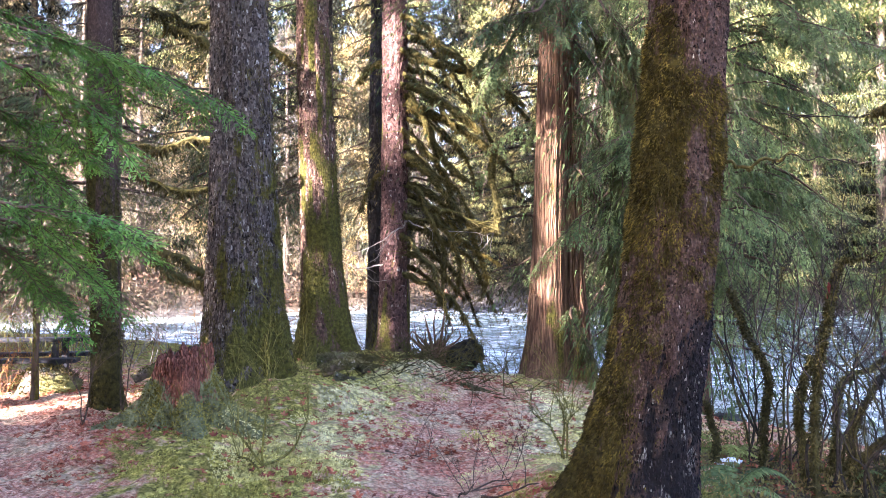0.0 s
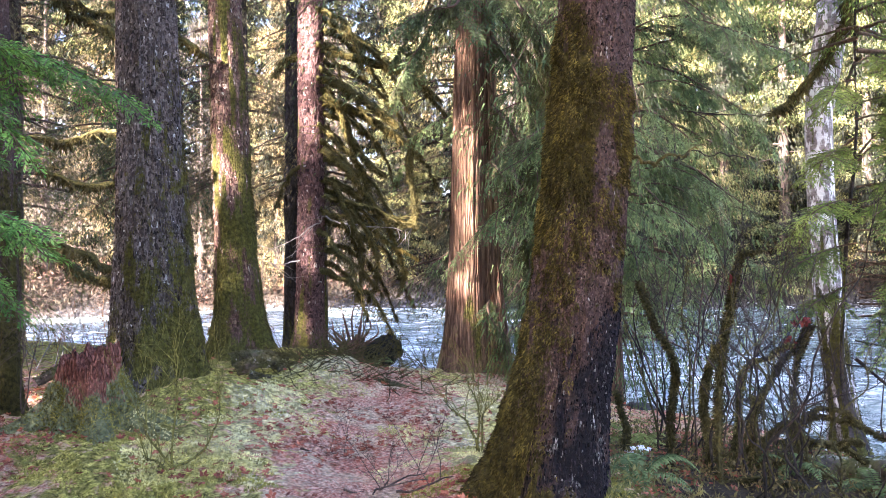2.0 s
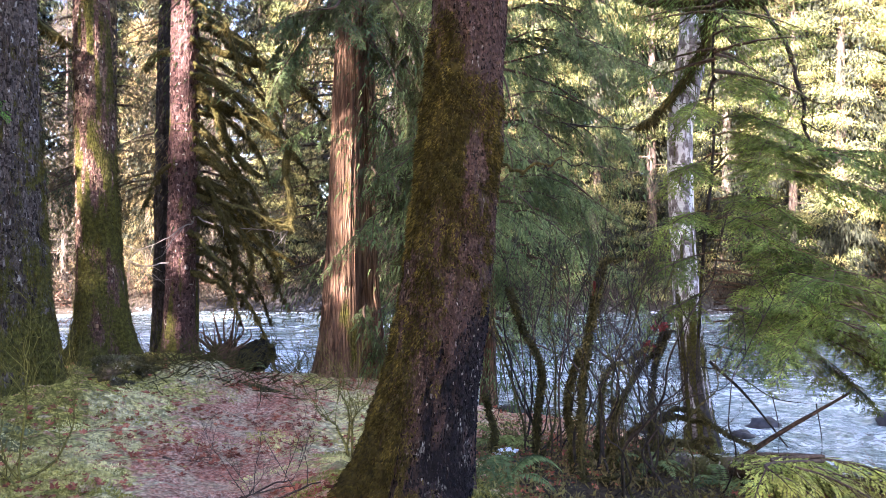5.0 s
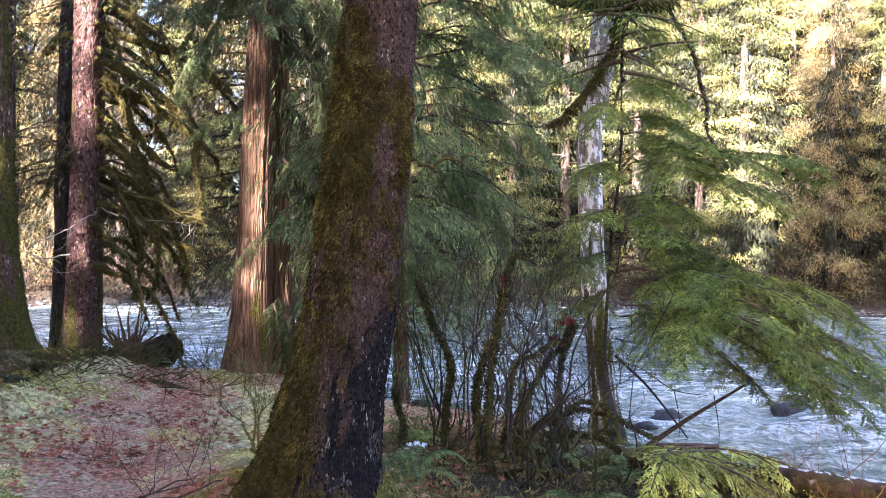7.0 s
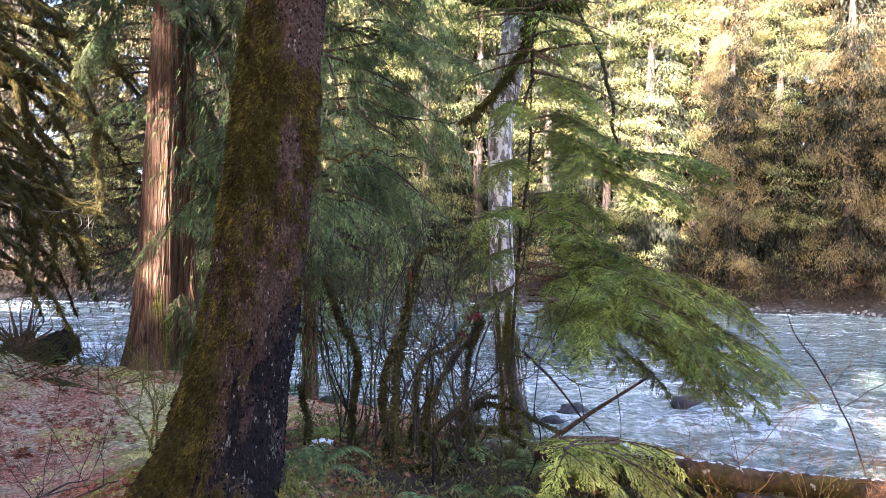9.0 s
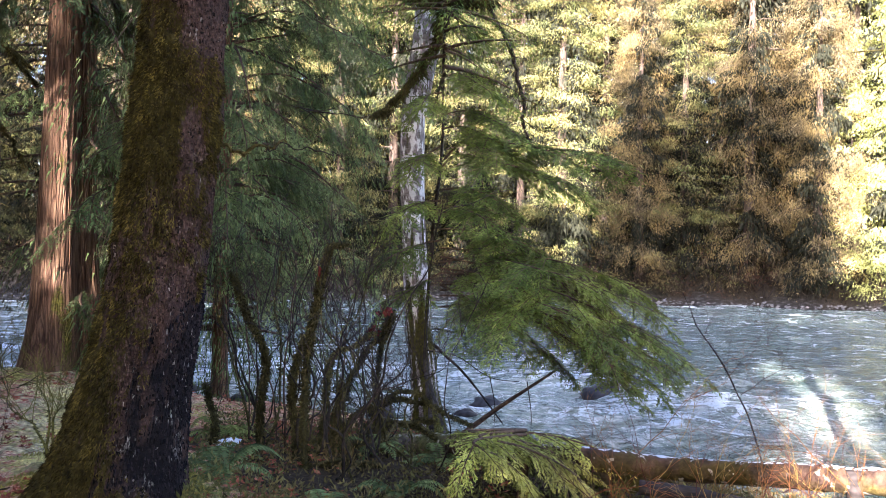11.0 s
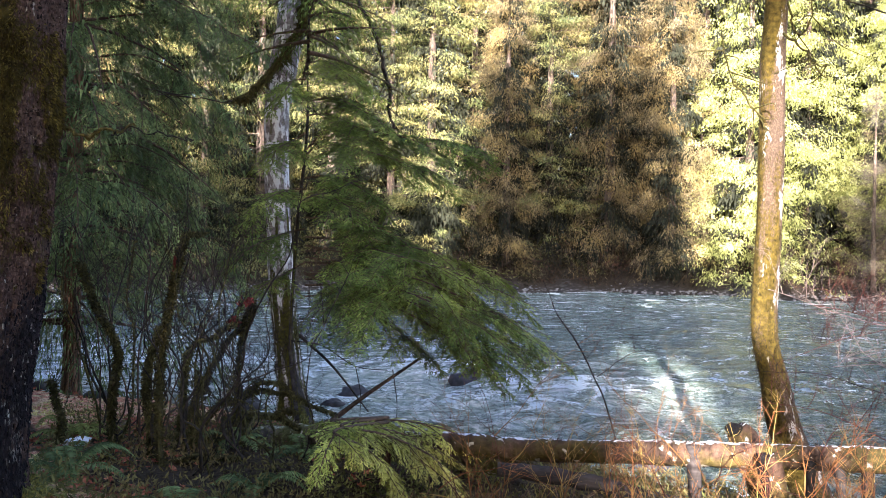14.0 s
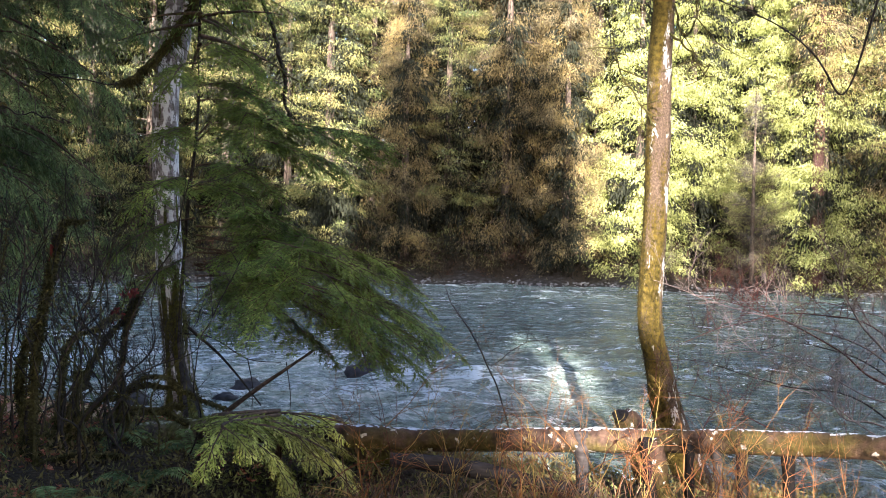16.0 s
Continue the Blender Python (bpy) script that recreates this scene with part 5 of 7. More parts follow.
# the trees of the near bank beyond the trail
for k, (x, y, H, z0, R, leaf) in enumerate(((-8.2, 20.5, 20, 3.0, 3.2, NEEDLE_SHADE), (-11.5, 17.5, 22, 2.6, 3.2, NEEDLE_SHADE), (-5.2, 19.6, 19, 3.6, 2.6, NEEDLE), (-9.2, 14.2, 18, 3.2, 2.6, NEEDLE_SHADE), (-14, 23, 24, 2.5, 3.4, NEEDLE), (-2.9, 20.2, 20, 4.2, 2.4, NEEDLE_SHADE), (2.2, 17.9, 18, 2.4, 2.5, NEEDLE_SHADE), (-1.0, 18.9, 18, 3.4, 2.6, NEEDLE_SHADE))):
    tr = thing("hemlock_tree", (x, y, ground_z(x, y)), "shaded moss-draped hemlock on the near bank", "tree", "near bank trees")
    part("trunk", trunk_mesh("trunk", [(0, 0, 0, 0.24), (0.05, 0, 6, 0.17), (0, 0, H, 0.03)], FAR_BARK, 22, (0.25, 8, 0.6), moss=low_moss(0.6, 6, 90 + k), seed=18 + k)[0], tr)
    crown_on(tr, 70 + k, H, z0, R, 120, 30000, 0.095, leaf, hang=0.45, droop=0.35, full=0.8, width=0.26, shape=blades)

# high crowns of the big trunks, above the walker's view
for ob, seed, H, z0, R in ((mossy_spruce, 91, 22, 6.6, 2.8),):
    crown_on(ob, seed, H, z0, R, 50, 20000, 0.085, NEEDLE, hang=0.4, droop=0.4, width=0.25, shape=blades)


# ---- moss-laden dead limbs ----
def mossy_limb(ob, g, points, r0, r1, drape=0.16, density=260, label="", tuft=None, wood=None, twigs=3):
    """A crooked limb in a sleeve of moss, with tassels hanging under it."""
    line = bend(rel(points, ob), 9)
    line = line + np.stack([0.03 * fbm(np.arange(len(line)) * 0.35, k * 7.0, 0, int(g.integers(0, 99)), 2) * 2 for k in range(3)], -1)
    hp = Heap()
    r = np.linspace(r0, r1, len(line)) * (1 + 0.45 * fbm(np.arange(len(line)) * 0.6, 3.3, 0, int(g.integers(0, 99)), 2))
    hp.add(*tube(line, np.maximum(r, 0.004), 9, 0.5, int(g.integers(0, 99))))
    n_tw = twigs * max(1, int(len(line) / 9))
    for _ in range(n_tw):
        k = g.integers(len(line) // 4, len(line) - 1)
        e = line[k] + np.array([g.normal(0, 0.25), g.normal(0, 0.25), -abs(g.normal(0.15, 0.2))])
        hp.add(*tube(bend([line[k], (line[k] + e) / 2 + g.normal(0, 0.04, 3), e], 4), np.linspace(0.009, 0.003, 9), 4))
    b = part("limb", hp.mesh("limb", wood or LIMB_MOSS), ob, label)
    length = np.linalg.norm(np.diff(line, axis=0), axis=1).sum()
    n = int(density * length)
    if n:
        f = g.random(n) * (len(line) - 1.001)
        i = f.astype(int)
        p = line[i] + (line[i + 1] - line[i]) * (f - i)[:, None]
        rr = r[i][:, None]
        th = g.uniform(0, 2 * np.pi, n)
        off = np.stack([np.cos(th), np.sin(th), -0.4 + 0.8 * g.random(n)], -1)
        p = p + off * rr * 0.9
        way = unit(off * 0.5 + np.array([0, 0, -0.9]) + g.normal(0, 0.3, (n, 3)))
        side = unit(np.cross(way, g.normal(0, 1, (n, 3))))
        L = 0.75 * drape * g.uniform(0.25, 1.0, n) * (0.4 + 0.9 * np.abs(fbm(f * 0.8, 1.1, 0, 5, 3)) * 2)
        part("moss", raw_mesh("moss", *kites(p, way, side, L, L * 0.10 + 0.008), tuft or HANG_MOSS, False), b)
    return b


g = np.random.default_rng(101)
for pts, r0, r1 in (
    ([(-0.69, 15.78, 6.15), (-0.15, 15.80, 5.83), (0.50, 15.79, 5.34), (1.14, 15.76, 4.85), (1.62, 15.72, 4.35)], 0.07, 0.03),
    ([(-0.68, 15.49, 5.56), (-0.15, 15.50, 5.36), (0.49, 15.49, 5.22), (1.01, 15.47, 4.94), (1.54, 15.42, 4.53)], 0.09, 0.04),
    ([(-0.67, 15.29, 4.57), (-0.15, 15.30, 4.33), (0.53, 15.29, 3.96), (1.10, 15.26, 3.46)], 0.09, 0.05),
    ([(-0.67, 15.39, 4.77), (-0.38, 15.40, 4.40), (-0.15, 15.40, 3.75), (0.17, 15.40, 3.35), (0.46, 15.39, 3.12)], 0.08, 0.05),
    ([(-0.63, 14.99, 4.84), (-0.14, 15.00, 4.59), (0.32, 15.00, 4.28), (0.67, 14.98, 3.96)], 0.09, 0.06),
    ([(-0.68, 15.59, 4.06), (-0.36, 15.60, 3.78), (-0.06, 15.60, 3.37), (0.17, 15.60, 2.89)], 0.07, 0.04),
    ([(-0.66, 15.19, 3.62), (-0.35, 15.20, 3.33), (0.01, 15.20, 2.91), (0.42, 15.19, 2.44), (0.89, 15.17, 2.27)], 0.08, 0.03),
    ([(-0.68, 15.59, 3.10), (-0.15, 15.60, 2.84), (0.38, 15.60, 2.47), (1.02, 15.57, 2.15)], 0.06, 0.02),
    ([(-0.66, 15.09, 2.75), (-0.04, 15.10, 2.59), (0.58, 15.09, 2.34), (1.04, 15.06, 2.16)], 0.05, 0.015),
    ([(-0.67, 15.39, 2.42), (-0.04, 15.40, 2.30), (0.59, 15.39, 1.88), (1.06, 15.36, 1.56)], 0.05, 0.015),
    ([(-0.50, 14.99, 3.00), (-0.19, 15.00, 2.33), (0.01, 15.00, 1.67), (-0.09, 15.00, 0.85)], 0.05, 0.02),
    ([(-0.14, 15.20, 2.50), (0.17, 15.20, 1.98), (0.32, 15.20, 1.36), (0.17, 15.20, 0.79)], 0.04, 0.015),
    ([(0.17, 15.50, 2.83), (0.59, 15.49, 2.09), (0.80, 15.48, 1.46), (0.69, 15.48, 0.93)], 0.04, 0.015),
    ([(0.88, 14.97, 3.71), (0.90, 14.97, 3.10), (0.98, 14.97, 2.59), (0.96, 14.97, 2.28)], 0.07, 0.05),
    ([(1.10, 15.26, 3.49), (1.31, 15.24, 3.18), (1.51, 15.22, 2.86)], 0.02, 0.008),
    ([(-1.11, 15.66, 3.38), (-1.37, 15.64, 3.06), (-1.59, 15.62, 2.52)], 0.04, 0.015),
    ([(-1.07, 15.86, 5.47), (-1.45, 15.83, 5.30), (-1.61, 15.82, 5.02)], 0.08, 0.06),
):
    mossy_limb(mossy_spruce, g, pts, r0, r1, 0.13, 1100)
for k in range(24):
    z = 1.2 + 5.2 * (k + g.random()) / 24
    a, L = g.uniform(-1.0, 0.7), g.uniform(0.9, 2.0)
    c, d = math.cos(a), math.sin(a)
    mossy_limb(mossy_spruce, g, [(-0.92 + c * 0.2, 15.77 + d * 0.2, z), (-0.92 + c * L * 0.4, 15.77 + d * L * 0.4, z - 0.10 * L), (-0.92 + c * L * 0.75, 15.77 + d * L * 0.75, z - 0.36 * L), (-0.92 + c * L, 15.77 + d * L, z - g.uniform(0.6, 0.95) * L)], g.uniform(0.03, 0.06), 0.012, 0.13, 700, twigs=5)
# pale dead sticks on the red spruce
for pts in ([(-0.65, 15.39, 2.46), (-0.88, 15.37, 2.19), (-1.50, 15.33, 1.83), (-2.02, 15.27, 1.88)], [(-1.09, 15.36, 1.57), (-1.50, 15.33, 1.51), (-1.91, 15.28, 1.65)], [(-0.65, 15.29, 2.38), (-0.15, 15.30, 2.24), (0.69, 15.28, 2.14), (1.05, 15.26, 2.17)]):
    mossy_limb(mossy_spruce, g, pts, 0.014, 0.006, 0, 0, wood=GREY_TWIG)
# dark limbs reaching in behind the thick spruce
limb_tree = thing("spruce_tree", (-3.35, 13.2, ground_z(-3.35, 13.2)), "dead mossy spruce hidden behind the thick trunk", "tree")
part("trunk", trunk_mesh("trunk", [(0, 0, 0, 0.2), (0, 0, 4, 0.16), (0, 0, 10, 0.06)], FAR_BARK, 22, (0.2, 10, 0.6), moss=low_moss(0.5, 5, 98), seed=31)[0], limb_tree)
for pts, r0 in (
    ([(-3.42, 12.75, 1.14), (-3.78, 12.65, 1.31), (-4.13, 12.54, 1.44), (-4.37, 12.45, 1.74), (-4.58, 12.38, 1.95)], 0.11),
    ([(-3.36, 12.56, 1.27), (-3.76, 12.44, 1.57), (-4.14, 12.32, 1.78), (-4.40, 12.23, 1.91)], 0.07),
    ([(-3.37, 12.56, 2.77), (-3.84, 12.42, 2.67), (-4.30, 12.27, 2.81), (-4.67, 12.13, 3.06)], 0.06),
    ([(-3.32, 12.36, 3.43), (-3.79, 12.23, 3.42), (-4.16, 12.10, 3.29), (-4.56, 11.96, 3.33)], 0.05),
    ([(-3.31, 12.16, 4.73), (-3.66, 12.06, 4.91), (-3.96, 11.96, 5.05), (-4.18, 11.89, 5.31)], 0.07),
    ([(-3.28, 12.17, 5.23), (-3.58, 12.08, 5.08), (-3.96, 11.96, 5.21), (-4.22, 11.87, 5.21)], 0.05),
    ([(-3.48, 12.94, 3.95), (-3.14, 13.03, 3.08), (-2.80, 13.10, 2.37)], 0.05),
    ([(-3.04, 12.95, 5.20), (-2.62, 13.04, 4.96), (-2.40, 13.08, 4.79)], 0.06),
):
    mossy_limb(limb_tree, g, pts, r0, 0.02, 0.24, 420, twigs=6)

# limbs of the pale alder
for pts, r0, r1, dr in (
    ([(6.22, 9.89, 5.02), (6.12, 9.95, 4.52), (5.95, 10.05, 4.17), (5.76, 10.16, 3.83), (5.56, 10.26, 3.60), (5.36, 10.36, 3.42)], 0.085, 0.035, 0.16),
    ([(5.27, 10.18, 5.26), (5.71, 9.95, 5.15), (6.17, 9.69, 5.08), (6.63, 9.39, 5.08)], 0.17, 0.11, 0.30),
    ([(6.75, 9.79, 5.21), (6.98, 9.63, 4.80), (7.12, 9.53, 4.40), (7.21, 9.46, 4.01), (7.27, 9.42, 3.54), (7.31, 9.39, 3.14)], 0.03, 0.022, 0.05),
    ([(7.23, 9.45, 3.74), (7.49, 9.25, 3.69), (7.71, 9.07, 3.48)], 0.010, 0.004, 0.0),
    ([(5.43, 10.44, 3.46), (4.89, 10.69, 3.51), (4.38, 10.91, 3.58)], 0.010, 0.003, 0.05),
):
    mossy_limb(pale, g, pts, r0, r1, dr, 900 if dr > 0.1 else 200, tuft=MOSS_LEAF, wood=DARK_TWIG if dr == 0.05 else None)
# short stub on the charred alder
mossy_limb(alder, g, [(1.79, 5.25, 2.24), (1.91, 5.21, 2.22), (2.05, 5.16, 2.24), (2.15, 5.12, 2.27)], 0.012, 0.006, 0.03, 300, twigs=0)
mossy_limb(alder, g, [(2.01, 5.17, 2.23), (2.15, 5.12, 2.24), (2.39, 5.02, 2.22), (2.46, 4.99, 2.22)], 0.004, 0.002, 0.0, 0, wood=DARK_TWIG, twigs=0)


# ---- stumps, logs and roots ----
ROT = bark_material("rotten_red_wood", (0.022, 0.007, 0.005), (0.17, 0.056, 0.036), (0.40, 0.18, 0.12), 40, 0.20, moss=((0.05, 0.05, 0.02), (0.26, 0.27, 0.13)), depth=0.04)
GREY_WOOD = plain_material("weathered_wood", (0.015, 0.012, 0.011), (0.06, 0.05, 0.046), 20, 0.9, (0.3, 0.3, 1.6), 0.8, 0.01)
DARK_WOOD = plain_material("dark_wet_wood", (0.003, 0.0025, 0.002), (0.013, 0.010, 0.009), 22, 0.7, (1, 1, 0.4), 1.0, 0.02)
ROOT_WOOD = plain_material("root_wood", (0.035, 0.018, 0.012), (0.17, 0.09, 0.06), 24, 0.95, strength=1.0, distance=0.02)
STONE = plain_material("river_stone", (0.012, 0.011, 0.012), (0.055, 0.050, 0.052), 7, 0.5)
PALE_STONE = plain_material("pale_stone", (0.07, 0.07, 0.07), (0.26, 0.25, 0.24), 6, 0.8)
SNOW = plain_material("old_snow", (0.72, 0.74, 0.80), (0.85, 0.86, 0.9), 20, 0.6)
BENCH_WOOD = plain_material("bench_paint", (0.010, 0.010, 0.012), (0.035, 0.035, 0.042), 12, 0.7)


def frosted(name, base_a, base_b, moss, frost=(0.78, 0.80, 0.86)):
    """Old log: bare wood, moss and bleached flakes, with frost on what faces the sky."""
    m = Mat(name, 0.85)
    wood = m.ramp(m.noise(16, 6, (1, 1, 1)), (0.3, base_a), (0.65, base_b))
    green = m.ramp(m.noise(30, 6), (0.3, (moss[0] * 0.4, moss[1] * 0.4, moss[2] * 0.4)), (0.7, moss))
    c = m.mix(m.ramp(m.noise(3.2, 5), (0.42, 0.0), (0.56, 1.0)), wood, green)
    c = m.mix(m.ramp(m.noise(13, 6), (0.62, 0.0), (0.66, 0.9)), c, (0.42, 0.38, 0.33))
    c = m.mix(1.0, c, m.ramp(m.noise(2.6, 6, rough=0.7), (0.36, 0.22), (0.52, 1.0), (0.7, 1.3)), "MULTIPLY")
    n = m.t.nodes.new("ShaderNodeSeparateXYZ")
    m.link(m.t.nodes.new("ShaderNodeNewGeometry").outputs["Normal"], n.inputs[0])
    top = m.math("ADD", n.outputs[2], m.math("MULTIPLY", m.math("SUBTRACT", m.noise(25, 5), 0.5), 0.5))
    c = m.mix(m.ramp(top, (0.97, 0.0), (1.16, 0.65)), c, frost)
    return m.done(c, m.noise(30, 6), 1.0, 0.02)


RAIL_WOOD = frosted("frosted_log", (0.015, 0.009, 0.007), (0.085, 0.05, 0.033), (0.085, 0.065, 0.018))
MOSS_LOG = frosted("mossy_log", (0.035, 0.026, 0.020), (0.15, 0.115, 0.09), (0.13, 0.13, 0.045), (0.36, 0.38, 0.29))


def lump(name, size, material, seed, rough=0.3, cut=None):
    """A rough stone or clod: a ball pushed in and out."""
    bm = bmesh.new()
    bmesh.ops.create_icosphere(bm, subdivisions=3, radius=1.0)
    for v in bm.verts:
        d = 1 + rough * noise.fractal(v.co * 1.3 + Vector((seed, 0, 0)), 0.7, 2.0, 4)
        v.co = Vector((v.co.x * size[0], v.co.y * size[1], v.co.z * size[2])) * d
        if cut:
            v.co.z = min(v.co.z, cut)
    me = bpy.data.meshes.new(name)
    bm.to_mesh(me)
    bm.free()
    me.polygons.foreach_set("use_smooth", [True] * len(me.polygons))
    me.materials.append(material)
    return me


def log_mesh(name, line, radii, material, seg=20, rough=0.25, seed=0):
    """A log with closed ends."""
    ln = bend(line, 10)
    r = np.interp(np.linspace(0, 1, len(ln)), np.linspace(0, 1, len(radii)), radii)
    ln = np.vstack([ln[:1], ln, ln[-1:]])
    r = np.concatenate([[0.001], r, [0.001]])
    ln[0] += (ln[1] - ln[2]) * 0.02
    ln[-1] += (ln[-2] - ln[-3]) * 0.02
    v, f = tube(ln, r, seg, rough, seed)
    return raw_mesh(name, v, f, material)


def tuft_cloud(g, points, normals, length, material, name="moss", wide=0.32):
    n = len(points)
    way = unit(normals + g.normal(0, 0.55, (n, 3)))
    side = unit(np.cross(way, g.normal(0, 1, (n, 3))))
    L = length * g.uniform(0.5, 1.4, n)
    return raw_mesh(name, *kites(points, way, side, L, L * wide), material, False)


def jagged_stump(high, material, seed, arms, seg=160, rows=70):
    """A broken, rotted stump: crumbling sides, splintered hollow top, and root arms running out into the ground."""
    th = np.linspace(0, 2 * np.pi, seg, endpoint=False)
    U, T = np.meshgrid(np.linspace(0, 1, rows) ** 1.3, th, indexing="ij")
    c, s = np.cos(T), np.sin(T)
    rim = high * (0.88 + 0.34 * fbm(c * 1.6, s * 1.6, 0.4, seed, 3) + 0.11 * fbm(c * 7, s * 7, 0.9, seed + 1, 3))
    z = U * rim - 0.10 * (1 - U)
    R = 0.38 - 0.17 * np.clip(z / high, 0, 1) ** 0.5
    for a, reach, wide in arms:
        d = np.abs((T - radians(a) + np.pi) % (2 * np.pi) - np.pi)
        R = R + reach * np.exp(-(d / wide) ** 2) * np.exp(-np.maximum(z, 0) / 0.17)
    R = R * (1 + 0.16 * fbm(c * 3, s * 3, z * 2.5, seed + 2, 3)) + 0.05 * np.abs(fbm(c * 9, s * 9, z * 3.0, seed + 3, 4)) + 0.03 * fbm(c * 24, s * 24, z * 14, seed + 4, 2)
    v = [np.stack([c * R, s * R, z], -1)]
    for k in (0.8, 0.5, 0.05):
        v.append(np.stack([c[-1:] * R[-1:] * k, s[-1:] * R[-1:] * k, z[-1:] * (0.72 + 0.2 * k) + 0.06 * fbm(c[-1:] * 6, s[-1:] * 6, k * 5, seed, 3)], -1))
    v = np.concatenate(v)
    i, j = np.meshgrid(np.arange(len(v) - 1), np.arange(seg), indexing="ij")
    k = (j + 1) % seg
    f = np.stack([i * seg + j, i * seg + k, (i + 1) * seg + k, (i + 1) * seg + j], -1).reshape(-1, 4)
    me = raw_mesh("stump_wood", v.reshape(-1, 3), f, material)
    cover = 1.25 - v[..., 2] / 0.52 + 0.9 * fbm(v[..., 0] * 4, v[..., 1] * 4, v[..., 2] * 4, seed + 6, 3)
    float_layer(me, "moss", cover.ravel())
    return me, v, cover


LOG_MOSS = leaf_material("log_moss", (0.035, 0.031, 0.011), (0.125, 0.112, 0.038), (0.33, 0.30, 0.13), thin=0.25, rough=1.0)


def root(ob, g, pts, r0, r1, material, tuft=0, length=0.03, seed=0, coat=None):
    line = rel(pts, ob)
    b = part("root", log_mesh("root", line, (r0, (r0 + r1) / 2, r1), material, 14, 0.45, seed), ob)
    if tuft:
        ln = bend(line, 10)
        i = g.integers(0, len(ln) - 1, tuft)
        th = g.uniform(0, np.pi, tuft)
        ax = unit(ln[i + 1] - ln[i])
        a = unit(np.cross(ax, np.array([0, 0, 1.0])))
        nrm = a * np.cos(th)[:, None] + np.cross(a, ax) * np.sin(th)[:, None]
        nrm[:, 2] = np.abs(nrm[:, 2])
        r = np.interp(i, [0, len(ln)], [r0, r1])[:, None]
        part("moss", tuft_cloud(g, ln[i] + (ln[i + 1] - ln[i]) * g.random((tuft, 1)) + nrm * r * 0.85, nrm, length, coat or MOSS_LEAF), b)
    return b


g = np.random.default_rng(200)
sx, sy = -2.42, 7.85
stump = thing("tree_stump", (sx, sy, ground_z(sx, sy) - 0.05), "rotten red-brown stump with splintered top and mossy roots", "stump")
me, v, cover = jagged_stump(0.80, ROT, 5, ((205, 0.75, 0.20), (250, 0.35, 0.16), (292, 0.75, 0.26), (335, 0.55, 0.2), (20, 0.5, 0.25), (100, 0.5, 0.3), (160, 0.45, 0.22)))
part("stump_wood", me, stump, "crumbling red rotten wood")
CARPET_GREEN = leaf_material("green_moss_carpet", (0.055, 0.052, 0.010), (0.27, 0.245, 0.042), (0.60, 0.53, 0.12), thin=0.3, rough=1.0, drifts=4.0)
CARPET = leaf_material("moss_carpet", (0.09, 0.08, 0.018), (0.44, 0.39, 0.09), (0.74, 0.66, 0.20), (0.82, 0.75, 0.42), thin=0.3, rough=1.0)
k = np.argwhere(cover > 0.62)
k = k[g.integers(0, len(k), 11000)]
p = v[k[:, 0], k[:, 1]]
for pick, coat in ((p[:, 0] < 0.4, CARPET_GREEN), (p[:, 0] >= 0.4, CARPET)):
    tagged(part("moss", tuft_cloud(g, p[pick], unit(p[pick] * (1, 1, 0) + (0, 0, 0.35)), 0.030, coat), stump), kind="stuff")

# root plate and dark log end by the water
rx, ry = -0.12, 14.9
wad = thing("root_plate", (rx, ry, ground_z(rx, ry)), "upturned reddish root plate by the water", "roots")
part("core", lump("core", (0.34, 0.28, 0.36), ROOT_WOOD, 4, 0.6), wad)
for k in range(26):
    a, e = g.uniform(0, 2 * math.pi), g.uniform(-0.1, 1.3)
    d = np.array([math.cos(a) * math.cos(e), math.sin(a) * math.cos(e) * 0.6, math.sin(e)])
    p0 = d * 0.2 + np.array([0, 0, 0.12])
    p2 = d * g.uniform(0.45, 0.95) + g.normal(0, 0.1, 3) + np.array([0, 0, 0.1])
    ln = bend([p0, (p0 + p2) / 2 + g.normal(0, 0.09, 3), p2], 5)
    part("root", raw_mesh("root", *tube(ln, np.linspace(g.uniform(0.02, 0.05), 0.006, len(ln)), 7, 0.4, k), ROOT_WOOD), wad)
lg = thing("dark_log", (0.32, 14.6, ground_z(0.32, 14.6)), "short dark wet log end among the roots", "log")
part("wood", log_mesh("wood", [(-0.1, -0.25, 0.12), (0.05, 0.1, 0.26), (0.25, 0.6, 0.30)], (0.17, 0.23, 0.2), DARK_WOOD, 24, 0.7, 2), lg)
heap_ob = thing("fallen_log", (-0.5, 11.3, ground_z(-0.5, 11.3)), "mossy fallen logs and roots between the trunks", "log")
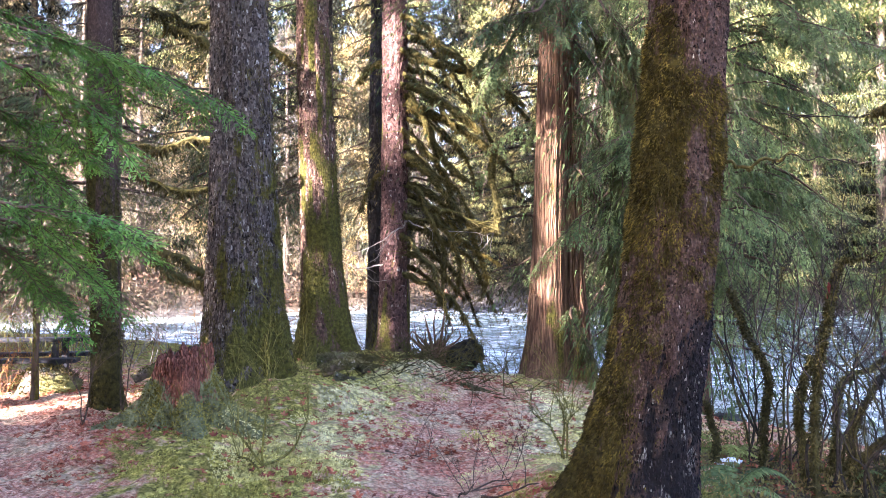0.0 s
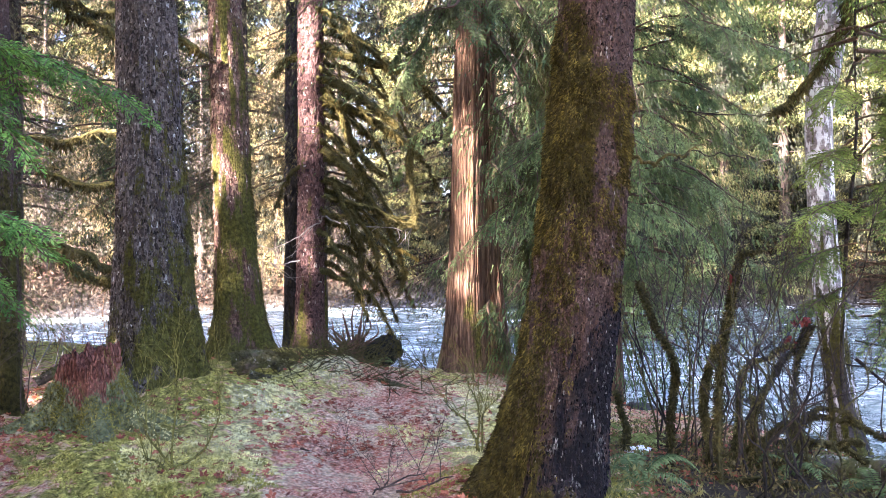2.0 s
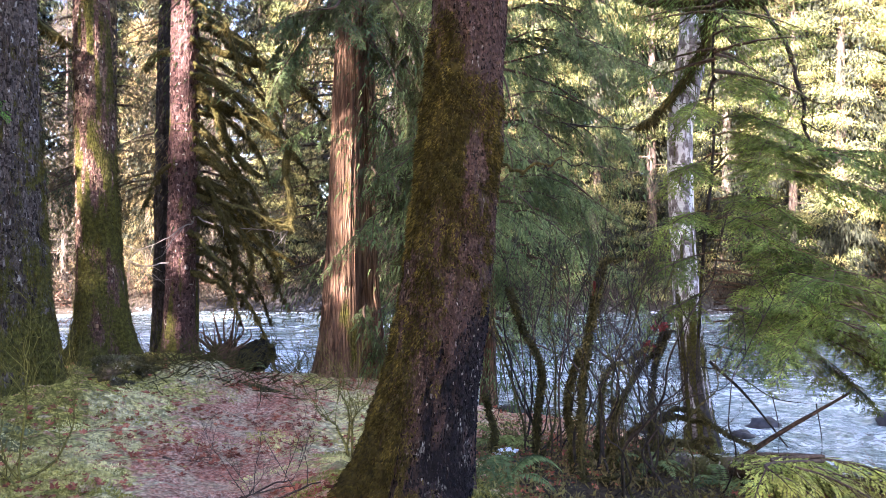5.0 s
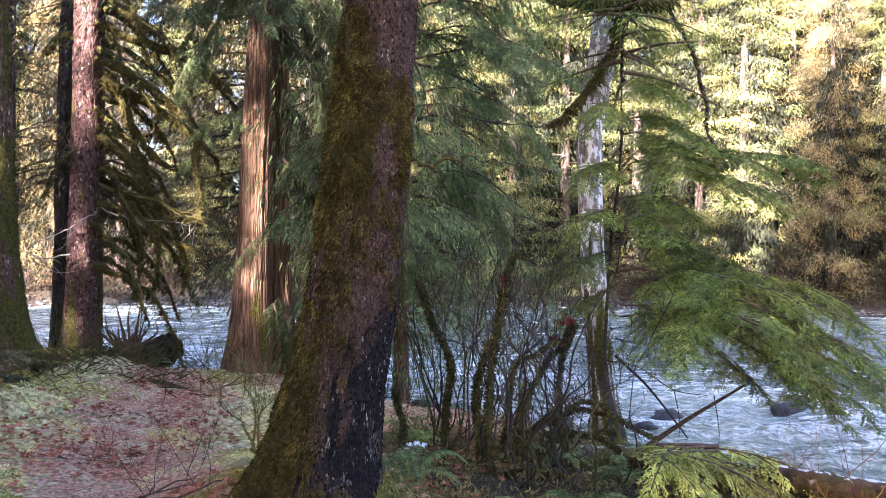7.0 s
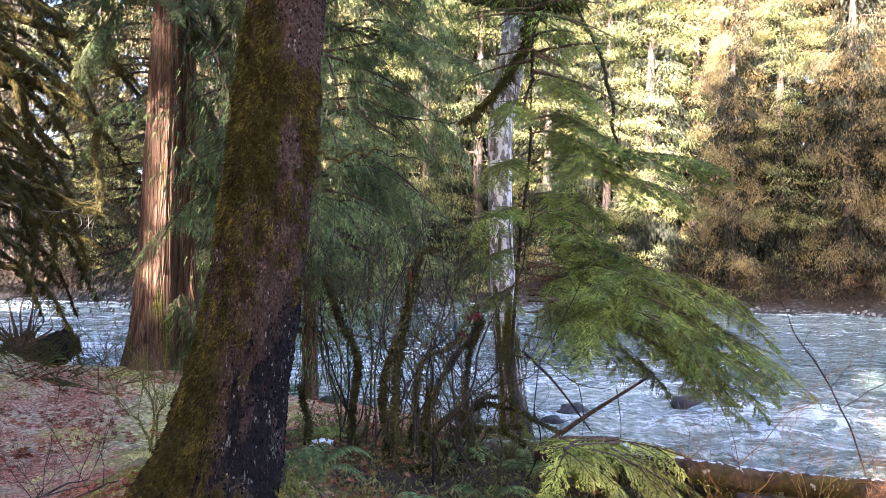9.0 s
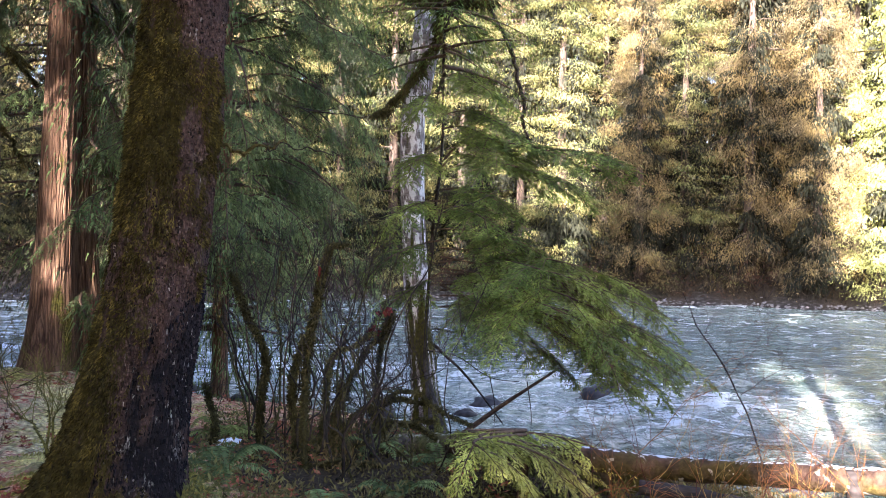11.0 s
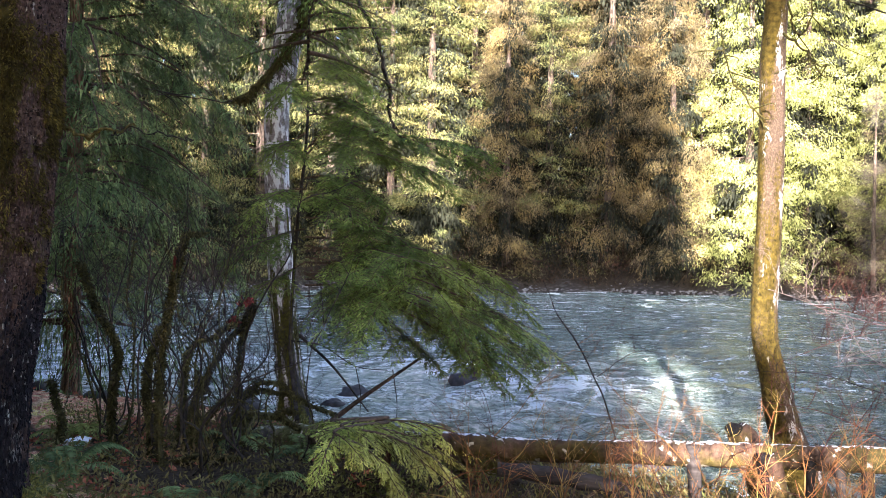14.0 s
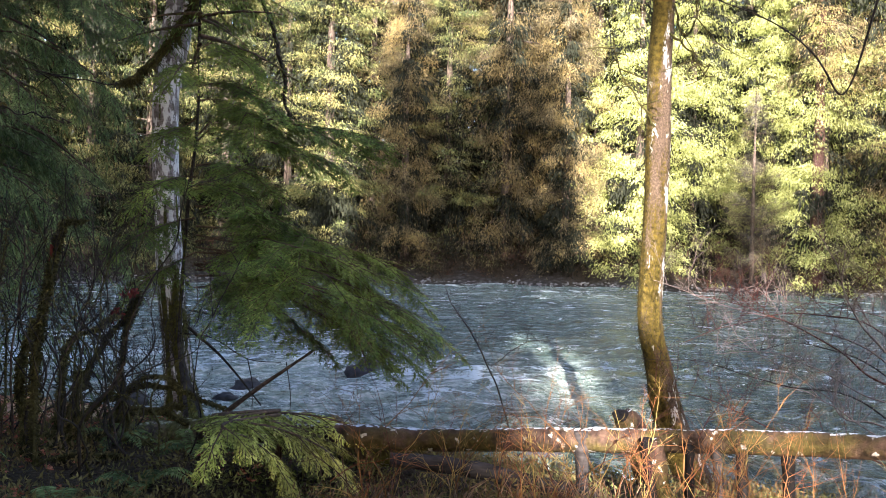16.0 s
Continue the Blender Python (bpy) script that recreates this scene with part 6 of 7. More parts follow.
for pts, r0, r1 in (([(-1.64, 11.28, 0.12), (-1.34, 11.32, 0.22), (-0.96, 11.36, 0.15), (-0.65, 11.38, 0.01)], 0.07, 0.05), ([(-1.11, 11.35, 0.11), (-0.73, 11.38, 0.11), (-0.34, 11.39, 0.01), (0.12, 11.40, -0.13), (0.51, 11.39, -0.26)], 0.09, 0.05), ([(-1.44, 10.91, 0.05), (-1.00, 10.95, -0.06), (-0.48, 10.99, -0.14), (0.12, 11.00, -0.19), (0.64, 10.98, -0.23)], 0.10, 0.08),
                    ([(-1.83, 12.06, 0.18), (-1.51, 12.11, 0.21), (-1.11, 12.15, 0.17), (-0.69, 12.18, 0.08), (-0.20, 12.20, 0.04)], 0.08, 0.06), ([(-0.61, 10.98, -0.03), (-0.18, 11.10, 0.01), (0.34, 11.09, -0.07), (0.70, 11.08, -0.19)], 0.05, 0.03), ([(-1.33, 11.93, 0.26), (-1.09, 11.95, 0.11), (-0.76, 11.98, -0.13)], 0.05, 0.03)):
    root(heap_ob, g, pts, r0 * 1.15, r1 * 1.0, MOSS_LOG, 3400, 0.042, 7, LOG_MOSS)

# small cut stump behind the thick spruce
cs = thing("cut_stump", (-3.45, 11.9, ground_z(-3.45, 11.9)), "small mossy cut stump", "stump")
part("wood", log_mesh("wood", [(0.08, 0.03, 0.0), (0.08, 0.03, 0.35), (0.1, 0.03, 0.62)], (0.12, 0.10, 0.10), MOSS_LOG, 16, 0.2, 3), cs)
root(cs, g, [(-3.3, 11.8, 0.40), (-3.6, 11.6, 0.32), (-3.95, 11.4, 0.16), (-4.2, 11.3, 0.02)], 0.10, 0.06, MOSS_LOG, 900, 0.035)
mr = thing("mossy_boulder", (-4.9, 10.3, ground_z(-4.9, 10.3)), "moss-covered boulder at the trail's edge", "rock")
part("stone", lump("stone", (0.42, 0.3, 0.30), MOSS_LOG, 9, 0.3), mr)
p = g.normal(0, 1, (2600, 3))
p = unit(p) * np.array([0.42, 0.3, 0.31])
p = p[p[:, 2] > -0.05]
part("moss", tuft_cloud(g, p, unit(p), 0.05, MOSS_LEAF), mr)

# dark bench at the side
bx, by = -6.15, 11.2
bench = thing("bench", (bx, by, ground_z(bx, by)), "low dark-painted plank bench beside the trail", "bench", turn=8)


def plank(name, size, at, ob, material=None, label="", bev=0.012):
    bm = bmesh.new()
    bmesh.ops.create_cube(bm, size=1.0)
    bmesh.ops.scale(bm, vec=size, verts=bm.verts)
    bmesh.ops.bevel(bm, geom=bm.edges[:], offset=bev, segments=2, affect="EDGES")
    bmesh.ops.translate(bm, vec=at, verts=bm.verts)
    me = bpy.data.meshes.new(name)
    bm.to_mesh(me)
    bm.free()
    me.materials.append(material or BENCH_WOOD)
    return part(name, me, ob, label)


for dy, z, w in ((0.0, 0.62, 0.26), (-0.42, 0.38, 0.24), (0.42, 0.38, 0.24)):
    plank("board", (2.6, w, 0.05), (0, dy, z), bench)
for dx in (-0.95, 0.95):
    plank("leg", (0.09, 0.95, 0.07), (dx, 0, 0.32), bench)
    for dy in (-0.22, 0.22):
        plank("leg", (0.08, 0.08, 0.62), (dx, dy, 0.29), bench)

# ---- log rail above the water ----
rail_x, rail_y = 5.07, 3.35
rail = thing("log_rail", (rail_x, rail_y, ground_z(rail_x, rail_y)), "weathered mossy log rail frosted along its top, on rough posts", "rail")
rp = [(4.13, 6.18, -0.12), (4.44, 4.76, 0.06), (4.94, 4.29, 0.03), (5.15, 3.41, 0.16), (5.55, 2.78, 0.20), (5.61, 2.20, 0.29), (5.79, 1.73, 0.33), (5.89, 1.38, 0.36), (6.02, 0.74, 0.43)]
part("rail", log_mesh("rail", rel(rp, rail), (0.07, 0.085, 0.085, 0.085, 0.08, 0.078, 0.075, 0.075), RAIL_WOOD, 26, 0.22, 11), rail)
lower = [(4.45, 4.21, -0.02), (4.68, 3.98, -0.04), (4.92, 3.71, -0.09), (5.16, 3.39, -0.16), (5.38, 3.06, -0.22)]
part("lower_log", log_mesh("lower_log", rel(lower, rail), (0.05, 0.06, 0.06, 0.05), GREY_WOOD, 18, 0.3, 12), rail, "grey split log under the rail")
for k, (x0, x1, r) in enumerate(((1050, 1058, 0.05), (1195, 1215, 0.05), (1210, 1250, 0.055), (1285, 1288, 0.035), (1340, 1356, 0.032), (1390, 1398, 0.04), (1480, 1490, 0.04))):
    top = (rp[3][0] + (rp[7][0] - rp[3][0]) * (x0 - 956) / 700, rp[3][1] + (rp[7][1] - rp[3][1]) * (x0 - 956) / 700, 0.25)
    x, y = top[0] + (x1 - x0) * 0.004, top[1] - (x1 - x0) * 0.002
    part("post", log_mesh("post", rel([top, ((top[0] + x) / 2, (top[1] + y) / 2, -0.1), (x, y, ground_z(x, y) - 0.1)], rail), (r, r * 0.85, r * 1.1), (GREY_WOOD, DARK_WOOD, RAIL_WOOD, DARK_WOOD, GREY_WOOD, DARK_WOOD, DARK_WOOD)[k], 12, 0.4, k), rail)

bank_log = thing("bank_log", (5.2, 6.9, ground_z(5.2, 6.9)), "dark rotting log lying along the bank", "log")
part("wood", log_mesh("wood", rel([(3.98, 7.29, -0.38), (4.41, 7.06, -0.36), (4.48, 6.07, -0.19), (5.04, 5.64, -0.22), (4.86, 4.73, -0.09), (5.10, 4.49, -0.15)], bank_log), (0.14, 0.17, 0.16, 0.1), MOSS_LOG, 20, 0.4, 14), bank_log)
mossrock = thing("mossy_rock", (6.05, 6.75, -0.52), "small moss-topped rock on the bank log", "rock")
part("stone", lump("stone", (0.20, 0.16, 0.17), MOSS_LOG, 3, 0.25), mossrock)
stub = thing("cut_log", (7.35, 3.95, -0.42), "mossy sawn log end behind the rail", "log")
part("wood", log_mesh("wood", [(-0.08, 0.05, 0.34), (0.02, -0.02, 0.2), (0.2, -0.1, -0.3)], (0.11, 0.12, 0.13), RAIL_WOOD, 20, 0.2, 15), stub)
part("cut_face", lump("cut_face", (0.085, 0.085, 0.03), DARK_WOOD, 6, 0.15), stub).matrix_basis = pose(-0.10, 0.06, 0.36, 15, -20, 0)
snow = thing("snow_patch", (2.45, 7.15, ground_z(2.45, 7.15) + 0.02), "small leftover patch of snow on the ground", "snow")
part("snow", lump("snow", (0.11, 0.07, 0.035), SNOW, 12, 0.4), snow)

for k, (t, x, y, d, sz) in enumerate(((0, 9.6, 6.6, -1.35, 0.32), (0, 9.3, 13.2, -1.36, 0.35), (0, 7.6, 15.9, -1.38, 0.25), (0, 12.4, 13.4, -1.42, 0.5), (0, 8.3, 12.4, -1.3, 0.22), (0, 6.9, 12.9, -1.25, 0.28), (0, 6.0, 12.6, -1.2, 0.2), (0, 5.2, 15.2, -1.3, 0.3), (0, 16.8, 17.5, -1.45, 0.5), (0, 4.6, 17.0, -1.3, 0.25))):
    rk = thing("river_rock", (x, y, d), "dark wet boulder in the river shallows", "rock", "river boulders")
    part("stone", lump("stone", (sz, sz * 0.75, sz * 0.55), STONE, k * 3.7, 0.35), rk)


# ---- bare shrubs, saplings and stems ----
def twig_tree(heap, g, p, d, length, r, level, spread=0.5, droop=0.0, kids=4, seg=4):
    """A bare branching twig."""
    n = 5
    pts = [np.array(p, float)]
    d = unit(np.array(d, float))
    for _ in range(n):
        d = unit(d + g.normal(0, 0.13, 3) + np.array([0, 0, -droop]))
        pts.append(pts[-1] + d * length / n)
    pts = np.array(pts)
    heap.add(*tube(pts, np.linspace(r, r * 0.4, n + 1), seg))
    if level:
        for _ in range(kids):
            k = g.integers(1, n + 1)
            nd = unit(d + g.normal(0, spread, 3))
            twig_tree(heap, g, pts[k], nd, length * g.uniform(0.35, 0.65), max(r * 0.5, 0.0012), level - 1, spread, droop, kids, 3 if level < 2 else seg)


def stem_on(ob, g, pts, r0, r1, material, moss=0, length=0.03, twigs=0, label="", tw_mat=None):
    line = bend(rel(pts, ob), 9)
    line = line + np.stack([0.03 * fbm(np.arange(len(line)) * 0.11, k * 7.0, 0, int(g.integers(0, 99)), 2) * 2 for k in range(3)], -1)
    hp = Heap()
    hp.add(*tube(line, np.linspace(r0, r1, len(line)), 9, 0.5, int(g.integers(0, 99))))
    b = part("stem", hp.mesh("stem", material), ob, label)
    if twigs:
        tw = Heap()
        for _ in range(twigs):
            k = g.integers(len(line) // 3, len(line))
            twig_tree(tw, g, line[k], (g.normal(0, 0.45), g.normal(0, 0.45), 0.9), g.uniform(0.2, 0.6), 0.0035, 2, 0.38)
        tagged(part("twig_growth", tw.mesh("twig_growth", tw_mat or TWIG), b), kind="stuff")
    if moss:
        f = g.random(moss) * (len(line) - 1.001)
        i = f.astype(int)
        th = g.uniform(0, 2 * np.pi, moss)
        off = np.stack([np.cos(th), np.sin(th), 0.2 * g.normal(0, 1, moss)], -1)
        r = np.interp(f, [0, len(line)], [r0, r1])[:, None]
        pp = line[i] + (line[i + 1] - line[i]) * (f - i)[:, None] + off * r * 0.8
        tagged(part("moss", tuft_cloud(g, pp, unit(off + np.array([0, 0, -0.5])), length, STEM_MOSS), b), kind="stuff")
    return b


g = np.random.default_rng(300)
SAPLING_MOSS = plain_material("sapling_moss", (0.06, 0.055, 0.014), (0.26, 0.23, 0.06), 34, 1.0)
shrub = thing("vine_maple", (2.95, 6.05, ground_z(2.95, 6.05)), "thicket of mossy vine maple stems on the bank", "shrub")
for pts, r0, r1, moss in (
    ([(2.76, 6.18, -0.34), (2.77, 6.18, 0.50), (2.82, 6.16, 0.95), (2.86, 6.15, 1.36), (2.93, 6.11, 1.58), (3.04, 6.06, 1.66)], 0.042, 0.012, 2200),
    ([(2.82, 6.49, -0.36), (2.84, 6.48, 0.07), (2.80, 6.49, 0.50), (2.85, 6.47, 0.88)], 0.035, 0.02, 1500),
    ([(2.59, 6.79, -0.22), (2.61, 6.78, 0.32), (2.63, 6.77, 0.70), (2.51, 6.81, 1.04), (2.35, 6.86, 1.38)], 0.03, 0.02, 1800),
    ([(2.66, 6.87, -0.19), (2.77, 6.83, 0.20), (2.81, 6.81, 0.69), (2.77, 6.83, 1.09), (2.79, 6.82, 1.54)], 0.016, 0.006, 200),
    ([(2.64, 7.19, -0.01), (2.56, 7.22, 0.40), (2.45, 7.25, 0.76), (2.38, 7.27, 1.11), (2.35, 7.28, 1.52)], 0.014, 0.006, 100),
    ([(3.23, 6.86, -0.24), (3.25, 6.85, 0.37), (3.30, 6.82, 0.63), (3.46, 6.75, 0.76), (3.61, 6.68, 0.88)], 0.03, 0.016, 1200),
    ([(3.52, 7.16, 0.20), (3.66, 7.10, 0.53), (3.83, 7.01, 0.80), (3.92, 6.97, 1.02)], 0.03, 0.014, 700),
    ([(3.81, 7.02, -0.43), (3.84, 7.01, 0.11), (3.86, 7.00, 0.64), (3.94, 6.95, 1.01)], 0.035, 0.012, 900),
    ([(3.02, 6.62, -0.46), (3.19, 6.54, -0.06), (3.32, 6.48, 0.13), (3.45, 6.42, 0.26)], 0.03, 0.015, 1100),
    ([(3.09, 6.81, -0.11), (3.23, 6.75, -0.06), (3.46, 6.64, -0.08), (3.55, 6.60, -0.05)], 0.022, 0.012, 900),
    ([(3.78, 6.92, -0.03), (3.86, 6.88, 0.18), (4.02, 6.80, 0.28), (4.23, 6.68, 0.20)], 0.026, 0.012, 800),
    ([(3.80, 6.92, 0.02), (3.96, 6.83, -0.05), (4.14, 6.73, -0.01), (4.25, 6.66, 0.03)], 0.035, 0.02, 1300),
    ([(3.07, 6.38, -0.42), (3.20, 6.32, -0.25), (3.33, 6.26, -0.21), (3.39, 6.23, -0.19)], 0.03, 0.02, 1000),
    ([(3.77, 6.82, -0.17), (3.82, 6.79, -0.27), (3.92, 6.74, -0.47), (3.94, 6.72, -0.63)], 0.03, 0.02, 600),
    ([(3.26, 6.62, -0.04), (3.26, 6.62, 0.21), (3.25, 6.63, 0.46)], 0.022, 0.016, 800),
    ([(2.23, 6.80, -0.00), (2.25, 6.79, 0.14), (2.20, 6.81, 0.33), (2.18, 6.81, 0.48)], 0.03, 0.012, 500),
    ([(2.90, 6.89, -0.12), (2.87, 6.90, 0.38), (2.90, 6.89, 0.88), (2.92, 6.88, 1.39), (2.90, 6.89, 1.74)], 0.010, 0.004, 0),
    ([(2.81, 6.92, -0.17), (2.76, 6.94, 0.28), (2.70, 6.96, 0.78), (2.62, 6.99, 1.28), (2.54, 7.01, 1.68)], 0.009, 0.003, 0),
    ([(3.46, 6.86, -0.15), (3.40, 6.89, 0.36), (3.42, 6.88, 0.88), (3.52, 6.83, 1.19), (3.61, 6.79, 1.50)], 0.009, 0.003, 0),
    ([(3.03, 6.72, -0.09), (3.09, 6.70, 0.30), (3.22, 6.64, 0.65), (3.39, 6.56, 0.96), (3.57, 6.47, 1.21)], 0.008, 0.003, 0),
    ([(2.67, 7.29, -0.19), (2.69, 7.28, 0.33), (2.65, 7.29, 0.85), (2.59, 7.31, 1.27), (2.49, 7.35, 1.68)], 0.008, 0.003, 0),
    ([(3.59, 6.91, -0.07), (3.67, 6.87, 0.25), (3.90, 6.75, 0.36), (4.10, 6.63, 0.47)], 0.012, 0.005, 0),
):
    stem_on(shrub, g, pts, r0 * (0.72 if moss else 1.0), r1 * 0.8, MOSS_STEM if moss else TWIG, int(moss * 2.6), 0.032, 6 if r1 < 0.013 else 3, tw_mat=DARK_TWIG)
for k in range(36):
    x, y = 2.5 + 1.5 * g.random() ** 0.8, 5.7 + 2.3 * g.random()
    z = ground_z(x, y)
    h, l = g.uniform(0.7, 2.1), g.normal(0, 0.38, 2)
    stem_on(shrub, g, [(x, y, z - 0.03)] + [(x + l[0] * s + g.normal(0, 0.07), y + l[1] * s + g.normal(0, 0.07), z + h * s) for s in (0.2, 0.4, 0.6, 0.8, 1.0)], g.uniform(0.006, 0.014), 0.003, (DARK_TWIG, MOSS_STEM)[k % 3 == 0], 250 if k % 3 == 0 else 0, 0.022, 4, tw_mat=DARK_TWIG)
for pts, r in (
    ([(3.05, 6.75, -0.25), (3.30, 6.62, -0.12), (3.60, 6.55, -0.14), (3.95, 6.50, -0.30)], 0.035),
    ([(3.55, 7.05, -0.30), (3.85, 6.95, -0.10), (4.15, 6.85, -0.08), (4.45, 6.75, -0.22)], 0.045),
    ([(2.75, 6.30, -0.20), (3.00, 6.15, -0.10), (3.30, 6.05, -0.12), (3.55, 6.00, -0.28)], 0.028),
    ([(3.70, 6.95, 0.10), (3.95, 6.80, 0.22), (4.25, 6.70, 0.16), (4.60, 6.60, -0.04)], 0.022),
    ([(3.65, 6.90, 0.00), (3.80, 6.80, -0.20), (3.85, 6.70, -0.45)], 0.035),
):
    stem_on(shrub, g, pts, r, r * 0.5, MOSS_STEM, 2600, 0.034, 2, tw_mat=DARK_TWIG)
RED_LEAF = leaf_material("red_dead_leaf", (0.05, 0.01, 0.008), (0.14, 0.03, 0.018), (0.30, 0.07, 0.03), thin=0.35, rough=0.6)
part("broken_tip", log_mesh("broken_tip", rel([(2.84, 6.13, 1.34), (2.85, 6.13, 1.43), (2.84, 6.13, 1.46)], shrub), (0.012, 0.016, 0.004), RED_LEAF, 8, 0.3, 1), shrub, "fresh orange-red broken wood")


def maple_leaf(size, curl):
    """A lobed leaf of a few quads round its stalk, slightly cupped."""
    out = []
    for a, l in ((-2.1, 0.6), (-1.0, 0.9), (0, 1.05), (1.0, 0.9), (2.1, 0.6)):
        d, s = np.array([math.sin(a), math.cos(a), 0]), np.array([math.cos(a), -math.sin(a), 0])
        out += [np.zeros(3), d * l * 0.55 + s * 0.26 + (0, 0, curl * 0.3), d * l + (0, 0, curl), d * l * 0.55 - s * 0.26 + (0, 0, curl * 0.3)]
    return np.array(out) * size


def scatter_leaves(name, places, sizes, tilt, material, g):
    hp = Heap()
    for (x, y, z), s in zip(places, sizes):
        v = maple_leaf(s, g.uniform(-0.25, 0.45))
        m = np.array(Euler((g.normal(0, tilt), g.normal(0, tilt), g.uniform(0, 6.3))).to_matrix())
        hp.add(v @ m.T + (x, y, z), np.arange(20).reshape(5, 4))
    return hp.mesh(name, material, False)


dead = rel([(3.76, 6.82, 1.04), (3.80, 6.80, 1.01), (3.74, 6.83, 1.00), (3.83, 6.79, 1.05), (3.70, 6.85, 0.88), (3.66, 6.87, 0.84), (3.72, 6.84, 0.85), (3.65, 6.88, 0.80)], shrub)
tagged(part("dead_foliage", scatter_leaves("dead_foliage", dead, [0.06] * 8, 1.2, RED_LEAF, g), shrub, "curled dark red dead leaves"), kind="stuff")

for pts_list, name, label, mossy in (
    (([(-1.37, 6.46, -0.01), (-1.38, 6.45, 0.23), (-1.36, 6.46, 0.58), (-1.38, 6.45, 0.84), (-1.34, 6.46, 1.08)], [(-1.37, 6.46, -0.01), (-1.50, 6.43, 0.08), (-1.60, 6.40, 0.15)], [(-1.35, 6.56, -0.02), (-1.18, 6.60, 0.11), (-1.09, 6.61, 0.37), (-1.06, 6.62, 0.73)], [(-1.37, 6.46, 0.01), (-1.54, 6.42, 0.24), (-1.61, 6.40, 0.41)]), "maple_sapling", "small mossy sapling with yellowish twigs in the moss", True),
    (([(1.00, 6.83, 0.03), (0.93, 6.84, 0.19), (0.82, 6.85, 0.31), (0.70, 6.86, 0.42)], [(1.00, 6.83, 0.03), (0.98, 6.83, 0.33), (0.93, 6.84, 0.56)], [(1.01, 6.83, 0.04), (1.05, 6.82, 0.29), (1.14, 6.81, 0.48)]), "maple_sapling", "bare mossy sapling at the alder's foot", True),
    (([(-3.10, 8.02, 0.22), (-3.11, 8.02, 0.55), (-3.08, 8.03, 0.87), (-3.02, 8.05, 1.20)], [(-3.06, 8.04, 0.22), (-3.04, 8.05, 0.54), (-2.98, 8.07, 0.76)]), "bare_sapling", "thin bare sapling beside the slim trunk", False),
    (([(-3.24, 7.53, 0.18), (-3.28, 7.51, 0.41), (-3.37, 7.48, 0.62)], [(-3.24, 7.53, 0.18), (-3.20, 7.55, 0.46), (-3.18, 7.56, 0.66)]), "bare_sapling", "thin bare sapling at the trail's edge", False),
    (([(2.21, 13.82, -0.59), (2.12, 13.84, -0.12), (1.99, 13.86, 0.34)], [(2.21, 13.82, -0.59), (2.35, 13.80, -0.02), (2.44, 13.79, 0.35)]), "bare_sapling", "leafy bush at the cedar's foot", False),
):
    x, y = pts_list[0][0][:2]
    sp = thing(name, (x, y, ground_z(x, y)), label, "sapling")
    for k, pts in enumerate(pts_list):
        pts = [(x, y, ground_z(x, y) - 0.02)] + list(pts[1:])
        stem_on(sp, g, pts, 0.010 if mossy else 0.008, 0.003, SAPLING_MOSS if mossy else TWIG, 200 if mossy else 0, 0.018, 7 if mossy else 4, tw_mat=SAPLING_MOSS if mossy else None)

sap = thing("bare_sapling", (8.52, 6.1, ground_z(8.52, 6.1)), "thin dark bare sapling bending over the water", "sapling")
stem_on(sap, g, [(8.52, 6.1, -1.5), (8.36, 6.29, -0.61), (8.22, 6.47, -0.00), (8.07, 6.64, 0.41), (7.90, 6.83, 0.82), (7.84, 6.90, 1.16)], 0.013, 0.004, DARK_TWIG, twigs=6, tw_mat=DARK_TWIG)
stem_on(sap, g, [(8.22, 6.47, -0.00), (8.38, 6.27, 0.21), (8.55, 6.05, 0.36), (8.69, 5.86, 0.30)], 0.006, 0.003, DARK_TWIG, twigs=5, tw_mat=DARK_TWIG)

WATER_TWIG = plain_material("dull_twig", (0.09, 0.068, 0.060), (0.28, 0.22, 0.19), 30)
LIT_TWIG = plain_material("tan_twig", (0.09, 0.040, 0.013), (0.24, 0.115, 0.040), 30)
RED_TWIG = plain_material("red_twig", (0.035, 0.013, 0.010), (0.11, 0.042, 0.03), 30)
lean = thing("leaning_shrub", (8.6, 1.2, ground_z(8.6, 1.2)), "bare leaning shrub with pale and red twigs over the water", "shrub")
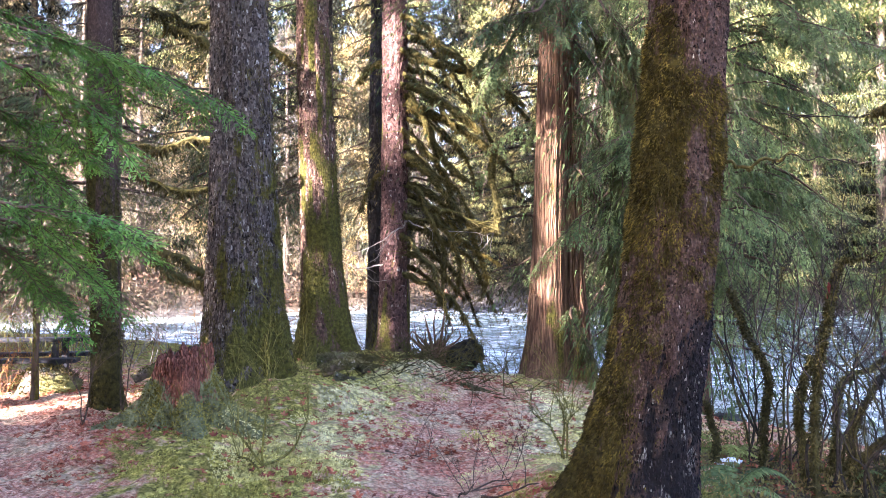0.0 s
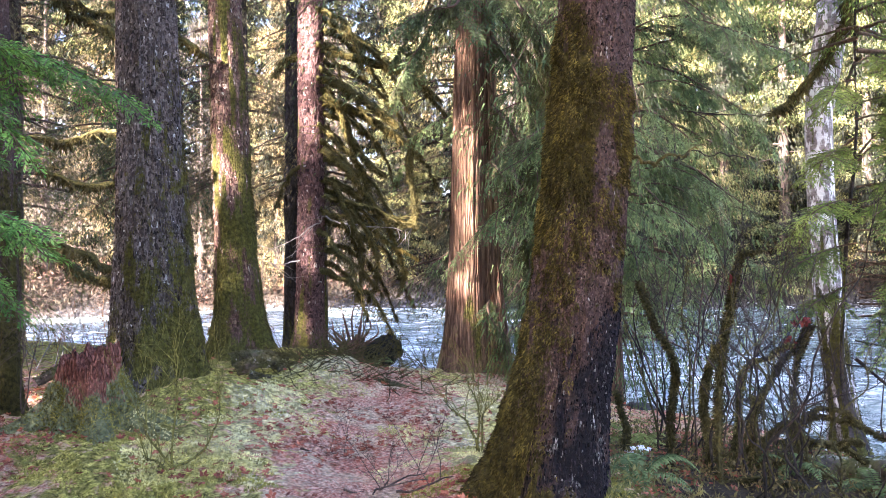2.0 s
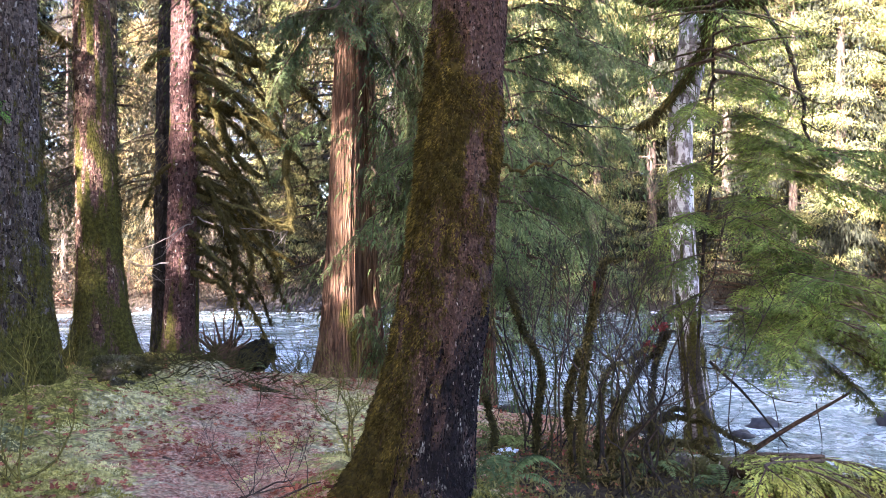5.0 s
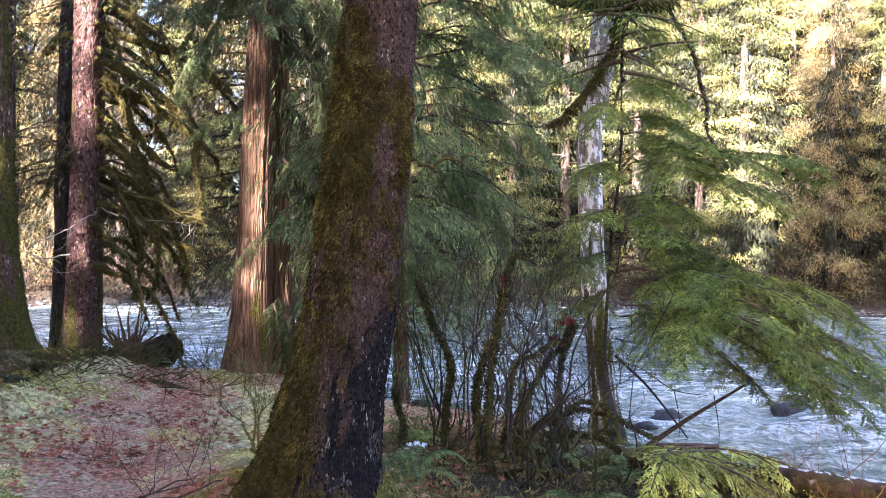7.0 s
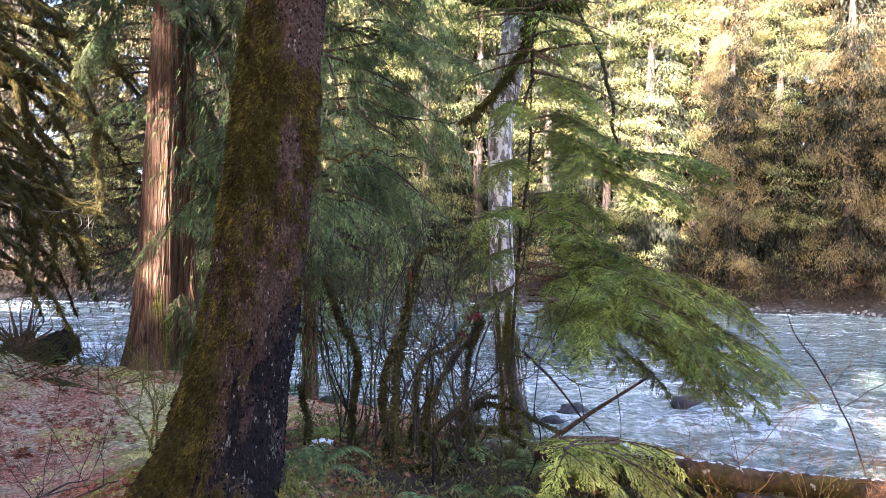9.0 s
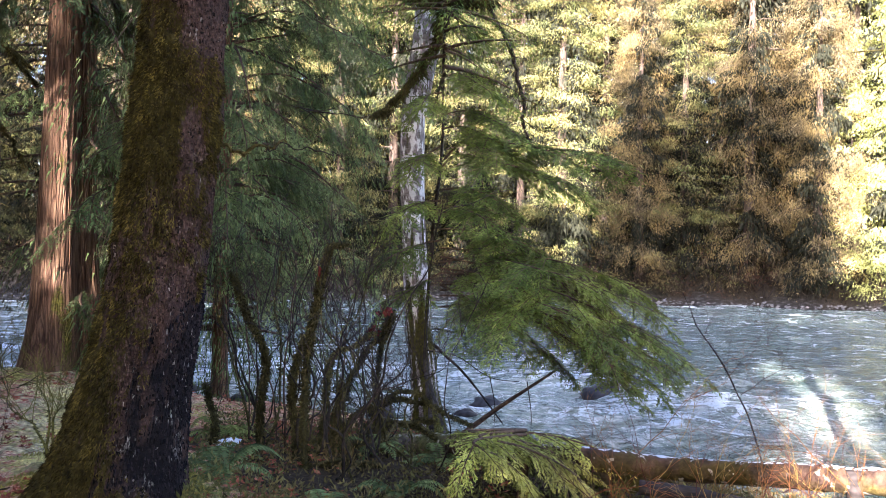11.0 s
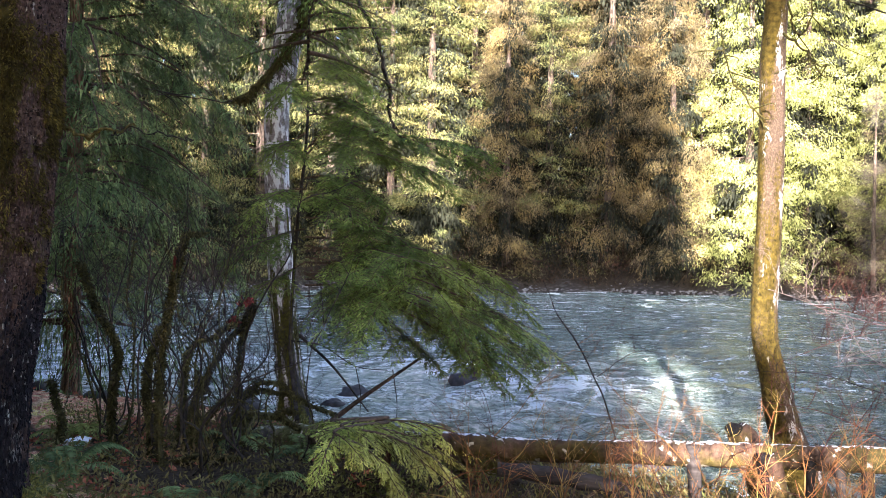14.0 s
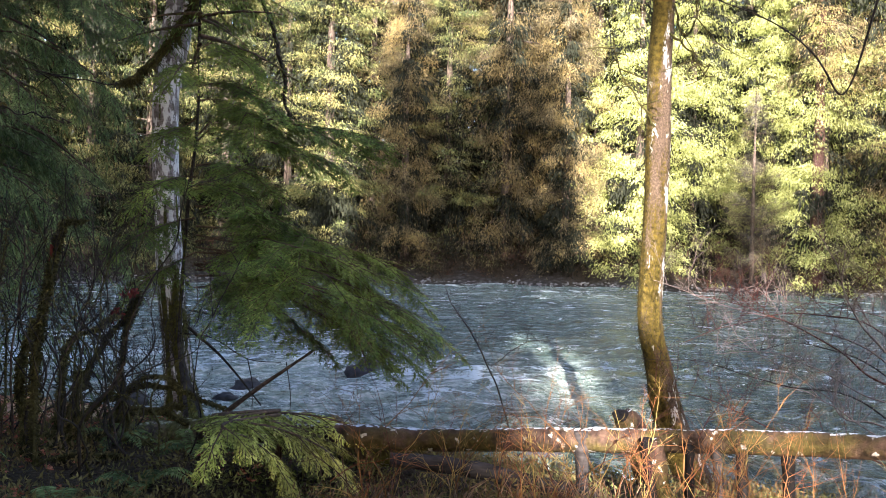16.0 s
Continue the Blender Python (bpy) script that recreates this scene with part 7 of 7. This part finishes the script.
for pts, r0, m in (
    ([(8.6, 1.2, -0.9), (8.66, 1.87, 0.17), (8.56, 2.23, 0.43), (8.47, 2.54, 0.66), (8.36, 2.87, 0.83), (8.23, 3.20, 0.97), (8.01, 3.67, 1.08)], 0.026, RED_TWIG),
    ([(8.6, 1.2, -0.9), (8.48, 1.75, 0.36), (8.39, 2.09, 0.67), (8.33, 2.32, 1.10), (8.27, 2.50, 1.45), (8.20, 2.71, 1.78)], 0.03, WATER_TWIG),
    ([(8.6, 1.2, -0.9), (8.35, 1.84, 0.11), (8.25, 2.23, 0.31), (8.13, 2.62, 0.53), (7.97, 3.03, 0.60), (7.82, 3.39, 0.57)], 0.018, WATER_TWIG),
    ([(8.6, 1.2, -0.9), (8.77, 1.83, 0.77), (8.68, 2.18, 0.95), (8.56, 2.58, 1.00), (8.41, 3.00, 1.06), (8.13, 3.67, 0.99)], 0.018, WATER_TWIG),
    ([(8.6, 1.2, -0.9), (8.54, 1.93, -0.13), (8.42, 2.36, 0.02), (8.36, 2.55, 0.20), (8.23, 2.92, 0.43), (8.08, 3.29, 0.67)], 0.02, WATER_TWIG),
    ([(8.6, 1.2, -0.9), (8.7, 2.1, 0.5), (8.5, 2.9, 0.85), (8.3, 3.6, 1.0), (8.1, 4.2, 1.15)], 0.02, WATER_TWIG),
    ([(8.6, 1.2, -0.9), (8.6, 2.2, 0.1), (8.4, 3.0, 0.25), (8.2, 3.7, 0.42), (8.0, 4.3, 0.40)], 0.02, DARK_TWIG),
    ([(8.6, 1.2, -0.9), (8.5, 2.0, 0.7), (8.4, 2.6, 0.95), (8.3, 3.3, 0.80), (8.2, 3.9, 0.55)], 0.018, RED_TWIG),
    ([(8.6, 1.2, -0.9), (8.4, 2.1, -0.3), (8.2, 2.8, -0.2), (8.0, 3.5, 0.05), (7.8, 4.0, 0.15)], 0.016, RED_TWIG),
    ([(8.6, 1.2, -0.9), (8.9, 2.0, 0.2), (8.7, 2.7, 0.6), (8.5, 3.3, 0.55), (8.4, 3.9, 0.72)], 0.016, DARK_TWIG),
    ([(8.6, 1.2, -0.9), (8.13, 1.91, -0.11), (8.01, 2.34, 0.18), (7.92, 2.60, 0.30), (7.79, 2.95, 0.27)], 0.014, WATER_TWIG),
):
    stem_on(lean, g, pts, r0 * 0.5, 0.0025, m, twigs=16, tw_mat=m)
for pts in ([(8.58, 4.32, 3.83), (8.66, 4.16, 3.70), (8.70, 4.09, 3.52), (8.79, 3.92, 3.45)], [(8.59, 4.30, 4.13), (8.66, 4.17, 3.82), (8.72, 4.05, 4.24)], [(8.55, 4.38, 2.80), (8.43, 4.59, 3.10), (8.33, 4.76, 3.48), (8.28, 4.84, 3.85)]):
    mossy_limb(gold, g, pts, 0.014, 0.006, 0.03, 60)
far_tw = thing("bare_branch_tree", (10.2, 2.2, ground_z(10.0, 2.2)), "bare dark twigs hanging from an alder above the bank", "tree")
stem_on(far_tw, g, [(10.2, 2.2, -1.2), (10.3, 2.0, 2.0), (9.6, 2.4, 4.6)], 0.05, 0.03, DARK_TWIG, twigs=2, tw_mat=DARK_TWIG)
stem_on(far_tw, g, [(9.6, 2.4, 4.6), (9.54, 2.80, 3.20), (9.44, 3.11, 3.64), (9.30, 3.48, 3.96), (9.09, 3.97, 4.24), (8.96, 4.24, 4.51)], 0.012, 0.006, DARK_TWIG, twigs=12, tw_mat=DARK_TWIG)

# shoots and dry grass before the rail
ORANGE_TWIG = plain_material("orange_twig", (0.14, 0.052, 0.020), (0.34, 0.145, 0.056), 30)
GOLD_TWIG = plain_material("golden_twig", (0.18, 0.115, 0.03), (0.40, 0.28, 0.09), 30)
gs = np.random.default_rng(77)
GRASS = leaf_material("dry_grass", (0.06, 0.036, 0.018), (0.17, 0.10, 0.045), (0.34, 0.23, 0.10), thin=0.35)
for k, (x, y) in enumerate(((3.55, 3.35), (3.95, 2.85), (4.3, 2.3), (4.55, 1.8), (4.75, 1.25), (4.2, 1.7), (4.0, 3.6), (4.9, 2.5), (5.1, 1.9), (5.3, 1.1), (5.4, 0.5), (4.6, 3.0))):
    sh = thing("osier_shrub", (x, y, ground_z(x, y)), "clump of orange bare shoots in dry grass", "shrub", "shoots before the rail")
    for _ in range(7):
        b = (x + g.normal(0, 0.24), y + g.normal(0, 0.22))
        z = ground_z(*b)
        h = g.uniform(0.3, 0.75) ** 1.2
        l = g.normal(0, 0.22, 2)
        pts = [(b[0], b[1], z - 0.03), (b[0] + l[0] * 0.4, b[1] + l[1] * 0.4, z + h * 0.5), (b[0] + l[0], b[1] + l[1], z + h)]
        stem_on(sh, g, pts, 0.0026, 0.001, (LIT_TWIG, RED_TWIG)[g.random() < 0.35], twigs=1, tw_mat=(LIT_TWIG, RED_TWIG)[g.random() < 0.3])
    for _ in range(4):
        b = (x + gs.normal(0, 0.28), y + gs.normal(0, 0.26))
        z = ground_z(*b)
        h = gs.uniform(0.22, 0.52)
        l = gs.normal(0, 0.16, 2)
        pts = [(b[0], b[1], z - 0.03), (b[0] + l[0] * 0.3, b[1] + l[1] * 0.3, z + h * 0.45), (b[0] + l[0], b[1] + l[1], z + h)]
        m = GOLD_TWIG if gs.random() < (0.65 if k in (0, 1, 6, 11) else 0.3) else ORANGE_TWIG
        stem_on(sh, gs, pts, 0.0032, 0.0012, m, twigs=1, tw_mat=m)
    n = 260
    base = np.stack([x + g.normal(0, 0.35, n), y + g.normal(0, 0.35, n), np.zeros(n)], -1)
    base[:, 2] = height(base[:, 0], base[:, 1])
    way = unit(np.stack([g.normal(0, 0.5, n), g.normal(0, 0.5, n), np.ones(n)], -1))
    L = g.uniform(0.15, 0.5, n)
    tagged(part("grass", raw_mesh("grass", *kites(base - np.array(sh.matrix_basis.translation), way, unit(np.cross(way, g.normal(0, 1, (n, 3)))), L, np.full(n, 0.008), 0.3), GRASS, False), sh), kind="stuff")


# ---- ferns ----
FERN = leaf_material("fern", (0.05, 0.08, 0.02), (0.12, 0.17, 0.045), (0.22, 0.27, 0.08), thin=0.4, rough=0.6)
FERN_PALE = leaf_material("pale_fern", (0.10, 0.14, 0.02), (0.22, 0.26, 0.05), (0.36, 0.38, 0.09), thin=0.4, rough=0.6)


def fern(x, y, size, fronds, material, label, seed, z=None, spread=(0, 6.3)):
    g = np.random.default_rng(seed)
    ob = thing("sword_fern", (x, y, ground_z(x, y) if z is None else z), label, "fern")
    for k in range(fronds):
        a = spread[0] + (spread[1] - spread[0]) * (k + g.random()) / fronds
        L = size * g.uniform(0.7, 1.15)
        r = np.linspace(0, 1, 26)
        lift = g.uniform(0.35, 0.75)
        line = np.stack([np.cos(a) * r * L * 0.8, np.sin(a) * r * L * 0.8, L * (lift * r * 1.5 - (lift + 0.25) * r ** 2.2)], -1)
        ax = unit(np.gradient(line, axis=0))
        sd = unit(np.cross(ax, np.array([0, 0, 1.0])))
        n = 26
        w = 0.14 * size * np.sin(np.clip(r * 0.9 + 0.1, 0, 1) * np.pi) ** 0.7 + 0.01
        hp = Heap()
        for sg in (1, -1):
            way = unit(sd * sg + ax * 0.35 + np.array([0, 0, -0.15]) + g.normal(0, 0.06, (n, 3)))
            hp.add(*kites(line.copy(), way, ax, w, np.full(n, L / n * 1.0), 0.15))
        hp.add(*tube(line, np.linspace(0.005, 0.002, n), 4))
        part("frond", hp.mesh("frond", material, False), ob)
    return ob


for k, (x, y, s, n, m, lab) in enumerate((
    (1.98, 5.75, 0.55, 9, FERN, "green sword fern at the alder's foot"),
    (2.35, 4.75, 0.50, 10, FERN, "green sword fern low beside the trail"),
    (2.55, 7.6, 0.55, 8, FERN_PALE, "yellow-green sword fern on the bank"),
    (2.25, 6.5, 0.45, 8, FERN, "green sword fern under the thicket"),
    (3.6, 6.6, 0.5, 8, FERN, "green sword fern under the thicket"),
    (3.2, 5.4, 0.45, 8, FERN, "small sword fern in the undergrowth"),
    (4.0, 6.1, 0.5, 9, FERN, "green sword fern in the shaded undergrowth"),
    (0.24, 14.2, 0.45, 7, FERN, "green sword fern growing on the root plate"),
    (4.5, 2.1, 0.45, 8, FERN, "green sword fern before the rail"),
)):
    fern(x, y, s, n, m, lab, 400 + k)

# ---- ground cover ----
LITTER = leaf_material("leaf_litter", (0.05, 0.014, 0.007), (0.30, 0.085, 0.033), (0.58, 0.24, 0.10), thin=0.2, rough=0.7)
UNDER = leaf_material("undergrowth_leaf", (0.03, 0.036, 0.010), (0.115, 0.125, 0.03), (0.30, 0.29, 0.07), (0.16, 0.09, 0.04), thin=0.35, share=0.6)


def wedge(n, g, lo, hi, a0, a1):
    """Places on the walker's bank, spread evenly to the eye."""
    d = lo * (hi / lo) ** g.random(n)
    a = np.radians(g.uniform(a0, a1, n))
    x, y = d * np.sin(a), d * np.cos(a)
    ok = shore_distance(x, y) > 0.3
    return x[ok], y[ok]


g = np.random.default_rng(500)
x, y = wedge(300000, g, 4.4, 14, -34, 24)
trail = 1.3 * side_trail(x, y) + np.exp(-((x - path_x(y)) / 0.75) ** 2) + 0.8 * np.exp(-((x + 5.5) / 2.6) ** 2 - ((y - 10.5) / 3.5) ** 2)
keep = (0.35 + 0.9 * fbm(x * 2.2, y * 2.2, 0, 61, 3) - trail * 0.75 + 0.25 * g.random(len(x)) - 1.5 * np.clip(0.5 - (shore_distance(x, y) - 3.5), 0, 1) - 1.5 * ((x > 1.75) & (y < 9.5))) > 0.22
x, y = x[keep], y[keep]
p = np.stack([x, y, height(x, y) - 0.004], -1)
up = np.tile([[0, 0, 1.0]], (len(p), 1))
icy = open_ground(x, y) + 0.9 * fbm(x * 1.2, y * 1.2, 0, 63, 3) > 0.5
for name, pick, coat, label in (("moss_carpet", icy, CARPET, "pale frosted moss tufts carpeting the forest floor"), ("green_moss", ~icy, CARPET_GREEN, "deep green moss tufts under the boughs")):
    tagged(new(name, tuft_cloud(g, p[pick], up[pick] * 0.45, 0.024, coat, name, 0.5)), label, "moss", kind="stuff")

x, y = wedge(18500, g, 4.2, 15, -34, 38)
w = 1.2 * side_trail(x, y) + np.exp(-((x - path_x(y)) / 0.9) ** 2) + 0.3 + 0.5 * np.exp(-((x + 4.5) / 2.0) ** 2) + 0.9 * np.clip((6.6 - y) / 1.2, 0, 1) * (x < 0.8) + 0.35 * ((x > 1.8) & (y < 9))
keep = g.random(len(x)) < w * np.clip(0.35 + 1.6 * fbm(x * 1.4, y * 1.4, 0, 71, 3), 0, 1)
x, y = x[keep], y[keep]
z = height(x, y) + g.uniform(0.005, 0.03, len(x))
tagged(new("leaf_litter", scatter_leaves("leaf_litter", np.stack([x, y, z], -1), g.uniform(0.025, 0.06, len(x)), 0.3, LITTER, g)), "fallen red-brown maple leaves on moss and trail", "leaves", kind="stuff")

x, y = wedge(42000, g, 4.4, 11, 17, 74)
keep = fbm(x * 1.6, y * 1.6, 0, 81, 3) > -0.22
x, y = x[keep], y[keep]
p = np.stack([x, y, height(x, y)], -1)
p[:, 2] += g.random(len(p)) ** 2 * 0.16
tagged(new("undergrowth", tuft_cloud(g, p, np.tile([[0, 0, 0.5]], (len(p), 1)), 0.045, UNDER, "undergrowth")), "low mossy undergrowth on the shaded bank", "undergrowth", kind="stuff")

# sticks on the trail
for k, pts in enumerate(([(-0.10, 6.20, 0.07), (0.07, 6.20, 0.04), (0.28, 6.19, -0.01), (0.51, 6.18, -0.04)], [(0.07, 6.10, 0.07), (0.15, 6.10, 0.16), (0.21, 6.10, 0.20)], [(0.24, 6.30, -0.03), (0.37, 6.29, 0.05), (0.49, 6.28, 0.18)], [(-0.48, 7.48, 0.06), (-0.27, 7.49, 0.08), (-0.07, 7.50, 0.02)], [(0.26, 5.89, 0.06), (0.46, 5.88, 0.03), (0.70, 5.86, 0.08)])):
    bx, by, bz = pts[0]
    st = thing("fallen_stick", (bx, by, ground_z(bx, by)), "dark fallen stick lying on the trail", "stick", "sticks on the trail")
    on = [(a, b, ground_z(a, b) + 0.02 + (0.05 if k in (1, 2) and i else 0)) for i, (a, b, c) in enumerate(pts)]
    stem_on(st, g, on, 0.009, 0.004, TWIG, twigs=2)

# brush along the near bank beyond the trail
hp, hp2 = Heap(), Heap()
for _ in range(60):
    x, y = g.uniform(-11, -3.2), g.uniform(13.5, 20)
    z = ground_z(x, y)
    if z > -1.25:
        for _ in range(3):
            twig_tree(hp if g.random() < 0.6 else hp2, g, (x + g.normal(0, 0.1), y + g.normal(0, 0.1), z - 0.03), (g.normal(0, 0.35), g.normal(0, 0.35), 1), g.uniform(0.5, 1.3), 0.008, 2, 0.5)
for _ in range(16):
    x, y = g.uniform(-6.8, -4.6), g.uniform(9.8, 12.2)
    z = ground_z(x, y)
    for _ in range(3):
        twig_tree(hp2, g, (x, y, z - 0.03), (g.normal(0, 0.35), g.normal(0, 0.35), 1), g.uniform(0.3, 0.7), 0.006, 2, 0.5)
tagged(new("bank_brush", hp.mesh("bank_brush", GREY_TWIG)), "grey-brown bare brush on the near bank", "brush", kind="stuff")
tagged(new("dry_brush", hp2.mesh("dry_brush", LIT_TWIG)), "tan dry brush beside the trail", "brush", kind="stuff")

# twiggy heap about the fallen logs and the root plate
hp = Heap()
for _ in range(190):
    x, y = g.normal(-0.35, 0.7), g.normal(11.5, 0.5)
    twig_tree(hp, g, (x, y, ground_z(x, y) - 0.02), (g.normal(0, 1), g.normal(0, 1), 0.4), g.uniform(0.3, 0.8), 0.007, 1, 0.6)
for _ in range(30):
    x, y = g.normal(1.0, 0.3), g.normal(14.6, 0.4)
    twig_tree(hp, g, (x, y, ground_z(x, y) - 0.02), (g.normal(0, 0.6), g.normal(0, 0.6), 0.8), g.uniform(0.5, 0.9), 0.007, 2, 0.6)
tagged(new("dead_twigs", hp.mesh("dead_twigs", LIMB_MOSS)), "dead brown twigs heaped about the logs", "twigs", kind="stuff")

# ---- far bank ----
# brush and undergrowth colours darkened to hold the shadow under the far trees
BRUSH_LEAF = leaf_material("brush_leaf_shade_toned", (0.010, 0.010, 0.005), (0.030, 0.028, 0.012), (0.075, 0.064, 0.028), (0.085, 0.045, 0.03), thin=0.2)
hp, lf = Heap(), []
for _ in range(230):
    a = radians(g.uniform(-34, 82))
    d = BEND_R + g.uniform(1.0, 5.0)
    x, y = BEND_X + d * math.sin(a), BEND_Y + d * math.cos(a)
    z = ground_z(x, y)
    for _ in range(3):
        twig_tree(hp, g, (x + g.normal(0, 0.2), y + g.normal(0, 0.2), z - 0.05), (g.normal(0, 0.5) - 0.4 * math.sin(a), g.normal(0, 0.5) - 0.4 * math.cos(a), 0.9), g.uniform(0.9, 2.6), 0.022, 1, 0.5, 0.03, 3)
tagged(new("far_brush", hp.mesh("far_brush", DARK_TWIG)), "bare brush along the far bank, dark-toned for the tree shadow", "brush", kind="stuff")
n = 46000
a = np.radians(g.uniform(-34, 82, n))
d = BEND_R + 1.2 + 5 * g.random(n)
x, y = BEND_X + d * np.sin(a), BEND_Y + d * np.cos(a)
keep = fbm(x * 0.35, y * 0.35, 0, 91, 3) > -0.12
x, y = x[keep], y[keep]
p = np.stack([x, y, height(x, y) + g.random(len(x)) ** 1.4 * 1.9], -1)
tagged(new("far_undergrowth", tuft_cloud(g, p, np.tile([[0, 0, 0.3]], (len(p), 1)), 0.26, BRUSH_LEAF, "far_undergrowth")), "brownish undergrowth along the far bank, darkened for the tree shadow", "undergrowth", kind="stuff")

bm = bmesh.new()
bmesh.ops.create_icosphere(bm, subdivisions=1, radius=1.0)
bv, bf = np.array([v.co for v in bm.verts]), np.array([[v.index for v in f.verts] for f in bm.faces])
bm.free()
vs, fs, k = [], [], 0
for _ in range(1500):
    a = radians(-34 + 116 * g.random() ** 0.55)
    d = BEND_R + g.normal(0.5, 0.55)
    x, y = BEND_X + d * math.sin(a), BEND_Y + d * math.cos(a)
    s = g.uniform(0.04, 0.14)
    vs.append(bv * (s, s * 0.8, s * 0.55) * (1 + g.normal(0, 0.12, bv.shape)) + (x, y, max(ground_z(x, y), WATER_Z) + s * 0.15))
    fs.append(bf + k)
    k += len(bv)
tagged(new("shore_stones", raw_mesh("shore_stones", np.concatenate(vs), np.concatenate(fs), PALE_STONE)), "pale grey stones along the far waterline", "stones", kind="stuff")
